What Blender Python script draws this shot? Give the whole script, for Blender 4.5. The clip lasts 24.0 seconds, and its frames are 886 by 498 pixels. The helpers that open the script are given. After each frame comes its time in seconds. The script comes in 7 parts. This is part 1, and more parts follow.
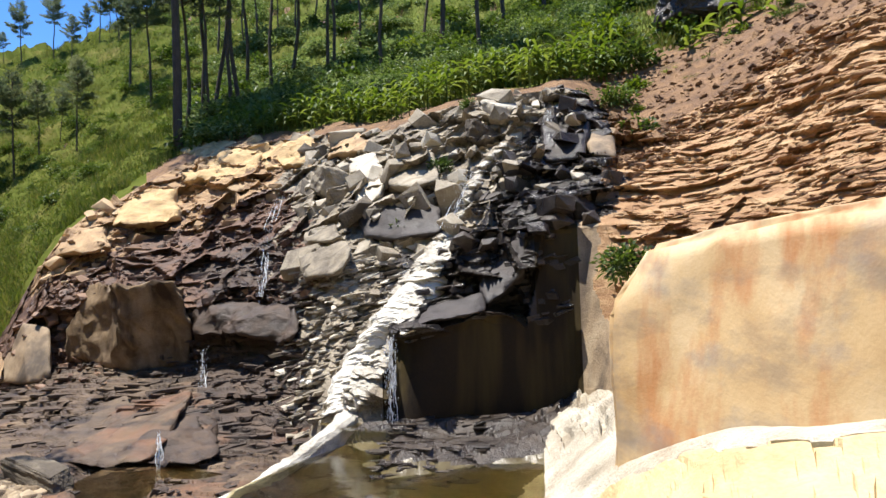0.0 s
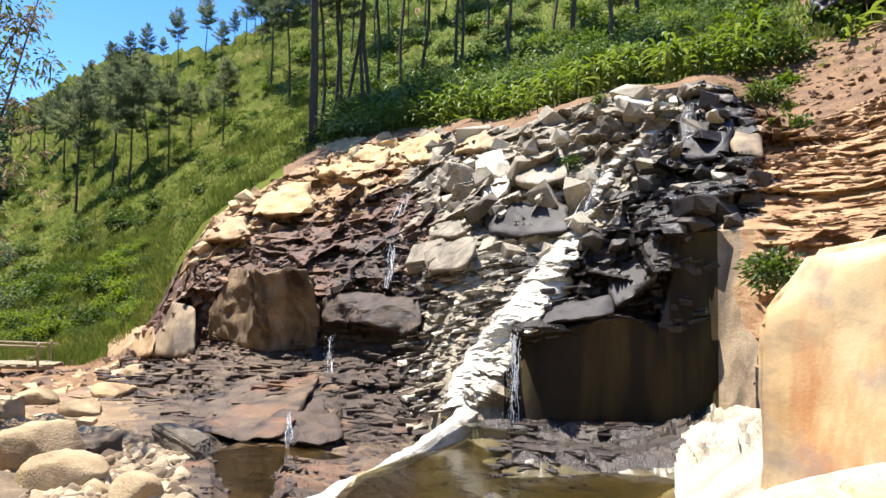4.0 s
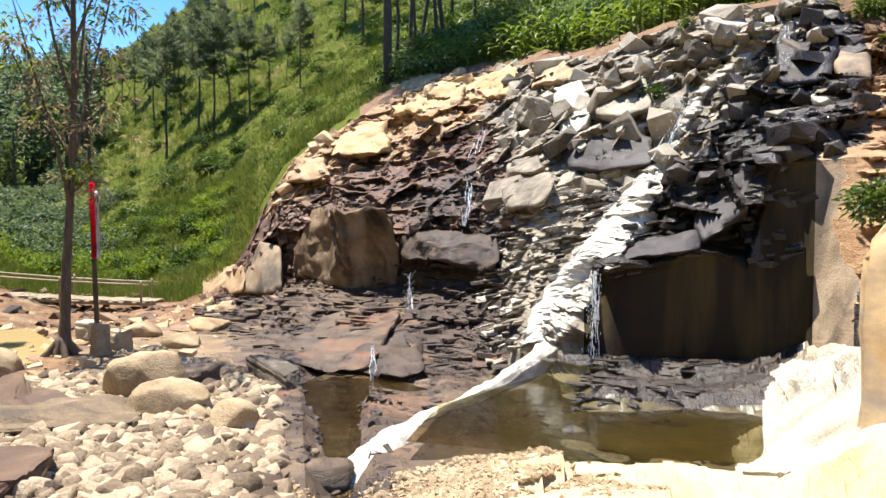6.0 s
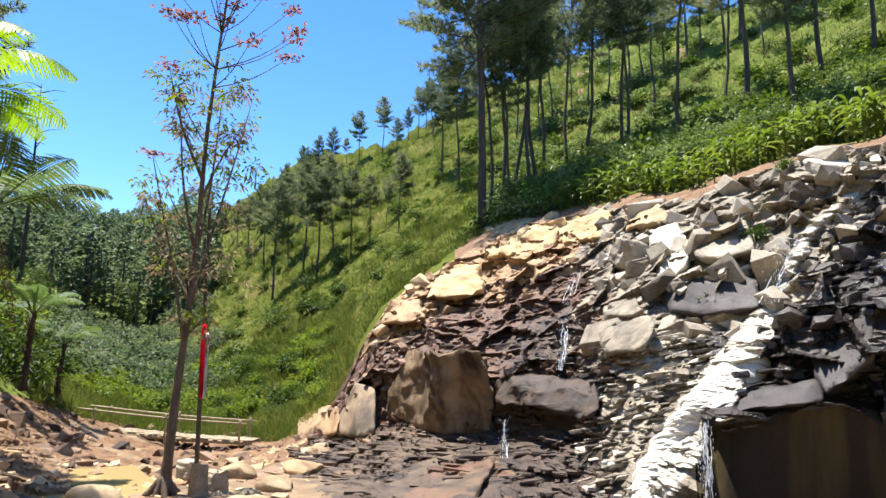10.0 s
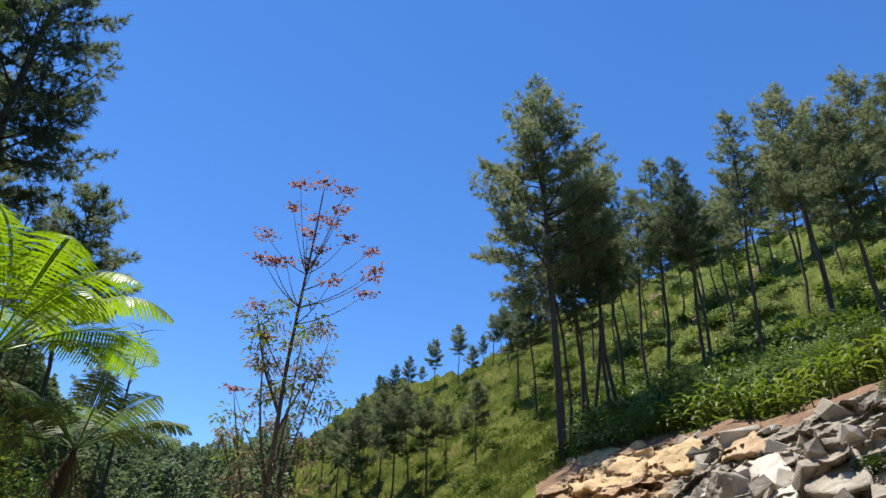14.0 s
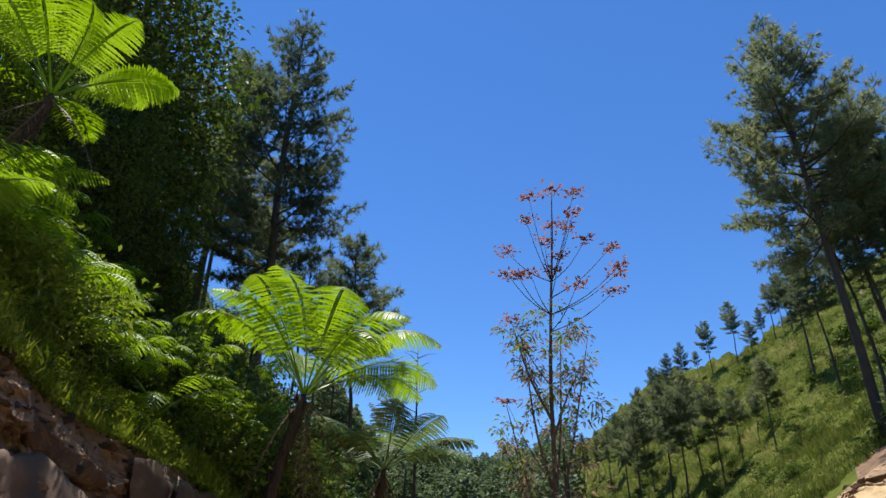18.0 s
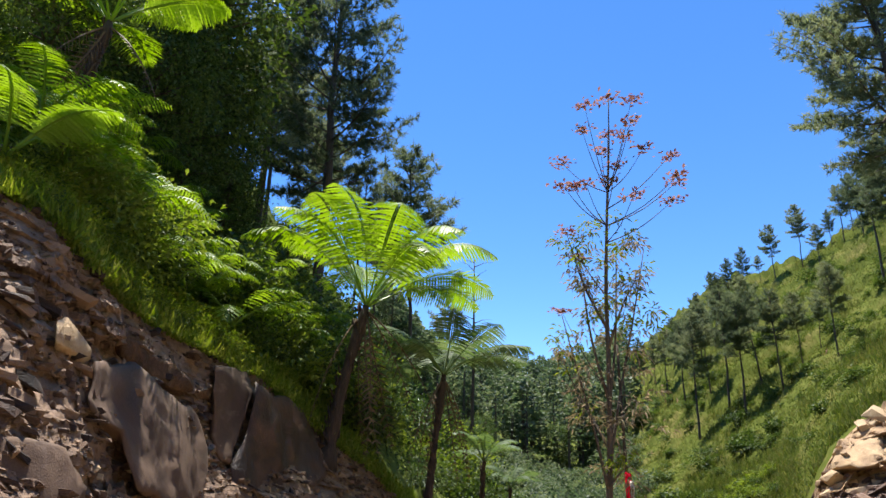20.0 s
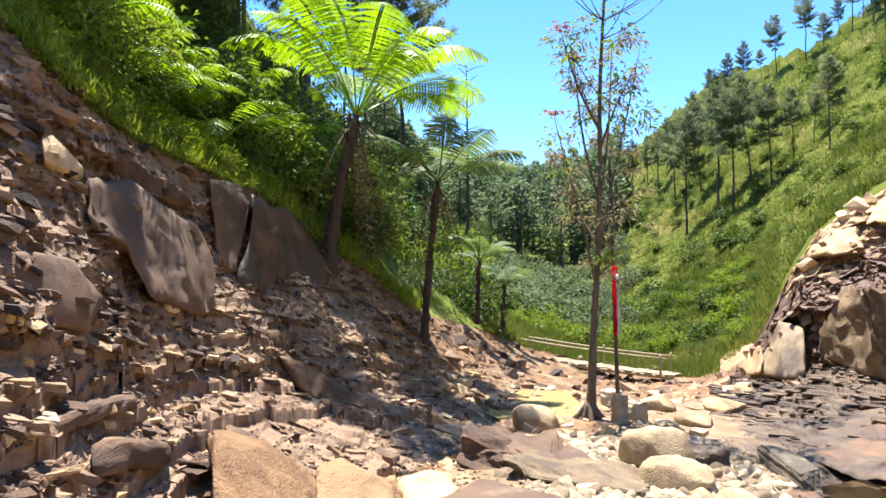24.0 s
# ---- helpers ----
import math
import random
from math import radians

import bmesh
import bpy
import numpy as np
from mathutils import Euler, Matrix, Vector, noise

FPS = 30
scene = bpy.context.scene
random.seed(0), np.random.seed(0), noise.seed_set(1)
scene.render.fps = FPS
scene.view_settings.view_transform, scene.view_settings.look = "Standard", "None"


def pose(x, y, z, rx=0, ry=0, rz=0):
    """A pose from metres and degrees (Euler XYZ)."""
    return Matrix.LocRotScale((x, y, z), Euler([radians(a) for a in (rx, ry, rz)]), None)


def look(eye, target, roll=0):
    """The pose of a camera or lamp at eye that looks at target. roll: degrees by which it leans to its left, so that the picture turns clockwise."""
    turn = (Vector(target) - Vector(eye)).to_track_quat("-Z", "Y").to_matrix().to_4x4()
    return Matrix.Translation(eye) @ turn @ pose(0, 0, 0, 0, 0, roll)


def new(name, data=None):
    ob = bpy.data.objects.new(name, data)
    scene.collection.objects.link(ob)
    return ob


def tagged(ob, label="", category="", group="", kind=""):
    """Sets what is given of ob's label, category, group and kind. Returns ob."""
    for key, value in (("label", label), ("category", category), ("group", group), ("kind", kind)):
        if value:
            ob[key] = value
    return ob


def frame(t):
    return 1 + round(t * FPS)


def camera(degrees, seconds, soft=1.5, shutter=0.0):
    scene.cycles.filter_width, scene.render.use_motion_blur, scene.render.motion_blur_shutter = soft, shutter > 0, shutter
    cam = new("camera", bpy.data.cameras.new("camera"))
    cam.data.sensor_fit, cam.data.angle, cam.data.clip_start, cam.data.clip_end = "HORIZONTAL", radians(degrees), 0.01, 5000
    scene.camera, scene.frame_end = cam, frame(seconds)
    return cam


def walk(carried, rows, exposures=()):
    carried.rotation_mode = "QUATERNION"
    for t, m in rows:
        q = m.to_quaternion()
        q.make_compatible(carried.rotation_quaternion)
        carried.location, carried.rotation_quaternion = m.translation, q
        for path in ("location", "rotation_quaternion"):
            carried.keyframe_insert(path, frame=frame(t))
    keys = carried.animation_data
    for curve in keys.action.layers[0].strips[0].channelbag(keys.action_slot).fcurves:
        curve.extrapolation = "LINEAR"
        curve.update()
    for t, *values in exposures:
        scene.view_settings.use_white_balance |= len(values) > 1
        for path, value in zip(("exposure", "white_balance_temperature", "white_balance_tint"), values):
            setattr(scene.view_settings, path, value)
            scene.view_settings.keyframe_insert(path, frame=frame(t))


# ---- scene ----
EXPOSURES = [(0.0, 1.02), (2.0, 1.2), (5.0, 1.47), (7.0, 1.32), (10.0, 1.45), (11.5, 1.2), (13.5, 0.85), (17.5, 0.62), (20.0, 1.12), (22.0, 1.75), (24.0, 1.85)]
cam = camera(67.66, 24.0, soft=1.5)
# seconds, place, pitch, roll and heading of the hand-held camera, 2.6 m above the stream
PATH = []
for row in """0.0 0.00 -0.00 -0.00 2.61 1.83 0.04
0.5 -0.02 0.02 0.01 4.27 0.79 -0.20
1.0 -0.04 0.03 0.02 6.03 0.45 -1.30
1.5 -0.05 0.05 0.01 7.49 0.09 -3.19
2.0 -0.09 0.06 0.00 7.88 -0.94 1.47
2.5 -0.12 0.08 -0.01 5.85 -1.64 4.52
4.5 -0.15 0.10 -0.05 1.63 -0.55 11.97
5.0 -0.16 0.11 -0.06 -0.13 -0.32 13.87
5.5 -0.17 0.11 -0.06 -1.53 -0.10 15.37
6.0 -0.17 0.12 -0.07 -2.70 -0.17 16.69
6.5 -0.18 0.12 -0.06 -3.55 -0.22 17.77
7.0 -0.18 0.13 -0.06 -4.01 -0.52 19.05
7.5 -0.19 0.13 -0.06 -3.63 -0.92 20.30
8.0 -0.19 0.13 -0.06 -2.07 -1.15 21.88
8.5 -0.20 0.12 -0.05 -0.13 -1.26 22.95
9.0 -0.19 0.13 -0.03 3.56 -1.50 23.58
9.5 -0.18 0.12 -0.03 6.76 -1.40 23.65
10.0 -0.19 0.09 -0.01 9.30 -0.77 24.68
10.5 -0.19 0.09 0.01 12.57 -0.71 27.81
11.0 -0.19 0.10 0.04 16.80 -1.00 29.61
11.5 -0.19 0.08 0.05 20.38 -1.92 30.15
13.5 -0.14 0.06 0.06 28.84 -2.15 29.97
14.0 -0.13 0.09 0.05 28.59 -1.45 31.27
14.5 -0.13 0.11 0.05 28.58 -1.88 34.49
15.0 -0.12 0.09 0.05 28.64 -2.12 36.99
15.5 -0.13 0.05 0.06 29.40 -1.79 39.20
16.0 -0.10 0.04 0.08 30.26 -1.25 42.38
16.5 -0.07 0.03 0.07 30.61 -1.21 45.67
17.0 -0.02 0.05 0.06 29.81 -1.24 49.51
17.5 0.01 0.05 0.06 28.73 -1.10 53.14
19.5 0.19 -0.08 0.13 24.49 -1.91 58.20
20.0 0.21 -0.08 0.12 19.98 -1.97 59.89
20.5 0.21 -0.07 0.12 16.84 -1.89 61.22
21.0 0.18 -0.07 0.13 13.90 -1.68 61.84
21.5 0.15 -0.06 0.13 11.61 -1.41 61.50
22.0 0.15 -0.06 0.12 9.71 -1.34 60.84
22.5 0.17 -0.06 0.12 9.10 -1.38 60.24
23.0 0.21 -0.06 0.10 8.17 -1.17 59.92
23.5 0.24 -0.04 0.09 6.49 -0.65 59.74
24.0 0.25 -0.04 0.08 3.51 0.05 59.87""".split("\n"):
    t, px, py, pz, pit, rol, yaw = (float(v) for v in row.split())
    PATH.append((t, pose(px, py, 2.6 + pz, 90 + pit, rol, yaw)))
walk(cam, PATH, EXPOSURES)

# ---- sky and sun ----
SUN_AZ, SUN_EL = 82.0, 74.5
world = bpy.data.worlds.new("sky")
scene.world = world
world.use_nodes = True
wn = world.node_tree.nodes
sky = wn.new("ShaderNodeTexSky")
sky.sky_type = "NISHITA"
sky.sun_disc = False
sky.sun_elevation = radians(SUN_EL)
sky.sun_rotation = radians(-SUN_AZ)
sky.altitude = 1200
sky.air_density = 1.0
sky.dust_density = 0.05
sky.ozone_density = 4.0
wn["Background"].inputs["Strength"].default_value = 0.11
rich = wn.new("ShaderNodeHueSaturation")
rich.inputs["Saturation"].default_value = 1.23
rich.inputs["Hue"].default_value = 0.506
rich.inputs["Value"].default_value = 1.12
world.node_tree.links.new(sky.outputs[0], rich.inputs["Color"])
world.node_tree.links.new(rich.outputs[0], wn["Background"].inputs["Color"])
sun_lamp = bpy.data.lights.new("sun", "SUN")
sun_lamp.energy = 4.6
sun_lamp.angle = radians(0.53)
sun_lamp.color = (1.0, 0.95, 0.87)
sun = new("sun", sun_lamp)
sa, se = radians(SUN_AZ), radians(SUN_EL)
sun_way = Vector((-math.sin(sa) * math.cos(se), math.cos(sa) * math.cos(se), math.sin(se)))
sun.matrix_world = look(sun_way * 60, (0, 0, 0))


# ---- materials ----
def mat(name, colours, scale=3.0, rough=(0.7, 0.95), bump=0.4, detail=8.0, spread=(0.3, 0.7), grain=40.0, stretch=(1, 1, 1),
        per_object=0.0, per_island=0.0, fine_share=0.25, patches=(), translucent=0.0, metal=0.0, coat=0.0, streak=None, spec=0.5, bump_dist=0.05):
    """A weathered surface: a broad noise through a colour ramp, fine grain, bump at two scales."""
    m = bpy.data.materials.new(name)
    m.use_nodes = True
    nt = m.node_tree
    n, ln = nt.nodes, nt.links
    bsdf = n["Principled BSDF"]
    co = n.new("ShaderNodeNewGeometry")
    mp = n.new("ShaderNodeMapping")
    mp.inputs["Scale"].default_value = stretch
    ln.new(co.outputs["Position"], mp.inputs["Vector"])
    vec = mp.outputs["Vector"]
    if per_object:
        oi = n.new("ShaderNodeObjectInfo")
        add = n.new("ShaderNodeVectorMath")
        add.operation = "ADD"
        mul = n.new("ShaderNodeMath")
        mul.operation = "MULTIPLY"
        mul.inputs[1].default_value = 37.0
        ln.new(oi.outputs["Random"], mul.inputs[0])
        ln.new(vec, add.inputs[0])
        ln.new(mul.outputs[0], add.inputs[1])
        vec = add.outputs[0]
    broad = n.new("ShaderNodeTexNoise")
    broad.inputs["Scale"].default_value = scale
    broad.inputs["Detail"].default_value = detail
    broad.inputs["Roughness"].default_value = 0.62
    broad.inputs["Distortion"].default_value = 0.4
    ln.new(vec, broad.inputs["Vector"])
    fine = n.new("ShaderNodeTexNoise")
    fine.inputs["Scale"].default_value = grain
    fine.inputs["Detail"].default_value = 5.0
    ln.new(vec, fine.inputs["Vector"])
    mix = n.new("ShaderNodeMix")
    mix.data_type = "FLOAT"
    mix.inputs[0].default_value = fine_share
    ln.new(broad.outputs["Fac"], mix.inputs[2])
    ln.new(fine.outputs["Fac"], mix.inputs[3])
    fac = mix.outputs[0]
    for amount, kind in ((per_object, "o"), (per_island, "i")):
        if amount:
            src = n.new("ShaderNodeObjectInfo") if kind == "o" else n.new("ShaderNodeNewGeometry")
            ma = n.new("ShaderNodeMath")
            ma.operation = "MULTIPLY_ADD"
            ma.inputs[1].default_value = amount
            ln.new(src.outputs["Random" if kind == "o" else "Random Per Island"], ma.inputs[0])
            sub = n.new("ShaderNodeMath")
            sub.operation = "SUBTRACT"
            sub.inputs[1].default_value = amount / 2
            ln.new(fac, ma.inputs[2])
            ln.new(ma.outputs[0], sub.inputs[0])
            fac = sub.outputs[0]
    ramp = n.new("ShaderNodeValToRGB")
    els = ramp.color_ramp.elements
    while len(els) < len(colours):
        els.new(0.5)
    for i, c in enumerate(colours):
        els[i].position = spread[0] + (spread[1] - spread[0]) * i / (len(colours) - 1)
        els[i].color = (*c, 1)
    ln.new(fac, ramp.inputs[0])
    colour = ramp.outputs["Color"]
    if streak:
        tint, sx, amount = streak
        st = n.new("ShaderNodeTexNoise")
        st.inputs["Scale"].default_value = sx
        st.inputs["Detail"].default_value = 4.0
        sm = n.new("ShaderNodeMapping")
        sm.inputs["Scale"].default_value = (1, 1, 0.12)
        ln.new(co.outputs["Position"], sm.inputs["Vector"])
        ln.new(sm.outputs["Vector"], st.inputs["Vector"])
        sr = n.new("ShaderNodeValToRGB")
        sr.color_ramp.elements[0].position, sr.color_ramp.elements[1].position = 0.48, 0.68
        ln.new(st.outputs["Fac"], sr.inputs[0])
        sv = n.new("ShaderNodeMath")
        sv.operation = "MULTIPLY"
        sv.inputs[1].default_value = amount
        ln.new(sr.outputs["Color"], sv.inputs[0])
        sx2 = n.new("ShaderNodeMix")
        sx2.data_type = "RGBA"
        ln.new(sv.outputs[0], sx2.inputs[0])
        ln.new(colour, sx2.inputs[6])
        sx2.inputs[7].default_value = (*tint, 1)
        colour = sx2.outputs[2]
    for tint, pscale, lo, hi, amount, shift in patches:
        pm = n.new("ShaderNodeMapping")
        pm.inputs["Scale"].default_value = pscale
        pm.inputs["Location"].default_value = (shift, shift * 0.7, 0)
        ln.new(co.outputs["Position"], pm.inputs["Vector"])
        pn = n.new("ShaderNodeTexNoise")
        pn.inputs["Scale"].default_value = 1.0
        pn.inputs["Detail"].default_value = 7.0
        pn.inputs["Roughness"].default_value = 0.6
        ln.new(pm.outputs["Vector"], pn.inputs["Vector"])
        pr = n.new("ShaderNodeMapRange")
        pr.inputs["From Min"].default_value, pr.inputs["From Max"].default_value = lo, hi
        pr.inputs["To Max"].default_value = amount
        ln.new(pn.outputs["Fac"], pr.inputs["Value"])
        px = n.new("ShaderNodeMix")
        px.data_type = "RGBA"
        ln.new(pr.outputs["Result"], px.inputs[0])
        ln.new(colour, px.inputs[6])
        px.inputs[7].default_value = (*tint, 1)
        colour = px.outputs[2]
    ln.new(colour, bsdf.inputs["Base Color"])
    mr = n.new("ShaderNodeMapRange")
    mr.inputs["From Min"].default_value, mr.inputs["From Max"].default_value = 0.3, 0.7
    mr.inputs["To Min"].default_value, mr.inputs["To Max"].default_value = rough
    ln.new(broad.outputs["Fac"], mr.inputs["Value"])
    ln.new(mr.outputs["Result"], bsdf.inputs["Roughness"])
    bsdf.inputs["Metallic"].default_value = metal
    bsdf.inputs["Coat Weight"].default_value = coat
    bsdf.inputs["Coat Roughness"].default_value = 0.15
    bsdf.inputs["Specular IOR Level"].default_value = spec
    if bump:
        b = n.new("ShaderNodeBump")
        b.inputs["Strength"].default_value = bump
        b.inputs["Distance"].default_value = bump_dist
        ln.new(mix.outputs[0], b.inputs["Height"])
        ln.new(b.outputs["Normal"], bsdf.inputs["Normal"])
    if translucent:
        tr = n.new("ShaderNodeBsdfTranslucent")
        ms = n.new("ShaderNodeMixShader")
        ms.inputs[0].default_value = translucent
        hs = n.new("ShaderNodeHueSaturation")
        hs.inputs["Hue"].default_value = 0.485
        hs.inputs["Saturation"].default_value = 1.15
        hs.inputs["Value"].default_value = 1.7
        ln.new(colour, hs.inputs["Color"])
        ln.new(hs.outputs[0], tr.inputs["Color"])
        ln.new(bsdf.outputs[0], ms.inputs[1])
        ln.new(tr.outputs[0], ms.inputs[2])
        ln.new(ms.outputs[0], n["Material Output"].inputs["Surface"])
    return m


M = {}
M["sand"] = mat("sandy_ground", [(0.10, 0.058, 0.03), (0.20, 0.132, 0.07), (0.34, 0.245, 0.14)], 1.6, bump=0.6)
M["pale_rock"] = mat("pale_sandstone", [(0.36, 0.25, 0.12), (0.54, 0.415, 0.22), (0.62, 0.51, 0.31)], 1.1, bump=0.7, grain=25, stretch=(1, 1, 2.5), patches=(((0.24, 0.13, 0.06), (1.2, 7.0, 3.0), 0.63, 0.70, 0.4, 1.0),))
M["tan"] = mat("tan_sandstone", [(0.13, 0.07, 0.035), (0.40, 0.26, 0.135), (0.56, 0.42, 0.25)], 1.8, bump=1.0, bump_dist=0.09, per_object=0.25, per_island=0.3)
M["grey"] = mat("grey_sandstone", [(0.085, 0.067, 0.047), (0.33, 0.28, 0.205), (0.56, 0.51, 0.415)], 1.6, bump=1.0, bump_dist=0.09, per_object=0.3, per_island=0.35)
M["white"] = mat("bleached_strata", [(0.24, 0.21, 0.165), (0.57, 0.53, 0.45), (0.73, 0.70, 0.62)], 2.6, bump=1.0, bump_dist=0.08, per_object=0.3, per_island=0.3, stretch=(1, 1, 3))
M["mud"] = mat("dark_mud_rock", [(0.035, 0.018, 0.011), (0.13, 0.068, 0.040), (0.26, 0.155, 0.095)], 2.0, rough=(0.4, 0.85), bump=1.0, bump_dist=0.09, per_object=0.25, per_island=0.3)
M["wet"] = mat("wet_and_shade_black_rock", [(0.010, 0.008, 0.006), (0.030, 0.022, 0.017), (0.085, 0.066, 0.05)], 2.6, rough=(0.16, 0.6), bump=1.0, bump_dist=0.08, per_object=0.2)
M["ledge"] = mat("wet_brown_ledge", [(0.032, 0.020, 0.012), (0.095, 0.060, 0.035), (0.22, 0.155, 0.095)], 1.3, rough=(0.3, 0.85), bump=1.0, bump_dist=0.08, stretch=(1, 1, 4.5), patches=(((0.022, 0.014, 0.010), (0.35, 1.5, 3.0), 0.50, 0.60, 0.75, 4.0), ((0.21, 0.10, 0.05), (0.8, 0.8, 0.8), 0.56, 0.68, 0.7, 9.0)))
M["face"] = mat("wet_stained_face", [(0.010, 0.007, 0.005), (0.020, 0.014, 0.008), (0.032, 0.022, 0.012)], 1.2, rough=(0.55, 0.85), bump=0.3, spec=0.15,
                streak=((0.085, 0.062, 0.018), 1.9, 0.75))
M["wall"] = mat("streaked_wall", [(0.11, 0.078, 0.05), (0.29, 0.21, 0.13), (0.45, 0.355, 0.235)], 2.0, bump=0.6, streak=((0.05, 0.04, 0.035), 2.2, 0.8))
M["strata"] = mat("orange_strata", [(0.14, 0.062, 0.028), (0.35, 0.195, 0.09), (0.52, 0.36, 0.20)], 1.2, bump=1.0, bump_dist=0.08, stretch=(1, 1, 5), per_island=0.5)
M["soil"] = mat("red_brown_soil", [(0.065, 0.030, 0.013), (0.18, 0.095, 0.042), (0.31, 0.185, 0.09)], 3.0, bump=1.0, bump_dist=0.12, per_island=0.3)
M["bank"] = mat("brown_bank", [(0.026, 0.013, 0.008), (0.098, 0.053, 0.031), (0.28, 0.18, 0.112)], 1.7, bump=1.0, bump_dist=0.09, per_object=0.25, per_island=0.35, stretch=(1, 1, 2.6))
M["grass_ground"] = mat("grassy_slope", [(0.06, 0.075, 0.016), (0.105, 0.125, 0.028), (0.18, 0.155, 0.055)], 0.35, bump=0.4, spec=0.0)
M["litter"] = mat("forest_floor", [(0.06, 0.085, 0.02), (0.125, 0.155, 0.038), (0.20, 0.19, 0.07)], 0.5, bump=0.3, spec=0.0)
M["needle"] = mat("pine_needles", [(0.05, 0.07, 0.038), (0.105, 0.135, 0.068), (0.18, 0.20, 0.105)], 0.5, rough=(0.5, 0.7), bump=0, per_object=0.3, per_island=0.3, translucent=0.55)
M["dark_leaf"] = mat("dark_foliage", [(0.022, 0.045, 0.009), (0.052, 0.092, 0.018), (0.10, 0.15, 0.034)], 0.6, rough=(0.5, 0.78), bump=0, per_object=0.3, per_island=0.5, translucent=0.28)
M["leaf"] = mat("green_foliage", [(0.058, 0.10, 0.014), (0.105, 0.16, 0.024), (0.165, 0.22, 0.045)], 0.6, rough=(0.5, 0.78), bump=0, per_object=0.3, per_island=0.4, translucent=0.4)
M["fern"] = mat("fern_frond", [(0.085, 0.16, 0.02), (0.14, 0.235, 0.032), (0.20, 0.30, 0.055)], 0.8, rough=(0.35, 0.6), bump=0, per_island=0.25, translucent=0.5)
# duller copy of the fern frond, with shade put into its colour
M["fern_dull"] = mat("shade_toned_fern_frond", [(0.05, 0.092, 0.028), (0.088, 0.14, 0.046), (0.14, 0.195, 0.078)], 0.8, rough=(0.55, 0.8), bump=0, per_island=0.3, translucent=0.4)
M["slope_grass"] = mat("rough_slope_grass", [(0.075, 0.105, 0.022), (0.14, 0.17, 0.04), (0.22, 0.22, 0.075)], 0.3, rough=(0.6, 0.9), bump=0, per_island=0.5, translucent=0.2, spec=0.05)
M["maize"] = mat("maize_leaf", [(0.062, 0.108, 0.018), (0.105, 0.16, 0.03), (0.16, 0.21, 0.05)], 0.6, rough=(0.5, 0.78), bump=0, per_object=0.4, per_island=0.4, translucent=0.35)
M["bush_leaf"] = mat("dark_glossy_leaf", [(0.04, 0.075, 0.022), (0.10, 0.155, 0.05), (0.20, 0.26, 0.10)], 0.6, rough=(0.45, 0.7), bump=0, per_object=0.3, per_island=0.4, translucent=0.25)
M["grass"] = mat("grass_blades", [(0.06, 0.095, 0.02), (0.105, 0.142, 0.032), (0.17, 0.175, 0.055)], 0.3, spec=0.1, rough=(0.5, 0.8), bump=0, per_island=0.5, translucent=0.35)
M["bank_grass"] = mat("fresh_bank_grass", [(0.085, 0.14, 0.019), (0.15, 0.21, 0.032), (0.22, 0.25, 0.055)], 0.8, rough=(0.5, 0.8), bump=0, per_island=0.5, translucent=0.45, spec=0.1)
M["bark"] = mat("pine_bark", [(0.030, 0.022, 0.016), (0.075, 0.055, 0.040), (0.14, 0.105, 0.08)], 5.0, bump=0.9, stretch=(3, 3, 0.6))
M["trunk"] = mat("grey_brown_bark", [(0.045, 0.032, 0.022), (0.11, 0.078, 0.052), (0.20, 0.15, 0.105)], 6.0, bump=0.8, stretch=(2, 2, 0.5))
M["fern_trunk"] = mat("fibrous_fern_trunk", [(0.018, 0.011, 0.008), (0.05, 0.030, 0.020), (0.11, 0.065, 0.04)], 9.0, bump=1.0, stretch=(2, 2, 0.4))
M["red_leaf"] = mat("red_brown_leaves", [(0.12, 0.058, 0.052), (0.22, 0.125, 0.105), (0.34, 0.22, 0.18)], 3.0, rough=(0.5, 0.8), bump=0, per_island=0.5, translucent=0.3)
M["dry_leaf"] = mat("dry_leaves", [(0.14, 0.12, 0.06), (0.26, 0.22, 0.12), (0.36, 0.30, 0.20)], 3.0, rough=(0.5, 0.8), bump=0, per_island=0.5, translucent=0.3)
M["bamboo"] = mat("weathered_bamboo", [(0.14, 0.10, 0.06), (0.30, 0.235, 0.15), (0.42, 0.35, 0.24)], 6.0, bump=0.3)
M["flag_red"] = mat("red_cloth", [(0.42, 0.012, 0.010), (0.62, 0.020, 0.016), (0.70, 0.04, 0.03)], 6.0, bump=0.2, translucent=0.25)
M["flag_white"] = mat("white_cloth", [(0.55, 0.52, 0.50), (0.72, 0.70, 0.68), (0.8, 0.79, 0.77)], 6.0, bump=0.2, translucent=0.25)
M["bed"] = mat("olive_wet_bed", [(0.03, 0.022, 0.010), (0.08, 0.06, 0.022), (0.14, 0.11, 0.045)], 1.5, rough=(0.2, 0.5), bump=0.4)
# valley foliage: bluish tone puts the haze of distance into the leaf colour
M["far"] = mat("haze_tinted_foliage", [(0.045, 0.075, 0.035), (0.085, 0.125, 0.058), (0.14, 0.17, 0.085)], 0.2, rough=(0.5, 0.7), bump=0, per_island=0.5, translucent=0.35)
M["wet_brown"] = mat("wet_brown_rock", [(0.016, 0.010, 0.007), (0.055, 0.034, 0.022), (0.13, 0.085, 0.056)], 2.0, rough=(0.4, 0.8), bump=1.0, bump_dist=0.08, stretch=(1, 1, 2.5))
M["cream"] = mat("cream_boulder", [(0.14, 0.09, 0.045), (0.32, 0.23, 0.125), (0.48, 0.385, 0.25)], 2.2, bump=0.8, bump_dist=0.06, patches=(((0.20, 0.125, 0.07), (2.2, 2.2, 2.2), 0.56, 0.68, 0.7, 3.0),))
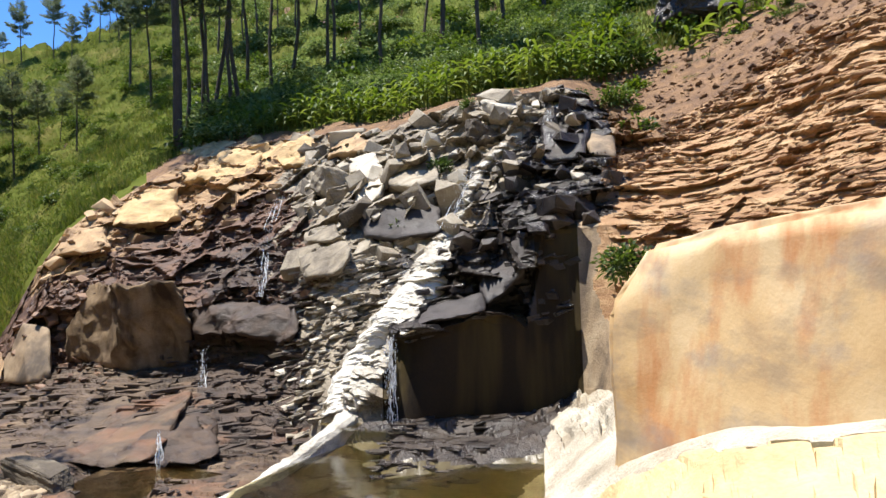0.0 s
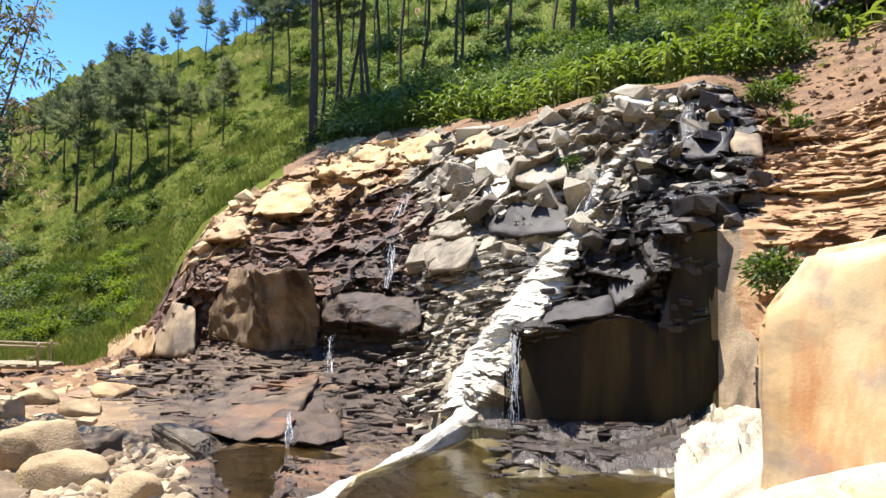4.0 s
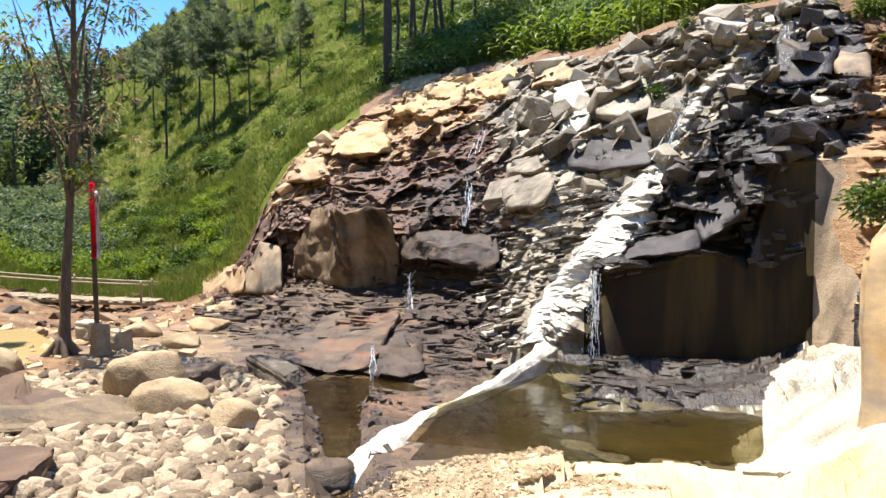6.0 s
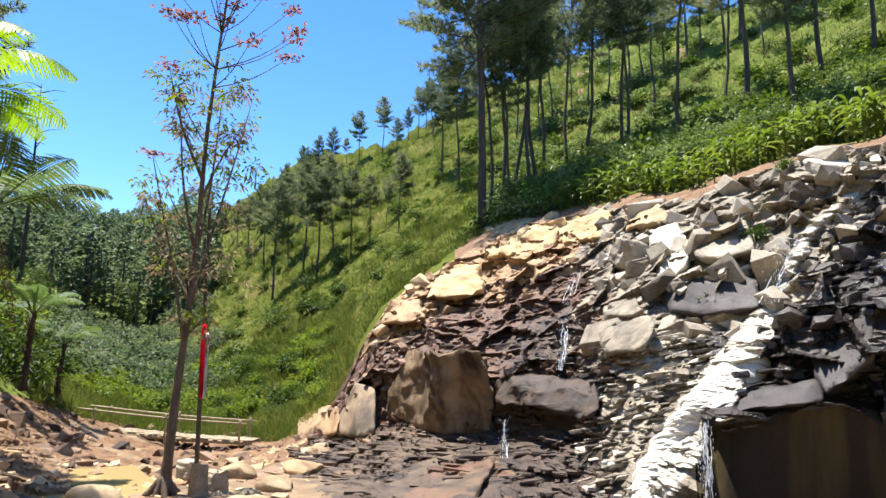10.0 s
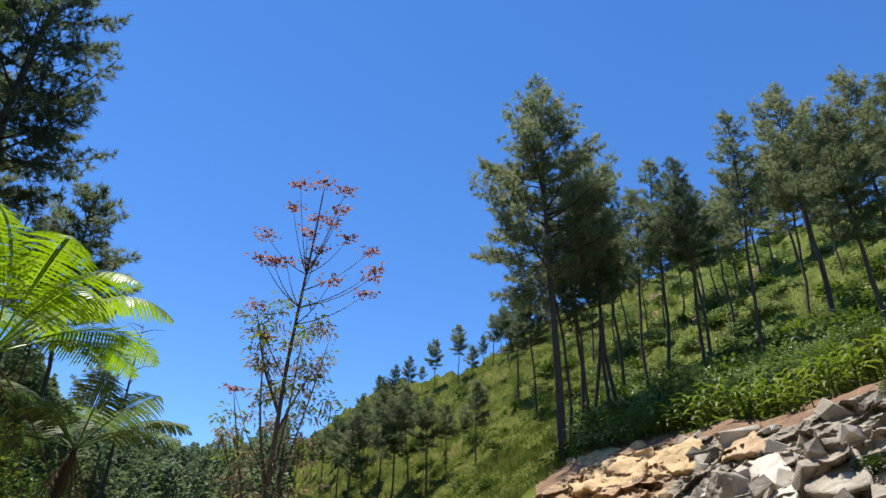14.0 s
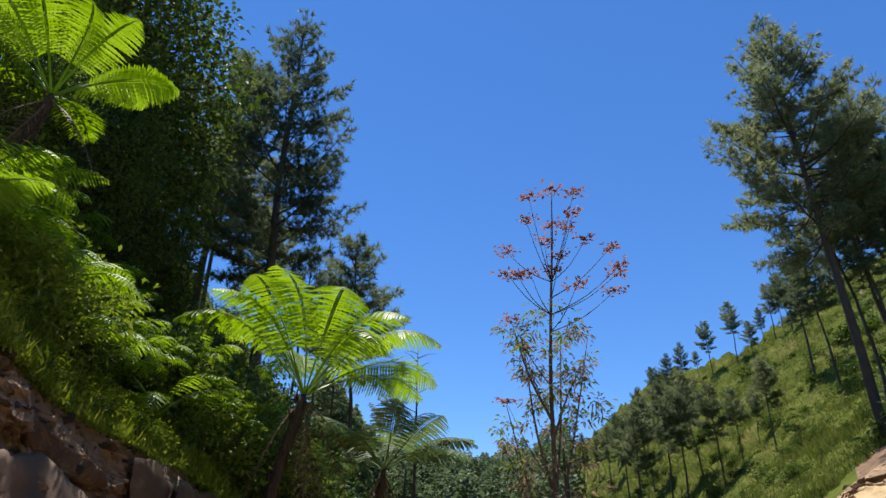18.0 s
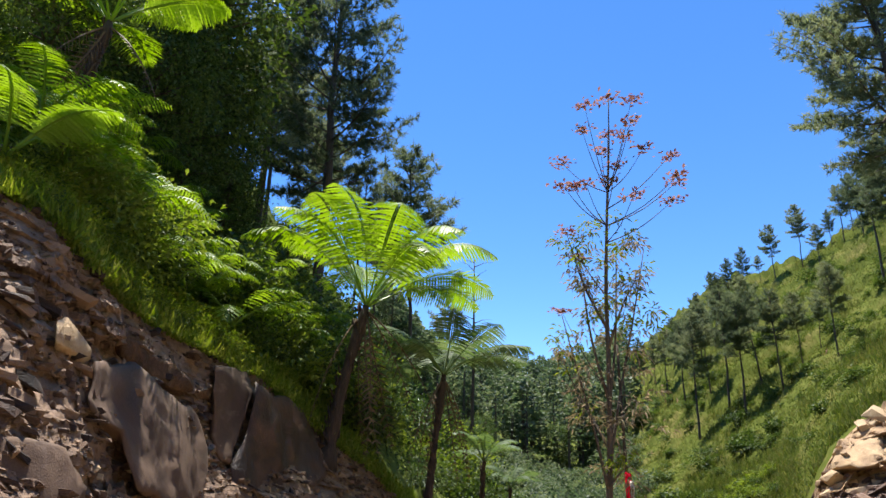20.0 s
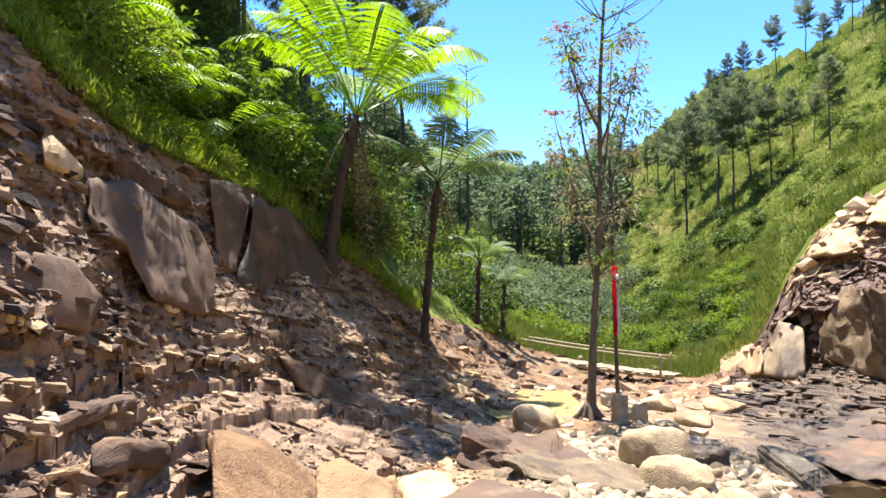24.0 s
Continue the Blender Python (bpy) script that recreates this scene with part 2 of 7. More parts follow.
M["boss"] = mat("smooth_brown_boss", [(0.07, 0.046, 0.026), (0.19, 0.13, 0.074), (0.35, 0.26, 0.16)], 1.6, rough=(0.7, 0.95), bump=0.9, spec=0.2, bump_dist=0.1, streak=((0.030, 0.018, 0.011), 2.4, 0.9), patches=(((0.36, 0.28, 0.20), (0.8, 0.8, 0.6), 0.52, 0.66, 0.8, 2.0),))
M["bank_face"] = mat("smooth_brown_bank_rock", [(0.045, 0.024, 0.015), (0.105, 0.06, 0.036), (0.18, 0.115, 0.072)], 1.6, rough=(0.7, 0.95), bump=0.7, bump_dist=0.03, grain=60, patches=(((0.30, 0.22, 0.155), (1.5, 1.5, 3.0), 0.56, 0.70, 0.45, 5.0),))
M["facet"] = mat("damp_and_shade_grey_rock", [(0.02, 0.016, 0.014), (0.045, 0.037, 0.034), (0.085, 0.07, 0.064)], 2.2, rough=(0.45, 0.8), bump=0.8, bump_dist=0.06, stretch=(1, 1, 2.5))
M["sandy"] = mat("yellow_sandstone", [(0.24, 0.14, 0.06), (0.54, 0.37, 0.175), (0.66, 0.50, 0.29)], 2.0, bump=1.0, bump_dist=0.1, stretch=(1, 1, 2))
M["stone"] = mat("river_stone", [(0.07, 0.045, 0.025), (0.195, 0.138, 0.08), (0.40, 0.31, 0.20)], 2.5, bump=0.8, bump_dist=0.06, per_object=0.3, per_island=0.4)


# ---- tools ----
EYE = 2.6


def part(name, bm, material, parent=None, label=""):
    """Links a bmesh as one mesh object under a thing or a part."""
    me = bpy.data.meshes.new(name)
    bm.to_mesh(me)
    bm.free()
    return mesh_ob(name, me, material, parent, label)


def mesh_ob(name, me, material, parent=None, label=""):
    ob = new(name, me)
    if material and not me.materials:
        for m in material if isinstance(material, (list, tuple)) else [material]:
            me.materials.append(m)
    if parent:
        ob.parent = parent
    if label:
        tagged(ob, label)
    return ob


def arrays(name, verts, faces, smooth=False, index=None):
    """A mesh from numpy arrays of vertices and of equal-sided faces."""
    verts = np.asarray(verts, dtype=np.float32)
    faces = np.asarray(faces, dtype=np.int32)
    me = bpy.data.meshes.new(name)
    k = faces.shape[1]
    me.vertices.add(len(verts))
    me.vertices.foreach_set("co", verts.ravel())
    me.loops.add(faces.size)
    me.loops.foreach_set("vertex_index", faces.ravel())
    me.polygons.add(len(faces))
    me.polygons.foreach_set("loop_start", np.arange(0, faces.size, k, dtype=np.int32))
    me.polygons.foreach_set("use_smooth", np.full(len(faces), smooth))
    if index is not None:
        me.polygons.foreach_set("material_index", np.asarray(index, dtype=np.int32))
    me.update(calc_edges=True)
    me.validate()
    return me


def empty(name, x, y, z, turn=0.0, size=1.0):
    ob = new(name)
    ob.matrix_world = pose(x, y, z, 0, 0, turn) @ Matrix.Diagonal((size, size, size, 1))
    return ob


def vnoise(p, seed=0):
    """Smooth value noise of an (n, 3) array, -1 to 1."""
    i = np.floor(p).astype(np.int64)
    f = p - i
    f = f * f * (3 - 2 * f)
    out = np.zeros(len(p))
    for dx in (0, 1):
        for dy in (0, 1):
            for dz in (0, 1):
                h = (i[:, 0] + dx) * 374761393 + (i[:, 1] + dy) * 668265263 + (i[:, 2] + dz) * 2147483647 + seed * 1274126177
                h = (h ^ (h >> 13)) * 1274126177 & 0xFFFFFFFF
                h = (h ^ (h >> 16)) & 0xFFFF
                w = (f[:, 0] if dx else 1 - f[:, 0]) * (f[:, 1] if dy else 1 - f[:, 1]) * (f[:, 2] if dz else 1 - f[:, 2])
                out += w * (h / 32767.5 - 1)
    return out


def fbm(p, octaves=4, seed=0):
    total, amp, norm = np.zeros(len(p)), 1.0, 0.0
    for o in range(octaves):
        total += amp * vnoise(p * 2 ** o + 13.7 * o, seed + o)
        norm += amp
        amp *= 0.55
    return total / norm


def polar(az, r, z=0.0):
    a = radians(az)
    return Vector((-math.sin(a) * r, math.cos(a) * r, z))


def sight(az, el, r):
    """The point in that direction from the camera's stand, r metres off on the level."""
    return polar(az, r, EYE + r * math.tan(radians(el)))


# ---- the lie of the land: cross-sections of the valley, as (elevation seen, distance) from the stand ----
# each: near shore, foot, three points up the face, brink, bench, slope, crest
SECTIONS = []


def section(az, *nodes):
    row = [(0.01, 0.95)] + [(r, EYE + r * math.tan(radians(el))) for el, r in nodes]
    r, z = row[-1]
    row += [(r * 1.5, z - r * 0.08), (max(r * 2.5, 900), -20.0)]
    SECTIONS.append((az, row))


section(-60, (-20, 4), (-12, 6.0), (-5, 7.5), (2, 9), (8, 11), (14, 13), (18, 18), (21, 32), (24, 55))
section(-40, (-11.5, 4.0), (-9, 6.2), (0, 8), (6, 9), (12, 11), (17.5, 13), (21, 16), (24, 30), (26, 55))
section(-33, (-11.8, 4.2), (-9, 6.5), (2, 8.5), (7, 9.5), (13, 11.5), (18.3, 13.5), (21.5, 17), (24, 32), (26, 55))
section(-28, (-12.6, 4.4), (-10, 7), (0, 9), (5, 10), (11, 12), (16.8, 14.5), (20, 18), (24, 34), (27, 58))
section(-22, (-13.5, 4.6), (-10, 7.5), (-2, 9.5), (4, 10.5), (9, 12.5), (13, 14), (18.5, 18), (24, 36), (28, 60))
section(-17, (-16, 5), (-10, 8.5), (-4, 9.6), (4, 10.8), (9, 12.5), (12, 14), (17.6, 18), (24, 38), (28, 62))
section(-14, (-17.8, 5.2), (-10, 9), (-5, 9.6), (4, 10.3), (9, 12.5), (14, 15), (17.0, 18), (23, 38), (28, 62))
section(-11.5, (-19, 5.6), (-10, 10.2), (-4, 10.4), (4, 10.7), (10, 13), (16, 14.8), (16.8, 17.5), (23, 40), (28, 62))
section(-8, (-20.2, 5.75), (-11.4, 10.1), (-4, 10.2), (3.8, 10.3), (9.7, 12.6), (15.6, 14.8), (16.4, 18), (22, 40), (28, 64))
section(-3, (-20.2, 5.75), (-12.3, 9.8), (-3.3, 9.8), (3, 11.2), (9.4, 12.8), (15.1, 15.3), (16, 19), (21, 40), (27.5, 64))
section(1, (-20.2, 5.75), (-12.6, 9.4), (-4.2, 9.5), (2.4, 11.6), (8.5, 13.2), (14.1, 16), (15, 20), (20, 40), (27, 64))
section(3.9, (-20.2, 5.75), (-12.5, 9.25), (-4.8, 9.55), (1.7, 11.7), (8.1, 13.6), (13, 16.8), (14.2, 20.8), (19.3, 40), (26.6, 65.5))
section(5, (-20.2, 5.75), (-12.4, 9.2), (-5, 10.3), (1.5, 12.0), (8, 13.8), (12.7, 17), (14, 21), (19, 40), (26.5, 66))
section(6.8, (-20.2, 5.75), (-11.9, 9.1), (-4.6, 10.9), (1.9, 12.1), (8, 14.4), (12.7, 18.2), (14, 21.4), (18.5, 40), (26.2, 66))
section(9, (-20.2, 5.75), (-11.5, 9.8), (-4, 11.4), (2.5, 12.6), (8, 15.5), (12.7, 19.5), (14, 22), (18, 40), (26, 66))
section(13, (-20.2, 5.75), (-12.5, 10.8), (-6.5, 12.2), (0.5, 13.4), (6, 16.5), (12.1, 21), (13.3, 23), (17, 40), (25.2, 66))
section(17, (-21, 5.9), (-13.3, 10.8), (-6, 13.4), (0, 14.4), (6, 18), (11.8, 22.5), (12.6, 25), (16, 40), (24, 66))
section(21, (-22, 5.7), (-14, 10.3), (-6, 14.6), (-1, 15.2), (5, 19), (10.1, 22.8), (11, 26), (15, 40), (23, 66))
section(25, (-23, 5.4), (-13, 11), (-6, 15.6), (-0.5, 16.2), (4, 19), (7.6, 21.5), (8.6, 25), (14, 42), (21, 67))
section(29, (-24, 5.0), (-11.8, 12.2), (-5, 17), (0, 17.5), (3, 18.6), (5.4, 20.2), (5.8, 25), (12, 44), (18.4, 68))
section(32, (-22.5, 5.6), (-10.5, 13.5), (-6, 17.6), (-1.5, 18), (0, 18.6), (1.2, 19.5), (1.5, 25), (10, 46), (17.2, 70))
section(34.5, (-17, 8), (-9.5, 15), (-7, 18), (-5.5, 19), (-5, 20), (-4.8, 22), (-3, 27), (8, 46), (17.2, 72))
section(38, (-16, 8.5), (-9, 16), (-7.8, 19), (-7.4, 21), (-7.2, 23), (-6.8, 25), (-4, 30), (6, 48), (16.4, 75))
section(42, (-15.5, 8.8), (-10, 13.5), (-8.6, 18), (-7.8, 21.5), (-7.8, 24), (-6.8, 26), (-4, 32), (4, 52), (13, 90))
section(47, (-14.5, 9.2), (-10.5, 13), (-9.2, 16), (-8.2, 20), (-7.4, 24), (-6, 27), (-4, 33), (2, 60), (9.5, 140))
section(52, (-14.5, 9), (-11, 12.5), (-9, 16), (-7.5, 20), (-6, 24), (-4.8, 27), (-2.5, 34), (2, 65), (8.5, 160))
section(57, (-16, 8.2), (-12.5, 11.2), (-8, 15.5), (-6, 18), (-4.5, 20), (-3, 23), (0, 32), (4, 60), (8.5, 150))
section(62, (-18, 7.0), (-15.5, 8.8), (-8.5, 13), (-5, 15), (-3, 16), (-1.5, 17.5), (3, 26), (5, 50), (8, 90))
section(66.5, (-19.5, 6.2), (-17, 7.6), (-8, 11.6), (-3, 13.2), (0, 14.5), (2, 15.3), (6, 22), (9, 40), (12, 70))
section(71, (-20, 5.8), (-18, 7.0), (-8, 10.6), (-2, 12.2), (2, 13.2), (5.4, 13.9), (10, 20), (13, 36), (17, 60))
section(75.5, (-20.5, 5.6), (-18.5, 6.6), (-7, 9.8), (0, 11.2), (3.5, 12), (8.6, 12.6), (14, 18), (17, 32), (21, 55))
section(79.5, (-20.5, 5.4), (-18.5, 6.4), (-7.5, 8.6), (0, 10), (4, 10.8), (10.7, 11.2), (15, 16), (21, 30), (25, 50))
section(85, (-21, 4.8), (-19, 5.4), (-8, 7), (0, 8), (6, 8.8), (12.5, 9.6), (17, 14), (24, 28), (28, 46))
section(90, (-22, 4.0), (-20, 4.4), (-8, 5.5), (0, 6.3), (9, 7.2), (16, 8.2), (21, 12), (27, 25), (31, 44))
section(95, (-18, 3.8), (-16, 4.2), (-8, 4.7), (1, 5.4), (12, 6.4), (20, 7.6), (25, 11), (30, 24), (34, 42))
section(112, (-20, 3), (-16, 3.4), (-6, 4), (4, 4.8), (14, 6), (22, 7.5), (28, 12), (34, 24), (38, 42))
section(180, (-22, 4), (-15, 6), (-10, 8), (-3, 10), (3, 12), (8, 14), (12, 20), (17, 35), (20, 55))
section(240, (-22, 4), (-15, 6), (-10, 8), (-3, 10), (3, 12), (8, 14), (12, 20), (17, 35), (20, 55))
section(300, *[(e, r) for e, r in zip((-20, -12, -5, 2, 8, 14, 18, 21, 24), (4, 6.0, 7.5, 9, 11, 13, 18, 32, 55))])
SEC_AZ = np.arange(-60, 300.1, 0.5)
KEY_AZ = np.array([s[0] for s in SECTIONS], dtype=float)


def softened(column):
    """Values at every half degree, with the kinks at the keyed sections rounded off."""
    y = np.interp(SEC_AZ, KEY_AZ, column)
    k = np.exp(-0.5 * (np.arange(-6, 7) / 2.2) ** 2)
    return np.convolve(np.pad(y, 6, mode="edge"), k / k.sum(), mode="valid")


SEC_R = np.stack([softened([s[1][k][0] for s in SECTIONS]) for k in range(12)], 1)
SEC_Z = np.stack([softened([s[1][k][1] for s in SECTIONS]) for k in range(12)], 1)


def nodes_at(az):
    az = np.atleast_1d(np.asarray(az, dtype=float))
    r = np.stack([np.interp(az, SEC_AZ, SEC_R[:, k]) for k in range(SEC_R.shape[1])], 1)
    z = np.stack([np.interp(az, SEC_AZ, SEC_Z[:, k]) for k in range(SEC_R.shape[1])], 1)
    return r, z


def land(az, v):
    """Points of the land at bearings az and steps v (0 to 11) along the sections, unroughened."""
    r, z = nodes_at(az)
    k = np.clip(np.floor(v).astype(int), 0, SEC_R.shape[1] - 2)
    f = v - k
    j = np.arange(len(r))
    rr = r[j, k] * (1 - f) + r[j, k + 1] * f
    zz = z[j, k] * (1 - f) + z[j, k + 1] * f
    return rr, zz


ROUGH = np.array([0.03, 0.05, 0.06, 0.16, 0.2, 0.24, 0.14, 0.18, 0.5, 1.0, 1.0, 1.0])


def band(x, a, b, soft):
    return np.clip((x - a) / soft + 0.5, 0, 1) * np.clip((b - x) / soft + 0.5, 0, 1)


def cells(p, seed):
    """Nearest of a set of scattered points: a random value, the way from it, and the gap to the next nearest."""
    base = np.floor(p).astype(np.int64)
    best = np.full(len(p), 9.0)
    second = np.full(len(p), 9.0)
    value = np.zeros((len(p), 4))
    way = np.zeros((len(p), 3))
    for dx in (-1, 0, 1):
        for dy in (-1, 0, 1):
            for dz in (-1, 0, 1):
                c = base + (dx, dy, dz)
                h = c[:, 0] * 73856093 ^ c[:, 1] * 19349663 ^ c[:, 2] * 83492791 ^ seed * 2654435761
                rnd = []
                for k in range(4):
                    h = (h * 6364136223846793005 + 1442695040888963407) & 0x7FFFFFFFFFFFFFFF
                    rnd.append(((h >> 33) & 0xFFFF) / 65535.0)
                f = c + np.stack(rnd[:3], 1)
                d = p - f
                dist = np.linalg.norm(d, axis=1)
                near = dist < best
                second = np.where(near, best, np.minimum(second, dist))
                best = np.where(near, dist, best)
                value[near] = np.stack(rnd, 1)[near]
                way[near] = d[near]
    return value, way, second - best


def facets(p, size, squash, seed):
    """Broken faces: every scattered block juts out by its own amount and leans its own way, with gaps between."""
    q = p / (np.array([1, 1, squash]) * size)
    value, way, gap = cells(q, seed)
    lean = (value[:, :3] - 0.5) * 2
    return size * (0.55 * (value[:, 3] - 0.5) + 0.42 * (way * lean).sum(1) - 0.22 * np.exp(-(gap / 0.09) ** 2))


def rib_bearing(el):
    """Where the white rib runs, from the pool up along the edge of the black rock."""
    return np.interp(el, [-11.5, -8, -4.2, -0.8, 1.8, 3.6, 9.5, 14], [9.6, 7.4, 5.0, 2.6, 0.8, -0.4, -3.6, -8.5])


def rib_share(az, el):
    half = np.interp(el, [-11, -6, 2, 4.5], [1.7, 2.3, 1.7, 0.6])
    return np.exp(-((az - rib_bearing(el)) / half) ** 4) * band(el, -11.6, 12, 0.6)


def layers(p, thick, seed, tilt=0.05, across=1.3, warp=0.3):
    """Bedding: every layer juts out by its own uneven amount, -1 to 1."""
    bed = (p[:, 2] + tilt * p[:, 0] + warp * fbm(p * 0.4, 3, seed)) / thick
    k = np.floor(bed)
    lip = bed - k
    return vnoise(np.stack([k * 7.31, p[:, 0] * across, p[:, 1] * across], 1), seed) + 0.5 * (lip - 0.5)


def ridges(p):
    """Low wet ribs of rock that run across the pool's bed."""
    return 0.85 * np.clip(fbm(p * np.array([0.45, 2.2, 0.0]) + 3.0, 4, 88) - 0.02, 0, 0.7)


def land_points(az, v):
    """The roughened land: ledges along the bedding, broken blocks, lumps and hollows."""
    r, z = land(az, v)
    a = np.radians(az)
    p = np.stack([-np.sin(a) * r, np.cos(a) * r, z], 1)
    el = np.degrees(np.arctan2(z - EYE, r))
    amp = np.interp(v, np.arange(12), ROUGH)
    smooth_face = band(az, -14.6, 4.4, 1.0) * band(v, 1.9, np.interp(az, [-9, -7], [4.05, 3.0]), 0.2)
    amp = amp * (1 - 0.85 * smooth_face)
    cliff = band(v, 2.1, 6.05, 0.3) * band(az, -48, 37, 2) * (1 - smooth_face)
    left = band(v, 1.6, 6.0, 0.5) * band(az, 50, 130, 8)
    face = np.clip(cliff + left, 0, 1)
    rib = rib_share(az, el)
    pile = band(az, rib_bearing(el) + 0.5, 13.5, 1.5) * band(el, -11, 4.5, 1.5)
    slope = band(az, -50, -14.6, 1.0) * band(el, -12, 11.0 - (az + 16) * 0.55, 2.0)
    ledges = band(az, 12.5, 38, 1.5) * band(v, 1.9, 3.6, 0.4)
    bedded = np.clip(rib + pile + slope + ledges, 0, 1)
    lump = fbm(p * 0.9, 5, 3) * amp * 1.6
    push = lump + face * (0.22 * fbm(p * 1.7, 3, 22) + 0.07 * fbm(p * np.where(az > 50, 3.5, 5.0)[:, None] * np.array([1, 1, 1.8]), 3, 21))
    m = face > 0.01
    q = p[m]
    q = q + np.stack([fbm(q * 2.0, 2, 81), fbm(q * 2.0, 2, 82), fbm(q * 2.0, 2, 83)], 1) * 0.08
    q[:, 2] += 0.18 * q[:, 0]
    blocks = facets(q, 1.15, 0.6, 5) + 0.5 * facets(q, 0.42, 0.6, 6)
    soilhead = band(az, -50, -14.6, 1.0) * band(el, 9.5 - (az + 16) * 0.55, 40, 2.0)
    blocks = blocks + 0.6 * soilhead[m] * facets(q, 0.22, 0.7, 7)
    push[m] += face[m] * blocks * (1 - 0.72 * bedded[m]) * np.where(az[m] > 42, np.interp(v[m], [2.2, 3.0, 3.5], [0.15, 0.25, 0.3]), 0.9)
    b = (cliff * bedded) > 0.01
    beds = 0.06 * layers(p[b], 0.075, 91, across=3.2) + 0.12 * layers(p[b], 0.23, 92, 0.08, 2.2)
    push[b] += (cliff * bedded)[b] * beds
    b = left > 0.01
    dip = np.stack([0.53 * p[b][:, 0] + 0.85 * p[b][:, 1], -0.85 * p[b][:, 0] + 0.53 * p[b][:, 1], p[b][:, 2]], 1)
    dip[:, 2] += 0.30 * dip[:, 0]
    fine = np.interp(az[b], [56, 64], [0.4, 1]) * np.interp(v[b], [2.2, 3.0, 3.5], [0.12, 0.5, 1.0])
    push[b] += left[b] * fine * (0.05 * layers(dip, 0.11, 93, 0, 1.1, 0.12) + 0.10 * layers(dip, 0.27, 98, 0, 0.7, 0.2) + 0.20 * layers(dip, 0.75, 97, 0, 0.5, 0.3))
    push -= 0.30 * rib * cliff
    out = np.stack([-np.sin(a), np.cos(a), np.zeros(len(a))], 1)
    p = p + out * (push * (0.15 + 0.85 * face))[:, None]
    p[:, 2] += lump * (1 - 0.75 * face)
    w = ledges * cliff + band(v, 1.2, 2.1, 0.2) * band(az, 13, 24, 3) + band(v, 1.75, 2.1, 0.2) * band(az, 23, 36, 3)
    bed = (p[:, 2] + 0.05 * p[:, 0] + 0.24 * p[:, 1] + 0.2 * fbm(p * np.array([0.3, 0.6, 0.6]), 3, 95) + 0.012 * fbm(p * 4.0, 2, 96)) / 0.13
    p[:, 2] += np.clip(w, 0, 1) * (0.45 + 0.6 * fbm(p * 0.8, 2, 99)) * 0.13 * 0.8 * (0.5 - (bed - np.floor(bed)))
    if left.max() > 0.01:
        b = left > 0.01
        q = p[b]
        broken, _, gap = cells(q / np.array([0.9, 0.9, 0.5]), 12)
        bed = q[:, 2] + 0.30 * (0.53 * q[:, 0] + 0.85 * q[:, 1]) + 0.2 * fbm(q * 0.6, 3, 14) + 0.07 * broken[:, 3]
        low = left[b] * np.interp(v[b], [2.6, 3.4, 4.2], [1, 0.7, 0.25])
        for thick, share in ((0.26, 0.6), (0.09, 0.45)):
            k = bed / thick
            p[b, 2] += low * share * thick * (0.5 - (k - np.floor(k)))
        p[b, 2] += low * 0.14 * facets(q, 0.5, 0.8, 13)
    shelf = band(v, 1.52, 2.05, 0.12) * band(az, -17, 5, 2)
    near = band(v, 0.2, 1.1, 0.15) * band(az, -45, 11, 3)
    m = (shelf + near) > 0.01
    if m.any():
        q = p[m]
        p[m, 2] += shelf[m] * (0.06 + 0.10 * layers(q * np.array([0.3, 1, 1]), 0.06, 94, 0, 2.0) + facets(q, 0.5, 1.0, 8) * 0.14)
        p[m, 2] += near[m] * (facets(q, 1.3, 1.0, 9) * 0.10 + facets(q, 0.45, 1.0, 10) * 0.12)
    pool = (band(v, 1.15, 1.95, 0.3) * band(az, -9, 15, 4) + 0.8 * band(v, 0.9, 2.0, 0.3) * band(az, 24.5, 28.5, 2)) * (1 - shelf)
    p[:, 2] -= (0.24 - 0.09 * band(az, -12, 9, 3)) * pool
    p[:, 2] += ridges(p) * band(v, 1.1, 1.98, 0.15) * band(az, -12, 9, 3) * (1 - 0.8 * shelf)
    return p


def height(az, r):
    """The level of the open slope above the brink at that bearing and distance."""
    rr, zz = nodes_at(az)
    return float(np.interp(r, rr[0][6:], zz[0][6:]))


def floor_level(az, r):
    rr, zz = nodes_at(az)
    return float(np.interp(r, rr[0][:3], zz[0][:3]))


STEPS = np.concatenate([np.linspace(k, k + 1, n, endpoint=False) for k, n in enumerate((30, 64, 60, 60, 60, 60, 24, 44, 44, 4, 3))] + [[11.0]])
BEARINGS = np.concatenate([np.arange(-60, -42, 2.0), np.arange(-42, 100, 0.16), np.arange(100, 300.1, 4.0)])


def sheet(name, azs, vs, materials, pick=None):
    A, V = np.meshgrid(azs, vs, indexing="ij")
    p = land_points(A.ravel(), V.ravel())
    na, nv = len(azs), len(vs)
    i = (np.arange(na - 1)[:, None] * nv + np.arange(nv - 1)[None, :]).ravel()
    faces = np.stack([i, i + 1, i + nv + 1, i + nv], 1)
    index = None
    if pick:
        ca = A.ravel()[i] + 0.08
        cv = V.ravel()[i]
        index = pick(ca, cv, p[i])
    me = arrays(name, p, faces, False, index)
    return mesh_ob(name, me, materials)


def upto(a, b):
    return STEPS[(STEPS >= a - 1e-6) & (STEPS <= b + 1e-6)]


def between(a, b):
    return BEARINGS[(BEARINGS >= a - 1e-6) & (BEARINGS <= b + 1e-6)]


def seen_el(p):
    return np.degrees(np.arctan2(p[:, 2] - EYE, np.hypot(p[:, 0], p[:, 1])))


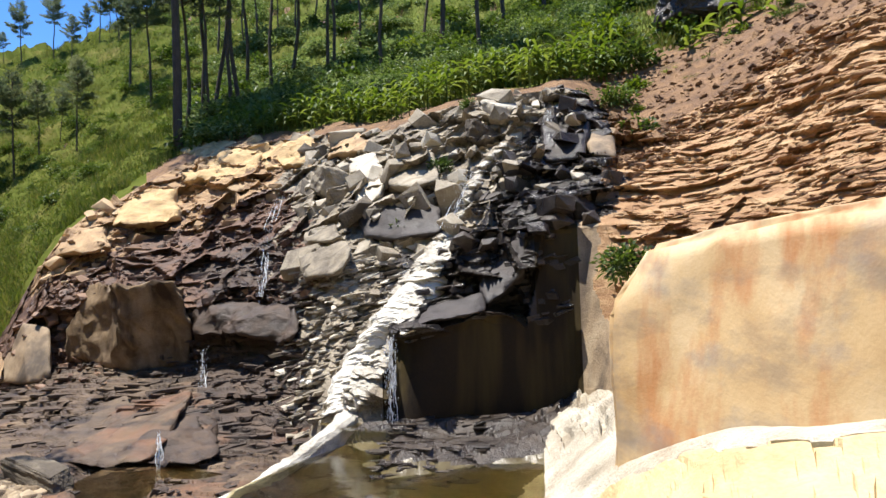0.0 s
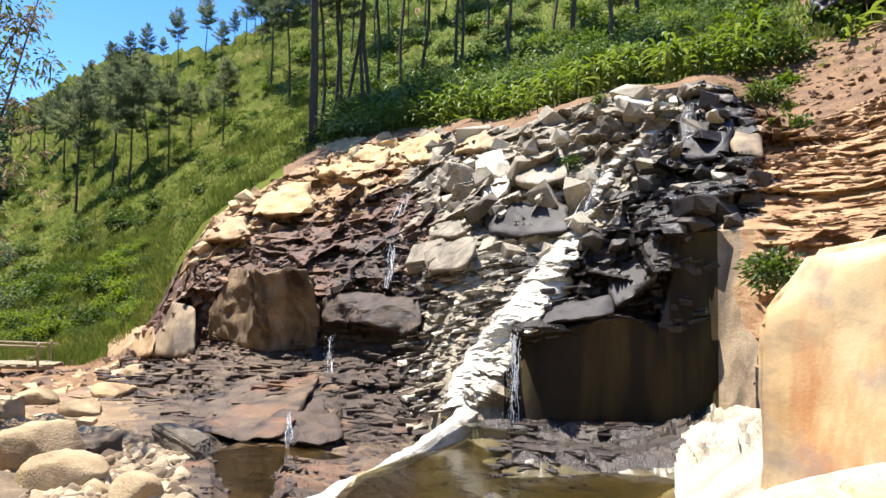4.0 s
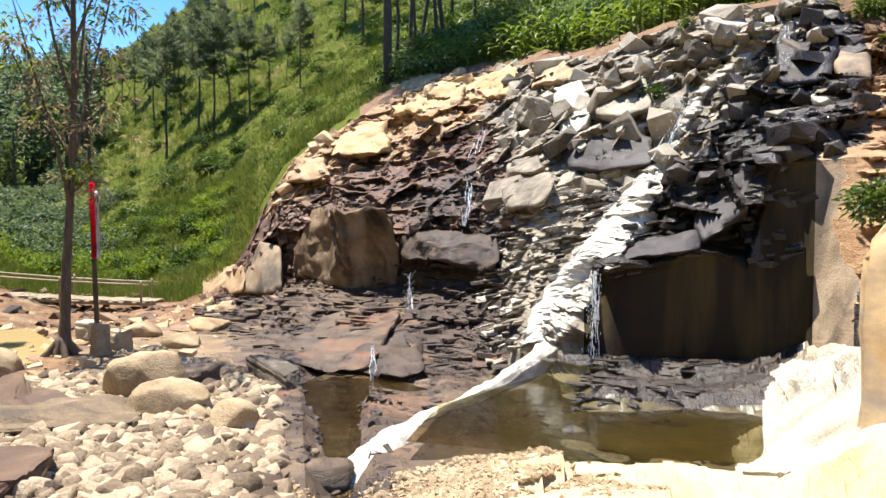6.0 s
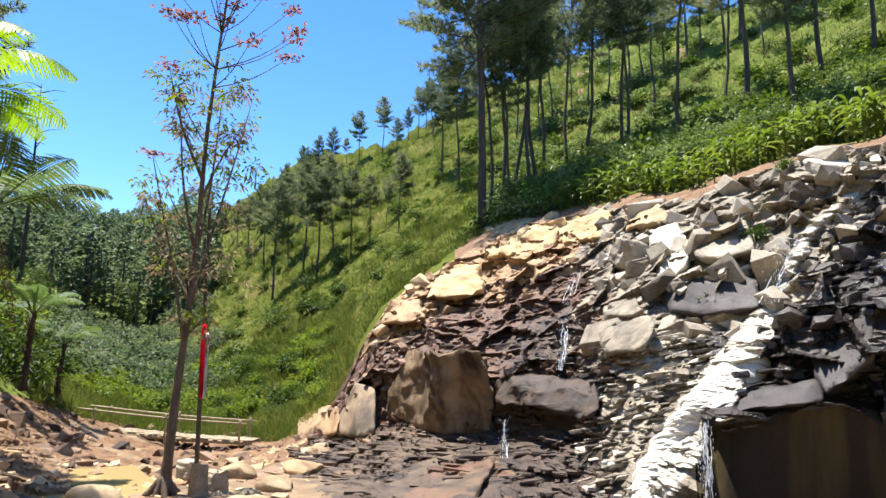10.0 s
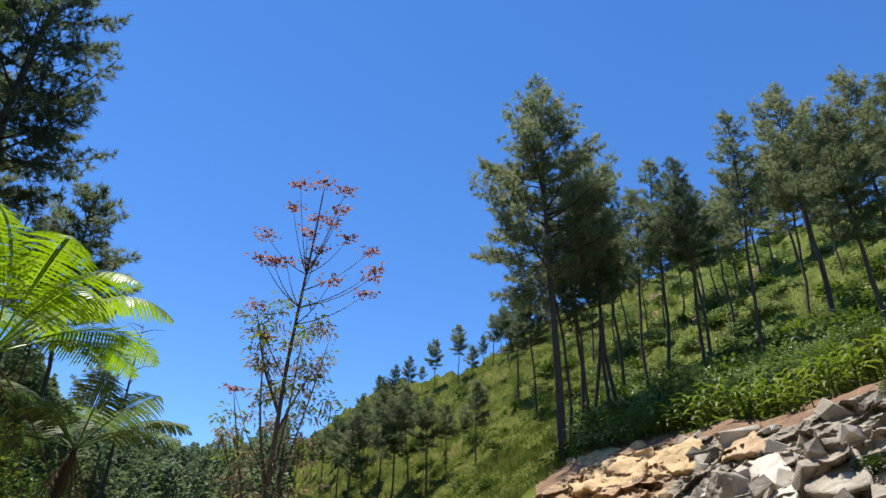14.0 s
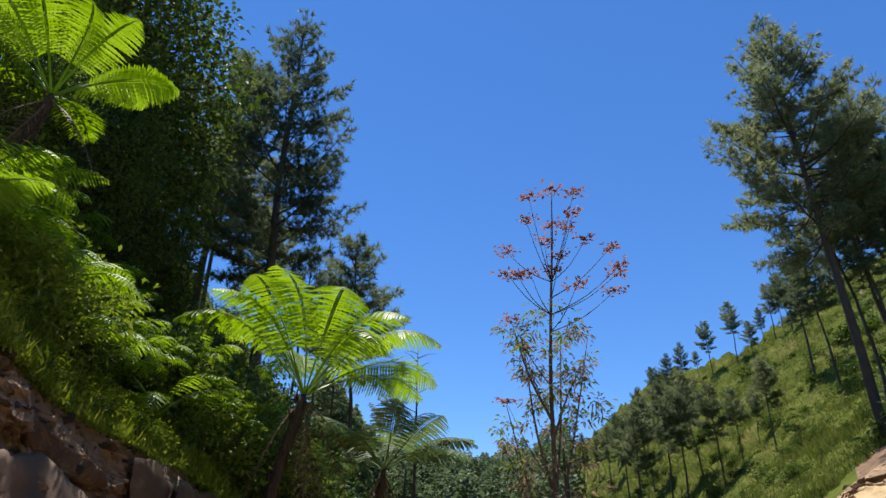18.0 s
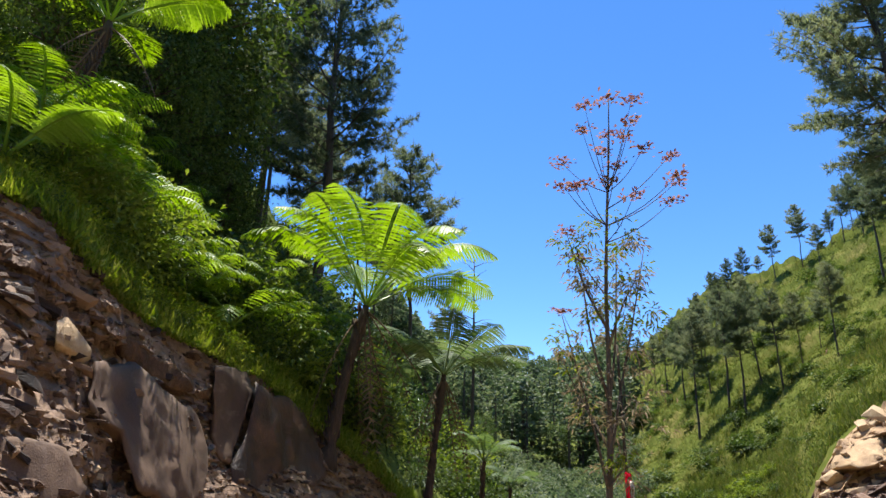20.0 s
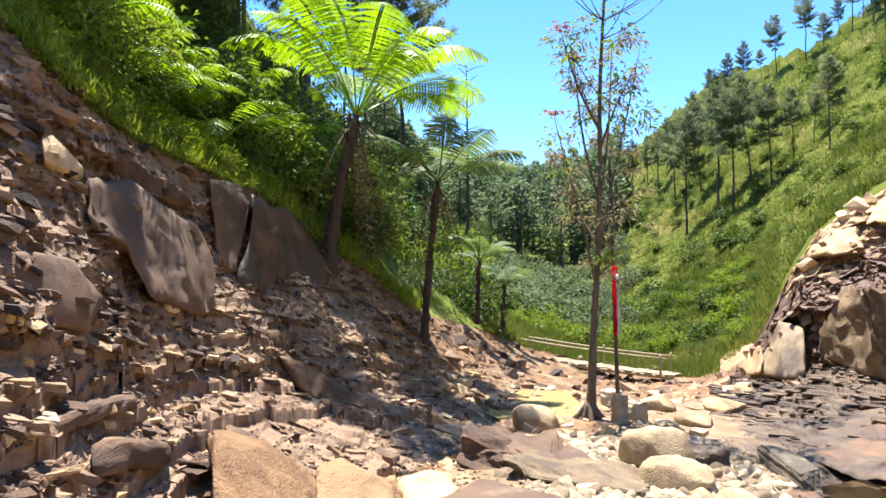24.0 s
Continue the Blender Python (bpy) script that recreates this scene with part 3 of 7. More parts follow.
def pick_cliff(az, v, p):
    """Which rock shows: 0 wet black, 1 grey, 2 mud, 3 tan, 4 wet ledge, 5 stained face, 6 streaked wall, 7 strata, 8 soil, 9 white."""
    el = seen_el(p)
    n = fbm(p * 0.8, 4, 31)
    a, e = az + n * 5.0, el + fbm(p * 0.8, 4, 37) * 3.0
    out = np.full(len(az), 2)
    out[e > 9.5 - (a - 10) * 0.40] = 3
    out[(e < -5.5) & (az + n * 2 > 16)] = 4
    out[(az + n * 2.5 > 12) & (az + n * 2.5 < 20.5) & (e < 2.5) & (el > -12)] = 10
    out[(a > -16) & (a <= 12.5)] = 1
    out[a < 0.4 - np.clip(e - 2.2, 0, 20) * 0.78] = 0
    rib = np.abs(az - rib_bearing(el) + n * 0.8) < np.interp(el, [-11, -6, 2, 4.5], [1.5, 2.0, 1.5, 0.45])
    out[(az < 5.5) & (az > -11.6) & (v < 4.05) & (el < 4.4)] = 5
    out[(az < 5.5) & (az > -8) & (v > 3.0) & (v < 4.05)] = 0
    out[rib & (el < 11.5) & (el > -11.8) & ((az > 4.8) | (el > -3.5))] = 9
    out[(az <= -11.6) & (az > -14.4 + n) & (el < 4.8)] = 6
    out[(a <= -14.6)] = 7
    out[(a <= -14.6) & (e > 9.5 - (a + 16) * 0.62)] = 8
    return out


def pick_bed(az, v, p):
    n = fbm(p * 1.2, 4, 41)
    out = np.where(az + n * 3 > 34, 0, 1)
    out[(v > 1.0 + n * 0.1) & (az + n * 5 < 35)] = 2
    out[(v > 1.4 + n * 0.6) & (az + n * 5 > 47) & (az < 105)] = 7
    out[(v > 1.02) & (az < 13)] = 4
    out[(v > 1.5 + 0.1 * n) & (az < 5)] = 5
    out[(v > 1.08) & (az < 10) & (az > -12) & (ridges(p) > 0.03)] = 5
    out[(v > 1.04) & (az + n * 2 < -5.5 - (v - 1.0) * 5)] = 6
    out[(az + n * 2 < 14) & (az > -44) & (v <= 1.03 + n * 0.05) & (v > 0.5 + 0.15 * n)] = 3
    out[(az > 105) | (az < -50)] = 0
    return out


def pick_hill(az, v, p):
    n = fbm(p * 0.5, 4, 51)
    out = np.zeros(len(az), dtype=int)
    out[(v < 6.75 + n * 0.4) & (az < 24)] = 1
    out[(az < -13) & (v < 7.4 + n * 0.8)] = 1
    out[az + n * 4 > 45.5] = 2
    out[(az + n * 4 < 13) & (v > 7.1)] = 2
    out[n > np.where(az < 20, 0.42, 0.6)] = 1
    return out


ground = sheet("ground", BEARINGS, upto(0, 2), [M["sand"], M["stone"], M["ledge"], M["pale_rock"], M["bed"], M["wet"], M["grey"], M["soil"]], pick_bed)
tagged(ground, "sandy stream bed of rubble and pale bedrock", "ground", kind="structure")
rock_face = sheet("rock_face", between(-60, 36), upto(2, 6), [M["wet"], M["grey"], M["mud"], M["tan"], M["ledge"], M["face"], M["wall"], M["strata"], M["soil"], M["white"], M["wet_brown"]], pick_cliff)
tagged(rock_face, "stepped rock face with wet black and tan ledges", "cliff", kind="structure")


def pick_bank(az, v, p):
    n = fbm(p * 0.9, 4, 61)
    out = np.zeros(len(az), dtype=int)
    out[(az + n * 6 < 67 - (v < 3.2) * 7) & (v > 2.3)] = 1
    out[(az + n * 6 < 57) & (n > 0.28)] = 2
    return out


river_bank = sheet("river_bank", between(36, 300), upto(2, 6), [M["bank"], M["soil"], M["sand"]], pick_bank)
tagged(river_bank, "eroded brown bank of broken layered rock", "bank", kind="structure")
hillside = sheet("hillside", BEARINGS, upto(6, 11), [M["grass_ground"], M["soil"], M["litter"]], pick_hill)
tagged(hillside, "steep green grassy hillside with bare soil patches", "hillside", kind="structure")


# ---- the quarried block ----
def quarried_block():
    bm = bmesh.new()
    # front face seen from the stand, then pushed back for depth
    front = [sight(-13.3, -18, 5.9), sight(-13.9, -2.8, 6.0), sight(-17.2, 2.4, 6.05), sight(-24, 3.6, 5.5), sight(-35, 5.4, 4.9), sight(-42, 5.4, 4.6), sight(-42, -20, 4.4)]
    back = [p + Vector((1.6, 1.5, 0)) for p in front]
    back[1].z -= 0.2
    f = [bm.verts.new(p) for p in front]
    b = [bm.verts.new(p) for p in back]
    bm.faces.new(f)
    bm.faces.new(list(reversed(b)))
    for i in range(len(f)):
        j = (i + 1) % len(f)
        bm.faces.new([f[j], f[i], b[i], b[j]])
    bmesh.ops.recalc_face_normals(bm, faces=bm.faces)
    bmesh.ops.bevel(bm, geom=bm.edges[:], offset=0.07, segments=2, affect="EDGES")
    bmesh.ops.triangulate(bm, faces=bm.faces[:])
    for _ in range(4):
        long_edges = [e for e in bm.edges if e.calc_length() > 0.22]
        if not long_edges:
            break
        bmesh.ops.subdivide_edges(bm, edges=long_edges, cuts=1)
        bmesh.ops.triangulate(bm, faces=bm.faces[:])
    for v in bm.verts:
        v.co += noise.noise_vector(v.co * 1.3) * 0.06 + noise.noise_vector(v.co * 5) * 0.015
    for face in bm.faces:
        face.smooth = True
    return bm


M["block"] = mat("orange_quarried_face", [(0.47, 0.31, 0.155), (0.57, 0.41, 0.22), (0.63, 0.49, 0.30)], 0.9, rough=(0.5, 0.8), bump=0.35, spread=(0.35, 0.65), detail=6, fine_share=0.1,
                 patches=(((0.46, 0.19, 0.07), (1.7, 1.7, 0.5), 0.52, 0.64, 0.8, 3.1), ((0.24, 0.22, 0.21), (0.7, 0.7, 1.1), 0.52, 0.64, 0.8, 8.3), ((0.26, 0.2, 0.14), (1.4, 1.4, 3.0), 0.52, 0.66, 0.6, 1.7)))
tagged(part("rock_block", quarried_block(), M["block"]), "huge flat-faced orange sandstone block with grey and rust stains", "rock")

# ---- plants ----
rng = np.random.default_rng(7)


class Soup:
    """Gathers triangles into one mesh."""

    def __init__(self):
        self.v, self.f, self.n = [], [], 0

    def add(self, v, f):
        self.v.append(np.asarray(v, dtype=float))
        self.f.append(np.asarray(f, dtype=int) + self.n)
        self.n += len(v)

    def mesh(self, name, smooth=False):
        return arrays(name, np.concatenate(self.v), np.concatenate(self.f), smooth)


def unit(v):
    return v / np.maximum(np.linalg.norm(v, axis=-1, keepdims=True), 1e-9)


def tube(path, radii, sides=6):
    path = np.asarray(path, dtype=float)
    radii = np.asarray(radii, dtype=float)
    tang = unit(np.gradient(path, axis=0))
    ref = np.where(np.abs(tang[:, 2:3]) > 0.9, np.array([[1.0, 0, 0]]), np.array([[0, 0, 1.0]]))
    a = unit(np.cross(tang, ref))
    b = np.cross(tang, a)
    th = np.arange(sides) / sides * 2 * np.pi
    ring = path[:, None, :] + radii[:, None, None] * (np.cos(th)[None, :, None] * a[:, None, :] + np.sin(th)[None, :, None] * b[:, None, :])
    v = ring.reshape(-1, 3)
    f = []
    for i in range(len(path) - 1):
        for j in range(sides):
            p, q = i * sides + j, i * sides + (j + 1) % sides
            f += [(p, q, q + sides), (p, q + sides, p + sides)]
    f += [(0, j + 1, j) for j in range(1, sides - 1)]
    e = (len(path) - 1) * sides
    f += [(e, e + j, e + j + 1) for j in range(1, sides - 1)]
    return v, np.array(f)


def bent(points, n=12):
    """A smooth line through a few points."""
    p = np.asarray(points, dtype=float)
    s = np.concatenate([[0], np.cumsum(np.linalg.norm(np.diff(p, axis=0), axis=1))])
    u = np.linspace(0, s[-1], n)
    q = np.stack([np.interp(u, s, p[:, k]) for k in range(3)], 1)
    for _ in range(2):
        q[1:-1] = (q[:-2] + 2 * q[1:-1] + q[2:]) / 4
    return q


def needles(base, way, length, width):
    """Thin single triangles."""
    n = len(base)
    side = unit(np.cross(way, rng.normal(size=(n, 3)))) * width
    v = np.stack([base - side, base + side, base + way * length], 1).reshape(-1, 3)
    return v, np.arange(3 * n).reshape(n, 3)


def leaves(base, way, length, width, droop=0.2):
    """Diamond leaves folded along the middle."""
    n = len(base)
    way = unit(way)
    side = unit(np.cross(way, np.array([0, 0, 1.0]) + 0.4 * rng.normal(size=(n, 3))))
    up = np.cross(side, way)
    L = np.broadcast_to(length, (n,))[:, None]
    W = np.broadcast_to(width, (n,))[:, None]
    mid = base + way * L * 0.45
    tip = base + way * L - np.array([0, 0, 1.0]) * L * droop
    v = np.stack([base, mid - side * W + up * W * 0.3, tip, mid + side * W + up * W * 0.3], 1).reshape(-1, 3)
    k = np.arange(n)[:, None] * 4
    f = np.concatenate([k + [[0, 1, 2]], k + [[0, 2, 3]]])
    return v, f


def pine(seed, tall, bare, spread, limbs, bend=0.3, girth=0.2, needle_len=0.28, tufts=9.0, cone=0.75):
    """A long-trunked pine with open, tufted boughs."""
    g = np.random.default_rng(seed)
    t = np.linspace(0, 1, 12)
    sway = np.cumsum(g.normal(size=(12, 2)), axis=0) * 0.05 * bend * tall / 10
    path = np.stack([sway[:, 0], sway[:, 1], -0.6 + t * (tall + 0.6)], 1)
    wood, green = Soup(), Soup()
    wood.add(*tube(path, girth * (1 - 0.88 * t) + 0.02, 7))
    tb, tw, = [], []
    for k in range(limbs):
        u = bare + (1 - bare) * (k + g.random()) / limbs
        c = (u - bare) / (1 - bare)
        dome = 0.35 + 0.65 * math.sin(math.pi * min(1, 0.28 + 0.72 * c) ** 0.9)
        spire = 1.15 * (0.12 + 0.88 * (1 - c) ** 0.85) * min(1, 0.55 + 3 * c)
        L = spread * (dome * (1 - cone) + spire * cone) * g.uniform(0.55, 1.2)
        if c > 0.85:
            L *= 0.75
        a = k * 2.4 + g.normal() * 0.5
        rise = 0.12 + 0.8 * c + g.normal() * 0.18
        root = np.array([np.interp(u, t, path[:, j]) for j in range(3)])
        w = np.array([math.cos(a), math.sin(a), rise])
        tipp = root + w / np.linalg.norm(w) * L
        midp = (root + tipp) / 2 + np.array([0, 0, -0.1 * L])
        tipp = tipp + np.array([0, 0, 0.12 * L])
        line = bent([root, midp, tipp], 5)
        wood.add(*tube(line, np.linspace(0.036, 0.008, 5) * (0.6 + L / 4), 3))
        # branchlets to both sides of the limb, with tufts along each
        m = max(4, int(L * tufts * 0.5))
        side = unit(np.cross(w, [0, 0, 1.0]))
        for j in range(m):
            f = 0.22 + 0.78 * (j + g.random()) / m
            at = np.array([np.interp(f, np.linspace(0, 1, 5), line[:, i]) for i in range(3)])
            out = unit((1 if j % 2 else -1) * side * g.uniform(0.5, 1.1) + 0.6 * unit(w) + np.array([0, 0, g.uniform(-0.1, 0.5)]))
            reach = (0.16 + 0.34 * L * (1.1 - f)) * g.uniform(0.6, 1.25)
            n = max(2, int(reach * 9))
            tb.append(at + out * (reach * (np.arange(n) + 0.7) / n)[:, None] + g.normal(size=(n, 3)) * 0.05)
            tw.append(unit(out + g.normal(size=(n, 3)) * 0.35 + np.array([0, 0, 0.3])))
    tb, tw = np.concatenate(tb), np.concatenate(tw)
    q = 12
    base = np.repeat(tb, q, axis=0) + g.normal(size=(len(tb) * q, 3)) * 0.035
    way = unit(np.repeat(tw, q, axis=0) * 0.7 + g.normal(size=(len(tb) * q, 3)) * 0.55)
    green.add(*needles(base, way, needle_len * g.uniform(0.7, 1.2, (len(base), 1)), 0.02))
    return wood.mesh("trunk", True), green.mesh("crown")


def plant_tree(name, meshes, x, y, z, turn, size, label, category, group="", mats=None):
    base = empty(name, x, y, z, turn, size)
    tagged(base, label, category, group)
    for (part_name, me), m in zip(meshes, mats):
        mesh_ob(part_name, me, m, base)
    return base


def shrub_mesh(seed, count, leaf, wide=1.0, tall=1.0, clumps=14):
    """A bush: leaves set round many small twig ends, uneven outline."""
    g = np.random.default_rng(seed)
    s = Soup()
    c = g.normal(size=(clumps, 3))
    c = unit(c) * g.uniform(0.25, 0.85, (clumps, 1)) * np.array([wide, wide, tall])
    c[:, 2] = np.abs(c[:, 2]) + 0.1
    pick = g.integers(0, clumps, count)
    off = g.normal(size=(count, 3)) * 0.2 * np.array([wide, wide, tall * 0.9])
    base = c[pick] + off
    way = unit(off + 0.5 * unit(c[pick]) + g.normal(size=(count, 3)) * 0.35)
    s.add(*leaves(base, way, leaf * g.uniform(0.6, 1.3, count), leaf * 0.28, 0.25))
    for k in range(clumps):
        s.add(*tube(bent([[0, 0, -0.2], c[k] * 0.5 + [0, 0, 0.05], c[k]], 4), np.linspace(0.03, 0.008, 4), 3))
    return s.mesh("bush")


def frond_mesh(seed, length, rise, droop, pairs=34, wide=0.36):
    """One fern frond: an arching rib with paired, toothed leaflets."""
    g = np.random.default_rng(seed)
    t = np.linspace(0, 1, 14)
    x = length * t * (1 - 0.10 * t)
    z = length * (rise * t - droop * t ** 2.2)
    rib = np.stack([x, np.zeros(14), z], 1)
    s = Soup()
    s.add(*tube(rib, np.linspace(0.022, 0.004, 14), 4))
    for k in range(pairs):
        u = 0.24 + 0.76 * (k + 0.5) / pairs
        root = np.array([np.interp(u, t, rib[:, j]) for j in range(3)])
        nxt = np.array([np.interp(min(1, u + 0.03), t, rib[:, j]) for j in range(3)])
        fwd = unit(nxt - root)
        L = wide * length * 0.62 * math.sin(math.pi * (0.14 + 0.84 * (u - 0.2) / 0.8)) ** 0.75 * g.uniform(0.9, 1.1)
        for side in (-1, 1):
            out = unit(np.array([0.0, side, -0.18 + g.normal() * 0.08]) + 0.35 * fwd)
            m = 13
            w = np.linspace(0.06, 1, m)
            line = root + out * (w * L)[:, None] - np.array([0, 0, 1.0]) * (0.25 * L * w ** 2)[:, None]
            tw = (0.0135 * length) * (1 - w) ** 0.45 + 0.004
            a = line - fwd * tw[:, None]
            b = line + fwd * tw[:, None]
            tooth = np.where(np.arange(m) % 2, 0.5, 1.0)[:, None]
            v = np.concatenate([line, line + (a - line) * tooth, line + (b - line) * tooth])
            f = [x for i in range(m - 1) for x in ((i, m + i, m + i + 1), (i, m + i + 1, i + 1), (i, i + 1, 2 * m + i + 1), (i, 2 * m + i + 1, 2 * m + i))]
            s.add(v, f)
    return s.mesh("frond")


def tree_fern(foot, top, count, length, seed, label, reach=(0.85, 1.2), skirt=True, m=None, girth=1.0):
    foot, top = np.array(foot), np.array(top)
    base = empty("tree_fern", *foot)
    tagged(base, label, "tree fern", "tree ferns")
    span = top - foot
    tall = np.linalg.norm(span)
    mid = span * 0.5 + np.array([span[0] * -0.1, span[1] * -0.1, -0.04 * tall])
    line = bent([[0, 0, -0.5], span * 0.2 - [span[0] * 0.05, 0, 0], mid, span], 14)
    g = np.random.default_rng(seed)
    rad = np.interp(np.linspace(0, 1, 14), [0, 0.15, 0.6, 0.9, 1], np.array([0.24, 0.15, 0.11, 0.13, 0.07]) * girth * tall / 3.0)
    s = Soup()
    s.add(*tube(line, rad * g.uniform(0.85, 1.15, 14), 10))
    for k in range(46):
        u = g.uniform(0.1, 0.98)
        root = np.array([np.interp(u, np.linspace(0, 1, 14), line[:, j]) for j in range(3)])
        a = g.uniform(0, 6.28)
        out = np.array([math.cos(a), math.sin(a), 0])
        r = np.interp(u, np.linspace(0, 1, 14), rad)
        s.add(*tube([root + out * r * 0.7, root + out * r * 1.25 + [0, 0, 0.1], root + out * r * 1.35 + [0, 0, 0.22]], [0.03, 0.022, 0.012], 4))
    mesh_ob("trunk", s.mesh("trunk", True), M["fern_trunk"], base, "fibrous dark brown trunk")
    kinds = [frond_mesh(seed * 10 + i, length, *((lambda a: (a, a * 0.68))(g.uniform(*reach)))) for i in range(5)]
    for k in range(count):
        ob = mesh_ob("frond", kinds[k % 5], m or M["fern"], base)
        ob.matrix_local = Matrix.Translation(span) @ pose(0, 0, -0.03, g.normal() * 12, g.uniform(-22, 14), k * 360 / count + g.normal() * 9)
    if skirt:
        dead = frond_mesh(seed * 10 + 7, length * 0.55, -0.9, 0.7, pairs=14, wide=0.25)
        for k in range(7):
            ob = mesh_ob("dead_frond", dead, M["dry_brown"], base, "withered brown hanging frond")
            ob.matrix_local = Matrix.Translation(span) @ pose(0, 0, -0.1, g.normal() * 15, 25 + g.normal() * 14, k * 51 + g.normal() * 15)
    return base


M["dry_brown"] = mat("withered_frond", [(0.045, 0.028, 0.014), (0.10, 0.062, 0.03), (0.16, 0.10, 0.05)], 2.0, bump=0, per_island=0.4)

# pines on the right-hand hill: bearing, distance, height seen at the top, kind
PINES = [pine(11, 18, 0.42, 3.8, 92, 0.5, 0.16), pine(12, 14, 0.5, 1.9, 46, 1.1, 0.09, cone=0.35), pine(13, 13, 0.55, 1.8, 42, 1.3, 0.085, cone=0.25),
         pine(14, 11, 0.56, 1.9, 50, 0.8, 0.085, tufts=11.0, cone=0.12), pine(15, 10, 0.52, 2.0, 50, 0.6, 0.09, tufts=11.0, cone=0.2), pine(16, 15, 0.42, 2.7, 74, 0.7, 0.14, tufts=10.0, cone=0.2),
         pine(17, 20, 0.34, 3.7, 74, 0.5, 0.24, cone=0.25)]
PINE_TALL = [18, 14, 13, 11, 10, 15, 20]
PINE_LABEL = "tall pine with bare trunk and open dark green crown"


def stand_pine(az, r, top_el, kind, label=PINE_LABEL, group="pines on the hillside", turn=None):
    z = height(az, r) - 0.1
    tall = EYE + r * math.tan(radians(top_el)) - z
    x, y, _ = polar(az, r)
    wood, green = PINES[kind]
    tree = plant_tree("pine_tree", [("trunk", wood), ("crown", green)], x, y, z, az * 37 % 360 if turn is None else turn, tall / PINE_TALL[kind], label, "tree", group, [M["bark"], M["needle"]])
    if kind in (1, 2, 3):
        tree.matrix_world = tree.matrix_world @ pose(0, 0, 0, 3.5 * math.sin(az * 12.9), 3.5 * math.cos(az * 7.3), 0)
    return tree


stand_pine(21.6, 26, 41.8, 0, "tallest pine with leaning trunk at the edge of the rubble", turn=200)
for row in """20.9 29 31 1|20.2 31 33 2|19.6 28.5 30 1|18.9 32 34 2|17.8 29 33 1|17.1 30 35.1 1|14.2 33 33 2|12.3 36 34.4 1|9.3 35 32 3
8.9 33 33.5 2|4.8 31 36 1|1.6 38 34 2|-0.5 33 37.6 5|-3.8 24 35 5|-6.1 35 37.1 5|-9.5 32 36 5|-13 36 35 1|-17 38 34 5|-22 40 33 5|-26 38 33 1|-30 41 32 5|-35 40 32 5
23.8 40 25 3|25.2 46 24 4|16.1 37 31 3|6.5 42 31 3|-2 46 32 1|-11 46 33 1|-15 48 32 5""".replace("\n", "|").split("|"):
    a, r, e, k = row.split()
    stand_pine(float(a), float(r), float(e), int(k))
for row in """28.9 37 17.2 4|31.4 42 15.2 3|33.0 42 15.6 4|34.5 47 16.8 3|35.8 44 15.5 4|36.9 48 16.0 4|38.1 52 15.0 3|39.3 47 14.2 4|40.2 55 13.6 4|37.3 60 17.3 4|36.0 64 18.4 5|34.8 66 19.2 5|33.6 68 18.4 4
32.5 66 20.6 4|30.4 64 21.8 3|29.2 60 20.2 4|27.3 62 22.8 4|25.9 60 23.6 3|28.2 66 21.2 5|24.4 62 24.4 5|41.5 62 13 4|42.4 70 12.6 5|43.6 75 12.4 5|22.2 58 25 5|20.3 60 26.5 5|26.6 64 22.4 4
44.6 85 11.6 5|45.8 95 11.2 5|30 44 15 3|38.7 58 15.8 5|40.8 66 14 5""".replace("\n", "|").split("|"):
    a, r, e, k = row.split()
    stand_pine(float(a), float(r), float(e), int(k))
for k in range(34):
    a = -35 + 54 * ((k * 0.618 + 0.1) % 1.0)
    r = 45 + 19 * ((k * 0.381) % 1.0)
    stand_pine(a, r, float(np.interp(a, [-35, 0, 19], [34, 34.5, 28.5])) - 2.5 * ((k * 0.27) % 1.0), (3, 4, 5, 1)[k % 4])
# tall pines above the left bank
for a, r, e, k in ((71.8, 22, 45.2, 6), (77.5, 25, 41.5, 6), (82.5, 27, 39.5, 5), (87, 20, 41, 0), (91.5, 19, 44, 0), (96, 17, 46, 0), (71.5, 31, 31, 1), (63.2, 33, 27.5, 3), (66, 38, 25, 2),
                   (64.5, 40, 21, 1), (61, 44, 18, 2), (68.5, 36, 28, 1), (73, 36, 33, 5), (77, 34, 36, 5)):
    stand_pine(a, r, e, k, "tall dark pine standing over the ferny bank", "pines above the bank")

BUSHES = [shrub_mesh(21, 620, 0.2), shrub_mesh(22, 720, 0.16, 1.15, 0.8, 16), shrub_mesh(23, 520, 0.26, 0.95, 1.1, 12), shrub_mesh(24, 780, 0.13, 1.3, 0.6, 16)]


def bush(az, r, z, size, kind, m, label, group, flat=1.0):
    x, y, _ = polar(az, r)
    me = BUSHES[kind]
    key = me.name + m.name
    if key not in bush_kinds:
        bush_kinds[key] = me.copy()
        bush_kinds[key].materials.clear()
        bush_kinds[key].materials.append(m)
    if group in FAR_GROUPS:
        mw = np.array(pose(x, y, z, 0, 0, (az * 71 + r * 13) % 360) @ Matrix.Diagonal((size, size, size * flat, 1)))
        v, f = (fine_arrays if group == "undergrowth above the bank" else bush_arrays if group in ("scrub up the valley", "thicket in the valley") else coarse_arrays)[kind]
        FAR_GROUPS[group].setdefault(m.name, Soup()).add(v @ mw[:3, :3].T + mw[:3, 3], f)
        return None
    ob = new("bush", bush_kinds[key])
    ob.matrix_world = pose(x, y, z, 0, 0, (az * 71 + r * 13) % 360) @ Matrix.Diagonal((size, size, size * flat, 1))
    return tagged(ob, label, "bush", group)


bush_kinds = {}


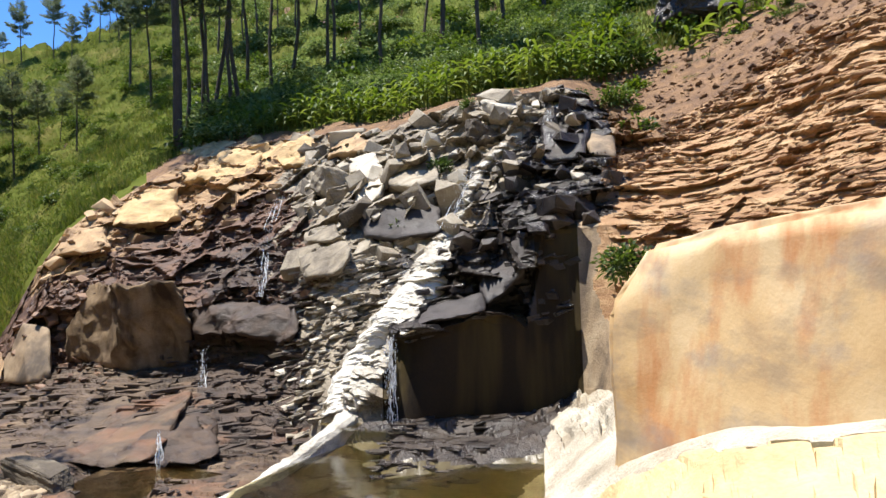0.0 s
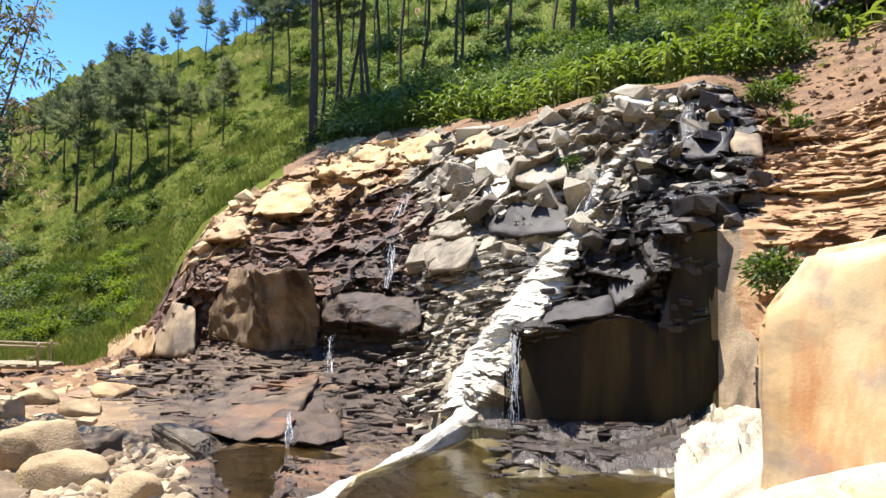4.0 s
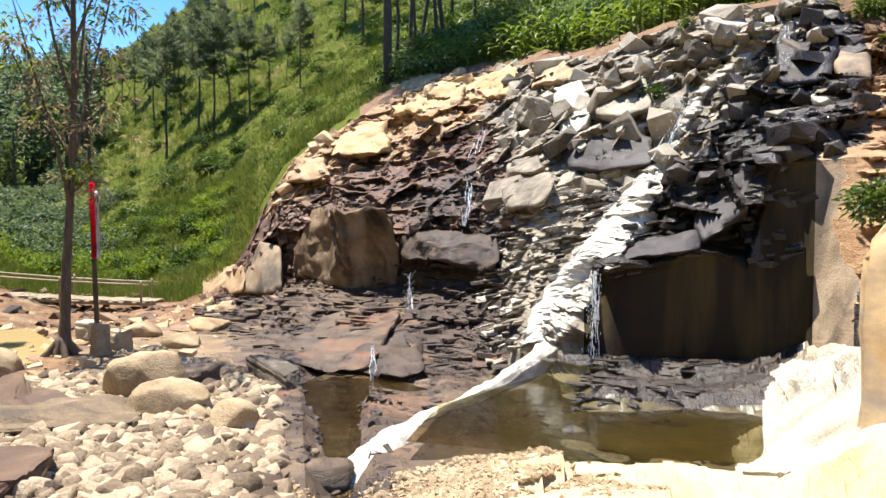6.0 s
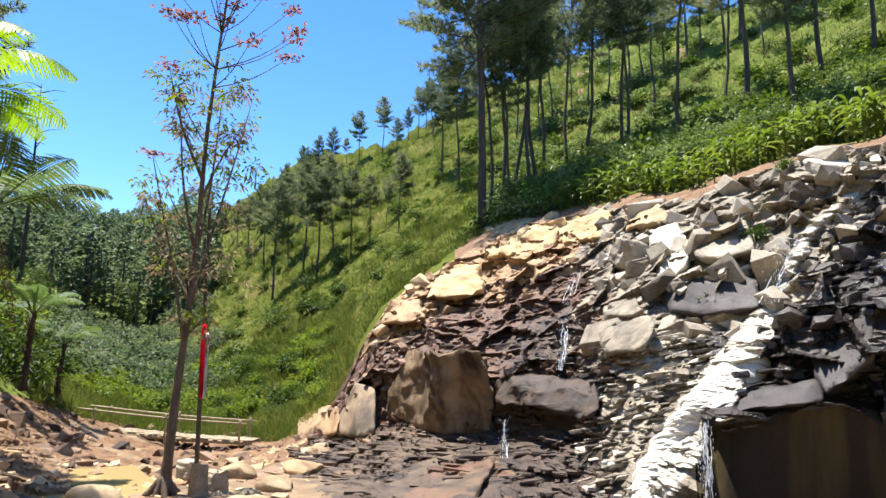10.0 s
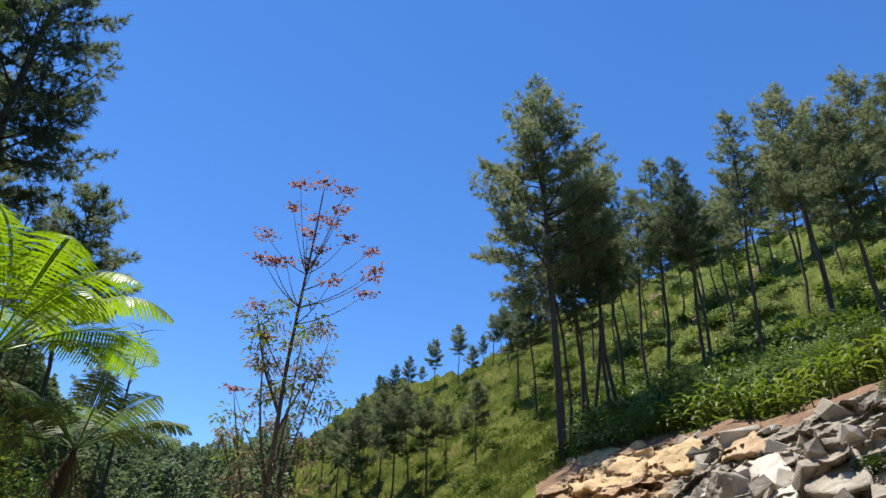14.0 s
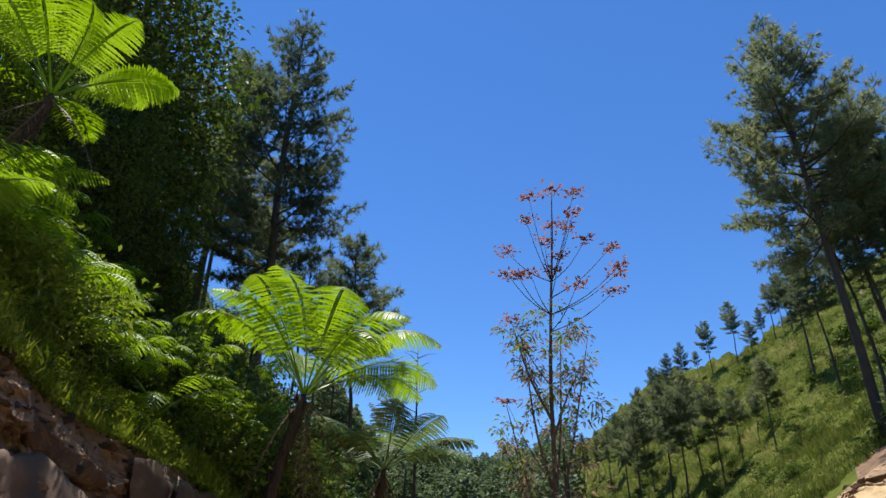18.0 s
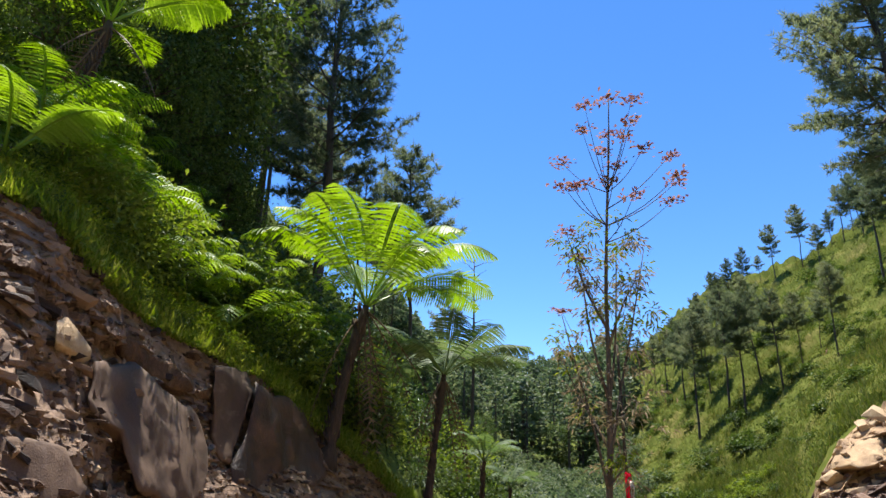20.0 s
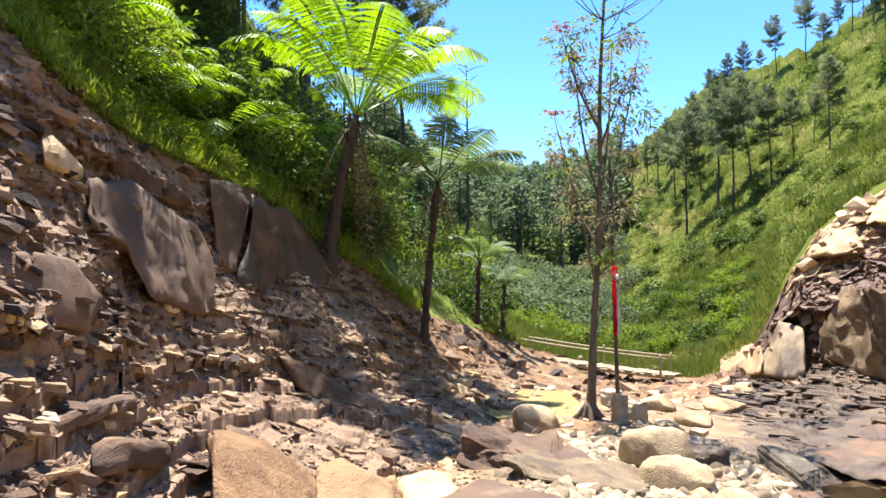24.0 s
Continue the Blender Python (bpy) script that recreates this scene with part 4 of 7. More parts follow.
def tri_arrays(me):
    v = np.zeros(len(me.vertices) * 3)
    me.vertices.foreach_get("co", v)
    f = np.zeros(len(me.polygons) * 3, dtype=int)
    me.polygons.foreach_get("vertices", f)
    return v.reshape(-1, 3), f.reshape(-1, 3)


bush_arrays = [tri_arrays(me) for me in BUSHES]
fine_arrays = [tri_arrays(me) for me in (shrub_mesh(71, 1200, 0.115), shrub_mesh(72, 1300, 0.095, 1.15, 0.8, 18), shrub_mesh(73, 1100, 0.13, 0.95, 1.1, 16), shrub_mesh(74, 1300, 0.09, 1.3, 0.6, 18))]
coarse_arrays = [tri_arrays(me) for me in (shrub_mesh(25, 400, 0.26), shrub_mesh(26, 440, 0.21, 1.15, 0.8, 14), shrub_mesh(27, 360, 0.3, 0.95, 1.1, 10), shrub_mesh(28, 460, 0.18, 1.3, 0.6, 14))]
FAR_GROUPS = {"scrub up the valley": {}, "undergrowth beneath the pines": {}, "undergrowth above the bank": {}, "thicket in the valley": {}}
# coffee-like bushes behind the maize
for k in range(100):
    a = rng.uniform(-16, 21)
    r = float(np.interp(a, [-16, 0, 21], [20, 22, 27])) + rng.uniform(0, 13) ** 1.0
    bush(a, r, height(a, r) + 0.05, rng.uniform(0.4, 0.95), k % 4, M["bush_leaf"] if k % 5 else M["leaf"], "dark glossy green bush on the slope above the maize", "bushes above the maize")
# undergrowth beneath the pines
for k in range(620):
    a = rng.uniform(-36, 21)
    r = 24 + rng.uniform(0, 1) ** 1.1 * 42
    bush(a, r, height(a, r) - 0.1, rng.uniform(0.5, 1.3), k % 4, M["bush_leaf"] if k % 3 else M["dark_leaf"], "", "undergrowth beneath the pines", 0.8)
# scrub dotted over the open hill
for k in range(70):
    a = rng.uniform(20, 43)
    r = float(np.interp(a, [20, 28, 34, 43], [28, 27, 30, 36])) + rng.uniform(2, 34)
    bush(a, r, height(a, r) - 0.1, rng.uniform(0.45, 1.15), k % 4, M["dark_leaf"], "low dark green scrub bush on the grassy hill", "scrub on the hill", 0.75)
for k in range(150):
    a = rng.uniform(20, 44)
    r = float(np.interp(a, [20, 28, 34, 43], [27, 25, 29, 35])) + rng.uniform(1, 36)
    bush(a, r, height(a, r) - 0.1, rng.uniform(0.25, 0.7), k % 4, M["dark_leaf"], "", "undergrowth beneath the pines", 0.7)
# thicket in the valley bottom behind the bridge
for k in range(230):
    a = rng.uniform(33.5, 58)
    r = float(np.interp(a, [33, 40, 50, 58], [24, 29, 31, 25])) + rng.uniform(0, 9)
    bush(a, r, height(a, r) - 0.1, rng.uniform(0.3, 0.85), k % 4, M["leaf"] if k % 5 < 3 else M["dark_leaf"], "lush green thicket bush in the valley bottom", "thicket in the valley")
for k in range(190):
    a = rng.uniform(43, 61)
    r = 34 + rng.uniform(0, 1) * 34
    bush(a, r, height(a, r) - 0.3, rng.uniform(0.8, 1.6), k % 4, M["far"], "", "scrub up the valley", 0.9)
# undergrowth on the left slope
for k in range(180):
    a = rng.uniform(58, 100)
    lo = float(np.interp(a, [58, 66, 71, 79, 85, 90, 95, 100], [24, 18, 15.5, 12.8, 11, 9.8, 9.0, 8.6]))
    r = lo + rng.uniform(0, 1) ** 1.4 * 22
    # past bearing 91 mostly the lighter leaf colour, to paint those bushes as sunlit
    bush(a, r, height(a, r) - 0.2, rng.uniform(0.7, 1.5) * (0.55 + r / 30), k % 4, (M["dark_leaf"], M["leaf"], M["bush_leaf"])[k % 3] if a < 91 or k % 4 == 0 else M["leaf"], "dense dark green undergrowth on the shaded bank", "undergrowth above the bank", 1.15)
for k in range(240):
    a = rng.uniform(66, 99)
    lo = float(np.interp(a, [58, 66, 71, 79, 85, 90, 95, 100], [22, 16.5, 14.6, 11.8, 10.2, 8.7, 8.0, 7.8]))
    r = lo + rng.uniform(-0.3, 1.6)
    bush(a, r, height(a, r) - 0.06, rng.uniform(0.14, 0.36), k % 4, (M["leaf"], M["bank_grass"], M["dark_leaf"])[k % 3], "", "undergrowth above the bank")
for k in range(70):
    a = rng.uniform(68, 99)
    lo = float(np.interp(a, [58, 66, 71, 79, 85, 90, 95, 100], [22, 16.5, 14.6, 11.8, 10.2, 8.7, 8.0, 7.8]))
    r = lo + rng.uniform(0, 0.9)
    bush(a, r, height(a, r) - 0.1, rng.uniform(0.2, 0.42), k % 4, M["bank_grass"] if k % 3 else M["leaf"], "small bright green bush at the bank's edge", "bushes on the bank edge")
for a, e, r, s in ((-16.8, 17.2, 17, 0.75), (-15.3, 14.2, 15.2, 0.5), (-17.0, 11.3, 13.6, 0.5), (-15.6, 0.6, 9.4, 0.42), (-0.1, 9.6, 13.3, 0.28), (3.5, 4.3, 12.3, 0.25), (-2.7, 14.8, 15, 0.25), (1.5, 4.4, 12.2, 0.2), (-20, 18.5, 18.5, 0.8), (-24, 18.3, 19, 0.7), (-22, 20, 20, 0.9), (-29, 19.6, 18, 0.5), (-12.5, 14.6, 15, 0.3)):
    p = sight(a, e, r)
    bush(a, r, p.z - s * 0.3, s, 2, M["dark_leaf"], "green plant rooted among the rocks", "plants among the rocks")

for k in range(34):
    a = rng.uniform(-33, -16.5)
    e = 11.5 - (a + 16) * 0.5 + rng.uniform(0.3, 4.0)
    rr, zz = nodes_at(a)
    els = np.degrees(np.arctan2(zz[0][4:9] - EYE, rr[0][4:9]))
    r = float(np.interp(e, els, rr[0][4:9]))
    bush(a, r, EYE + r * math.tan(radians(e)) - 0.08, rng.uniform(0.12, 0.36), 2 + k % 2, M["dark_leaf"] if k % 3 else M["leaf"], "tuft of green weeds rooted in the soil slope", "weeds on the soil slope")


def crown_tree(seed, tall, wide, count):
    """A leafy tree: forked trunk, limbs, leaf clumps with gaps."""
    g = np.random.default_rng(seed)
    wood, green = Soup(), Soup()
    wood.add(*tube(bent([[0, 0, -0.5], [0.1, 0, tall * 0.4], [g.normal() * 0.3, g.normal() * 0.3, tall * 0.9]], 9), np.linspace(0.2, 0.04, 9), 7))
    for k in range(46):
        u = 0.22 + 0.78 * (k + g.random()) / 46
        a = k * 2.4
        L = wide * (0.4 + 0.6 * math.sin(math.pi * min(1, (u - 0.1) * 1.0))) * g.uniform(0.6, 1.1)
        c = np.array([math.cos(a) * L, math.sin(a) * L, tall * u])
        wood.add(*tube(bent([[0, 0, tall * u * 0.85], c * [0.5, 0.5, 0.96], c], 4), [0.05, 0.035, 0.02, 0.008], 3))
        m = count // 46
        off = g.normal(size=(m, 3)) * np.array([0.42, 0.42, 0.28]) * wide * 0.42
        green.add(*leaves(c + off, unit(off + g.normal(size=(m, 3)) * 0.3), 0.16 * g.uniform(0.6, 1.2, m), 0.045, 0.3))
    return wood.mesh("trunk", True), green.mesh("crown")


TREES = [crown_tree(31, 9, 2.2, 9600), crown_tree(32, 7, 1.9, 8000)]
CANOPY = "tall dark leafy tree hanging over the bank"
for a, r, top, k, label in (*[(a, r, t, i % 2, CANOPY) for i, (a, r, t) in enumerate(((90, 16.5, 46), (87.2, 17.5, 45), (84.6, 18.5, 38), (82, 19.5, 32)))],
                            (93, 13.5, 38, 0, "tall dark leafy tree crowding the bank"), (88.5, 15, 36, 1, "tall dark leafy tree crowding the bank"), (84.5, 17, 33, 0, "dark leafy tree on the shaded slope"),
                            (97, 12, 40, 1, "tall dark leafy tree crowding the bank"), (80.5, 19, 27, 1, "dark leafy tree on the shaded slope"), (56.5, 52, 6.2, 1, "dark round-headed tree in the valley"),
                            (90.5, 20, 38, 0, "dark leafy tree on the shaded slope"), (74.5, 26, 22, 1, "dark leafy tree behind the tree fern"), (50.5, 62, 5.6, 1, "dark leafy tree far down the valley"),
                            (59.5, 40, 7, 0, "dark leafy tree behind the small tree fern"), (64.5, 27, 9.5, 1, "dark leafy tree behind the small tree fern"), (86.5, 23, 37, 0, "dark leafy tree on the shaded slope")):
    z = height(a, r) - 0.2
    tall = EYE + r * math.tan(radians(top)) - z
    x, y, _ = polar(a, r)
    plant_tree("leafy_tree", [("trunk", TREES[k][0]), ("crown", TREES[k][1])], x, y, z, a * 31 % 360, tall / (9, 7)[k] * 0.95, label, "tree", "leafy trees", [M["bark"], M["far"] if a < 61 else M["dark_leaf"]])

for group, name, label in (("scrub up the valley", "valley_scrub", "hazy green scrub filling the valley beyond the bridge"), ("undergrowth beneath the pines", "undergrowth", "mixed green undergrowth beneath the hillside pines"), ("undergrowth above the bank", "undergrowth", "dense dark green undergrowth on the shaded bank"), ("thicket in the valley", "thicket", "lush green thicket in the valley bottom")):
    for mname, soup in FAR_GROUPS[group].items():
        tagged(mesh_ob(name, soup.mesh(name), bpy.data.materials[mname]), label, "bushes", kind="stuff")

# tree ferns
tree_fern(sight(69.6, 3.6, 14), sight(67.2, 15.4, 14), 18, 3.1, 41, "large tree fern with sunlit arching fronds on the bank", (1.0, 1.45))
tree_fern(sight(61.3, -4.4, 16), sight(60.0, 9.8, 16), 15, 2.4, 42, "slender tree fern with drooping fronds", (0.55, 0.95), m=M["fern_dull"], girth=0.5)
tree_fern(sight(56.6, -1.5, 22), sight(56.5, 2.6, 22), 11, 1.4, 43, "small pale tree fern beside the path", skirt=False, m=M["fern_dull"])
tree_fern(sight(98.5, 15, 8.4), sight(98.0, 23, 8.4), 11, 1.5, 44, "young tree fern at the top of the bank", skirt=False)
tree_fern(sight(94, 26, 10.5), sight(93, 34.5, 10.5), 13, 2.0, 45, "tree fern among dark trees above the bank")
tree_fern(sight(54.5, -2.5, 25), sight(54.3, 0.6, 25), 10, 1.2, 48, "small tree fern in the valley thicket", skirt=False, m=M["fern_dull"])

# ground ferns in the shade above the bank
FERN_FRONDS = [frond_mesh(90 + i, 1.3, 0.75 + 0.12 * i, 0.8, pairs=18) for i in range(4)]
for k in range(54):
    a = 71 + 28 * ((k * 0.618) % 1.0)
    lo = float(np.interp(a, [66, 71, 79, 85, 90, 95, 100], [18, 15.5, 12.6, 11, 9.8, 9.0, 8.6]))
    r = lo + (k % 5) * 1.1
    x, y, _ = polar(a, r)
    base = empty("fern", x, y, height(a, r) + 0.25 + 0.25 * (k % 3), k * 40, 0.8 + 0.12 * (k % 4))
    tagged(base, "leafy green fern in the dark undergrowth", "fern", "ferns above the bank")
    for j in range(7):
        # every third fern takes the brighter frond colour, painted as sunlit; the rest shaded
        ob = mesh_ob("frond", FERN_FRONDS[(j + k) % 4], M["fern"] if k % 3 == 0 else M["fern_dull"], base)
        ob.matrix_local = pose(0, 0, 0, 0, -12 + (j % 3) * 12, j * 51.4)

# dead pine, bare and thin
dead = Soup()
dz = height(57.6, 34)
tip = EYE + 34 * math.tan(radians(19.5)) - dz
dead.add(*tube(bent([[0, 0, -0.5], [0.1, 0, tip * 0.5], [-0.2, 0.1, tip]], 10), np.linspace(0.14, 0.02, 10), 6))
for k in range(26):
    u = 0.45 + 0.55 * k / 26
    a = k * 2.4
    dead.add(*tube([[0, 0, tip * u], [math.cos(a) * 0.5, math.sin(a) * 0.5, tip * u + 0.25], [math.cos(a) * 1.0, math.sin(a) * 1.0, tip * u + 0.3]], [0.03, 0.018, 0.006], 3))
dp = polar(57.6, 34, dz)
dead_tree = mesh_ob("dead_tree", dead.mesh("dead_tree", True), M["bark"])
dead_tree.location = dp
tagged(dead_tree, "thin bare dead pine with short stubs", "tree")


def maize_mesh(seed):
    g = np.random.default_rng(seed)
    s = Soup()
    tall = g.uniform(0.8, 1.15)
    s.add(*tube([[0, 0, -0.1], [0, 0, tall * 0.5], [0.02, 0, tall]], [0.02, 0.016, 0.006], 4))
    for k in range(9):
        u = 0.15 + 0.8 * k / 9
        a = k * 2.9 + g.normal() * 0.4
        o = np.array([math.cos(a), math.sin(a), 0])
        q = np.array([-math.sin(a), math.cos(a), 0])
        L = g.uniform(0.5, 0.8)
        w = np.linspace(0, 1, 6)
        line = np.array([0, 0, tall * u]) + o * (w * L * 0.8)[:, None] + np.array([0, 0, 1.0]) * (L * (0.75 * w - 0.85 * w ** 2))[:, None]
        wd = 0.05 * np.sin(np.pi * np.clip(w * 0.9 + 0.12, 0, 1))
        v = np.concatenate([line - q * wd[:, None], line + q * wd[:, None]])
        f = [x for i in range(5) for x in ((i, i + 1, i + 7), (i, i + 7, i + 6))]
        s.add(v, f)
    return s.mesh("maize_plant")


MAIZE = [maize_mesh(60 + i) for i in range(5)]
for k in range(170):
    a = -15 + 36 * ((k * 0.618) % 1.0)
    rr, zz = nodes_at(a)
    u = rng.uniform(0.45, 1.1)
    r = rr[0][6] + (rr[0][7] - rr[0][6]) * u
    x, y, _ = polar(a, r)
    ob = mesh_ob("maize_plant", MAIZE[k % 5], M["maize"])
    ob.matrix_world = pose(x, y, height(a, r) - 0.03, 0, 0, k * 77) @ Matrix.Diagonal((1, 1, rng.uniform(0.8, 1.2), 1))
    tagged(ob, "green maize plant growing above the falls", "maize", "maize along the brink")


def tuft_field(name, n, spot, tall, wide, m, label, q=5):
    """Grass of many blades, as one mesh; spot() gives bearings and distances."""
    az, r = spot(n)
    z = np.array([height(a, b) for a, b in zip(az, r)])
    a = np.radians(az)
    lump = fbm(np.stack([-np.sin(a) * r, np.cos(a) * r, z], 1) * 0.9, 5, 3) * np.interp(r, [10, 25, 45, 70], [0.2, 0.25, 0.7, 1.4])
    base = np.stack([-np.sin(a) * r, np.cos(a) * r, z + lump - 0.03], 1)
    base = np.repeat(base, q, axis=0) + rng.normal(size=(n * q, 3)) * np.array([0.12, 0.12, 0])
    way = unit(np.array([0, 0, 1.0]) + rng.normal(size=(n * q, 3)) * 0.45)
    L = np.repeat(np.broadcast_to(tall(az, r), (n,)), q)[:, None] * rng.uniform(0.5, 1.3, (n * q, 1))
    s = Soup()
    s.add(*needles(base, way, L, wide))
    ob = mesh_ob(name, s.mesh(name), m)
    return tagged(ob, label, "grass", kind="stuff")


def hill_spots(n):
    az = rng.uniform(21, 46, n)
    lo = np.interp(az, SEC_AZ, SEC_R[:, 7]) - 1.0
    return az, lo + rng.uniform(0, 1, n) ** 1.3 * 44


tuft_field("grass", 30000, hill_spots, lambda a, r: 0.13 + 0.22 * (fbm(np.stack([a * 0.5, r * 0.3, r * 0], 1), 3, 71) > 0.15), 0.02, M["grass"], "long green grass covering the steep hillside")


def valley_spots(n):
    az = rng.uniform(32.5, 56, n)
    lo = np.interp(az, SEC_AZ, SEC_R[:, 6]) - 0.5
    return az, lo + rng.uniform(0, 1, n) * 14


tuft_field("tall_grass", 16000, valley_spots, lambda a, r: 0.34 + 0 * a, 0.014, M["grass"], "lush tall grass in the valley bottom")


def edge_spots(n):
    az = rng.uniform(62, 100, n)
    lo = np.interp(az, SEC_AZ, SEC_R[:, 6])
    return az, lo + rng.uniform(-0.1, 1, n) * 1.1


tuft_field("bank_grass", 12000, edge_spots, lambda a, r: 0.06 + 0.14 * (fbm(np.stack([a * 0.7, r * 2.0, r * 0], 1), 3, 72) > 0.1), 0.013, M["bank_grass"], "bright fresh grass along the bank's edge", 6)


def upper_spots(n):
    az = rng.uniform(-36, 22, n)
    lo = np.interp(az, SEC_AZ, SEC_R[:, 7]) - 0.3
    return az, lo + rng.uniform(0, 1, n) ** 1.2 * 34


tuft_field("slope_grass", 16000, upper_spots, lambda a, r: 0.4 + 0 * a, 0.022, M["slope_grass"], "rough grass between the bushes on the slope")

# far woods at the head of the valley
s = Soup()
wood = Soup()
for k in range(520):
    a = rng.uniform(44.5, 66)
    rr, zz = nodes_at(a)
    r = rng.uniform(60, max(85, rr[0][9] * 1.05))
    z = height(a, r)
    tall = rng.uniform(4, 8)
    x, y, _ = polar(a, r)
    m = 200
    u = rng.uniform(0.25, 1, m)
    th = rng.uniform(0, 6.28, m)
    w = tall * 0.24 * np.sqrt(1.02 - u) * rng.uniform(0.5, 1.1, m)
    base = np.stack([x + np.cos(th) * w, y + np.sin(th) * w, z + tall * u], 1)
    way = unit(np.stack([np.cos(th), np.sin(th), 0.3 + 0 * th], 1) + rng.normal(size=(m, 3)) * 0.4)
    s.add(*leaves(base, way, tall * 0.075, tall * 0.026, 0.2))
    wood.add(*tube([[x, y, z - 0.5], [x, y, z + tall * 0.8]], [0.18, 0.06], 4))
far_woods = mesh_ob("far_woods", s.mesh("far_woods"), M["far"])
tagged(far_woods, "distant dark pine woods on the valley head", "woods", kind="stuff")
mesh_ob("trunk", wood.mesh("trunk"), M["bark"], far_woods)

# ---- the slender flowering tree, pole and flag ----
def tree_line(*stops):
    return np.array([sight(*s) for s in stops])


def slender_tree():
    foot = sight(46.9, -10.9, 13)
    base = empty("slender_tree", *foot)
    tagged(base, "slender bare-stemmed tree with red-brown leaf clusters on top", "tree")
    o = np.array(foot)
    wood = Soup()
    main = bent(tree_line((46.9, -11.2, 13), (46.6, -6, 13), (46.5, -2.3, 13), (46.1, 1.5, 13), (45.75, 10, 13), (45.7, 17, 13), (45.2, 24, 13), (44.7, 29, 13), (44.5, 33, 13)), 30)
    wood.add(*tube(main - o, np.interp(np.linspace(0, 1, 30), [0, 0.06, 0.3, 0.7, 1], [0.15, 0.085, 0.055, 0.032, 0.01]), 8))
    for a in range(7):
        th = a * 0.9 + 0.3
        d = np.array([math.cos(th), math.sin(th), 0])
        L = 0.45 + 0.22 * math.sin(a * 2.1)
        wood.add(*tube(bent([[0, 0, 0.42], d * 0.16 + [0, 0, 0.16], d * L * 0.7 + [0, 0, -0.02], d * L + [0, 0, -0.15]], 6), np.linspace(0.085, 0.025, 6), 6))
    stems = [((46.2, 0.5, 13), (47.0, 5, 12.8), (48.3, 10, 12.7), (49.6, 15.2, 12.6)), ((46.0, 3, 13), (44.9, 9, 13.2), (43.6, 14, 13.3), (42.2, 20.5, 13.4)),
             ((45.9, 8, 13), (47.2, 13, 13.1), (47.9, 20, 13.2)), ((45.8, 14, 13), (47.6, 17.5, 12.8), (48.9, 22, 12.7)), ((46.3, 1.0, 13), (45.2, 2.4, 12.8), (44.4, 2.9, 12.7)),
             ((46.0, 4, 13), (48.5, 8.5, 13.4), (49.9, 12, 13.5)), ((45.8, 12, 13), (44.3, 16, 12.8), (43.0, 18, 12.7)), ((46.1, 6, 13), (45.0, 13, 13.4), (44.6, 21, 13.6))]
    tips = []
    for st in stems:
        line = bent(tree_line(*st), 9)
        wood.add(*tube(line - o, np.linspace(0.035, 0.008, 9), 5))
        tips.append(line)
    clusters = [(46.8, 32.7), (44.4, 33.2), (42.3, 32.8), (47.2, 30.8), (49.3, 28.2), (48.2, 26.0), (49.2, 26.2), (44.8, 30.2), (45.5, 28.8), (42.5, 31.1), (44.3, 27.5), (41.6, 28.7), (39.4, 27.8), (42.7, 25.0),
                (39.4, 24.2), (39.0, 25.6), (38.6, 26.3), (48.9, 22.2), (47.9, 20.0), (49.6, 15.4), (43.2, 29.9), (47.0, 26.2), (45.0, 26.4)]
    g = np.random.default_rng(5)
    flowers = Soup()
    for i, (a, e) in enumerate(clusters):
        tip = np.array(sight(a, e, 13 + g.normal() * 0.35))
        root_el = min(e - 3.5, 25.5) if e > 23 else e - 6
        k = int(np.argmin(np.abs(main[:, 2] - (EYE + 13 * math.tan(radians(root_el))))))
        mid = (main[k] + tip) / 2 + np.array([0, 0, -0.18])
        wood.add(*tube(bent([main[k], mid, tip], 7) - o, np.linspace(0.014, 0.005, 7), 4))
        m = 46
        d = g.normal(size=(m, 3)) * [1, 1, 0.3] + [0, 0, 0.3]
        root = tip + g.normal(size=(m, 3)) * [0.11, 0.11, 0.03] - o
        flowers.add(*leaves(root, d, g.uniform(0.08, 0.15, m), 0.03, 0.1))
    mesh_ob("trunk", wood.mesh("trunk", True), M["trunk"], base)
    mesh_ob("red_leaves", flowers.mesh("red_leaves"), M["red_leaf"], base, "clusters of red-brown leaves")
    for name, m, seed, count in (("green_leaves", M["bank_grass"], 8, 46), ("dry_leaves", M["dry_leaf"], 9, 84)):
        g = np.random.default_rng(seed)
        s = Soup()
        for k in range(count):
            if k % 2:
                c = np.array(sight(g.uniform(41.5, 48.5), g.uniform(14, 24) if name[0] == "g" else g.uniform(5, 22), 13 + g.normal() * 0.5))
            else:
                line = tips[k // 2 % len(tips)]
                c = line[g.integers(4, 9)] + g.normal(size=3) * 0.12
            n = 22
            d = g.normal(size=(n, 3)) * [1, 1, 0.5] + [0, 0, -0.2]
            s.add(*leaves(c - o + unit(d) * g.uniform(0, 0.25, (n, 1)), d, g.uniform(0.07, 0.16, n), 0.018, 0.4))
        mesh_ob(name, s.mesh(name), m, base)
    return base


slender_tree()


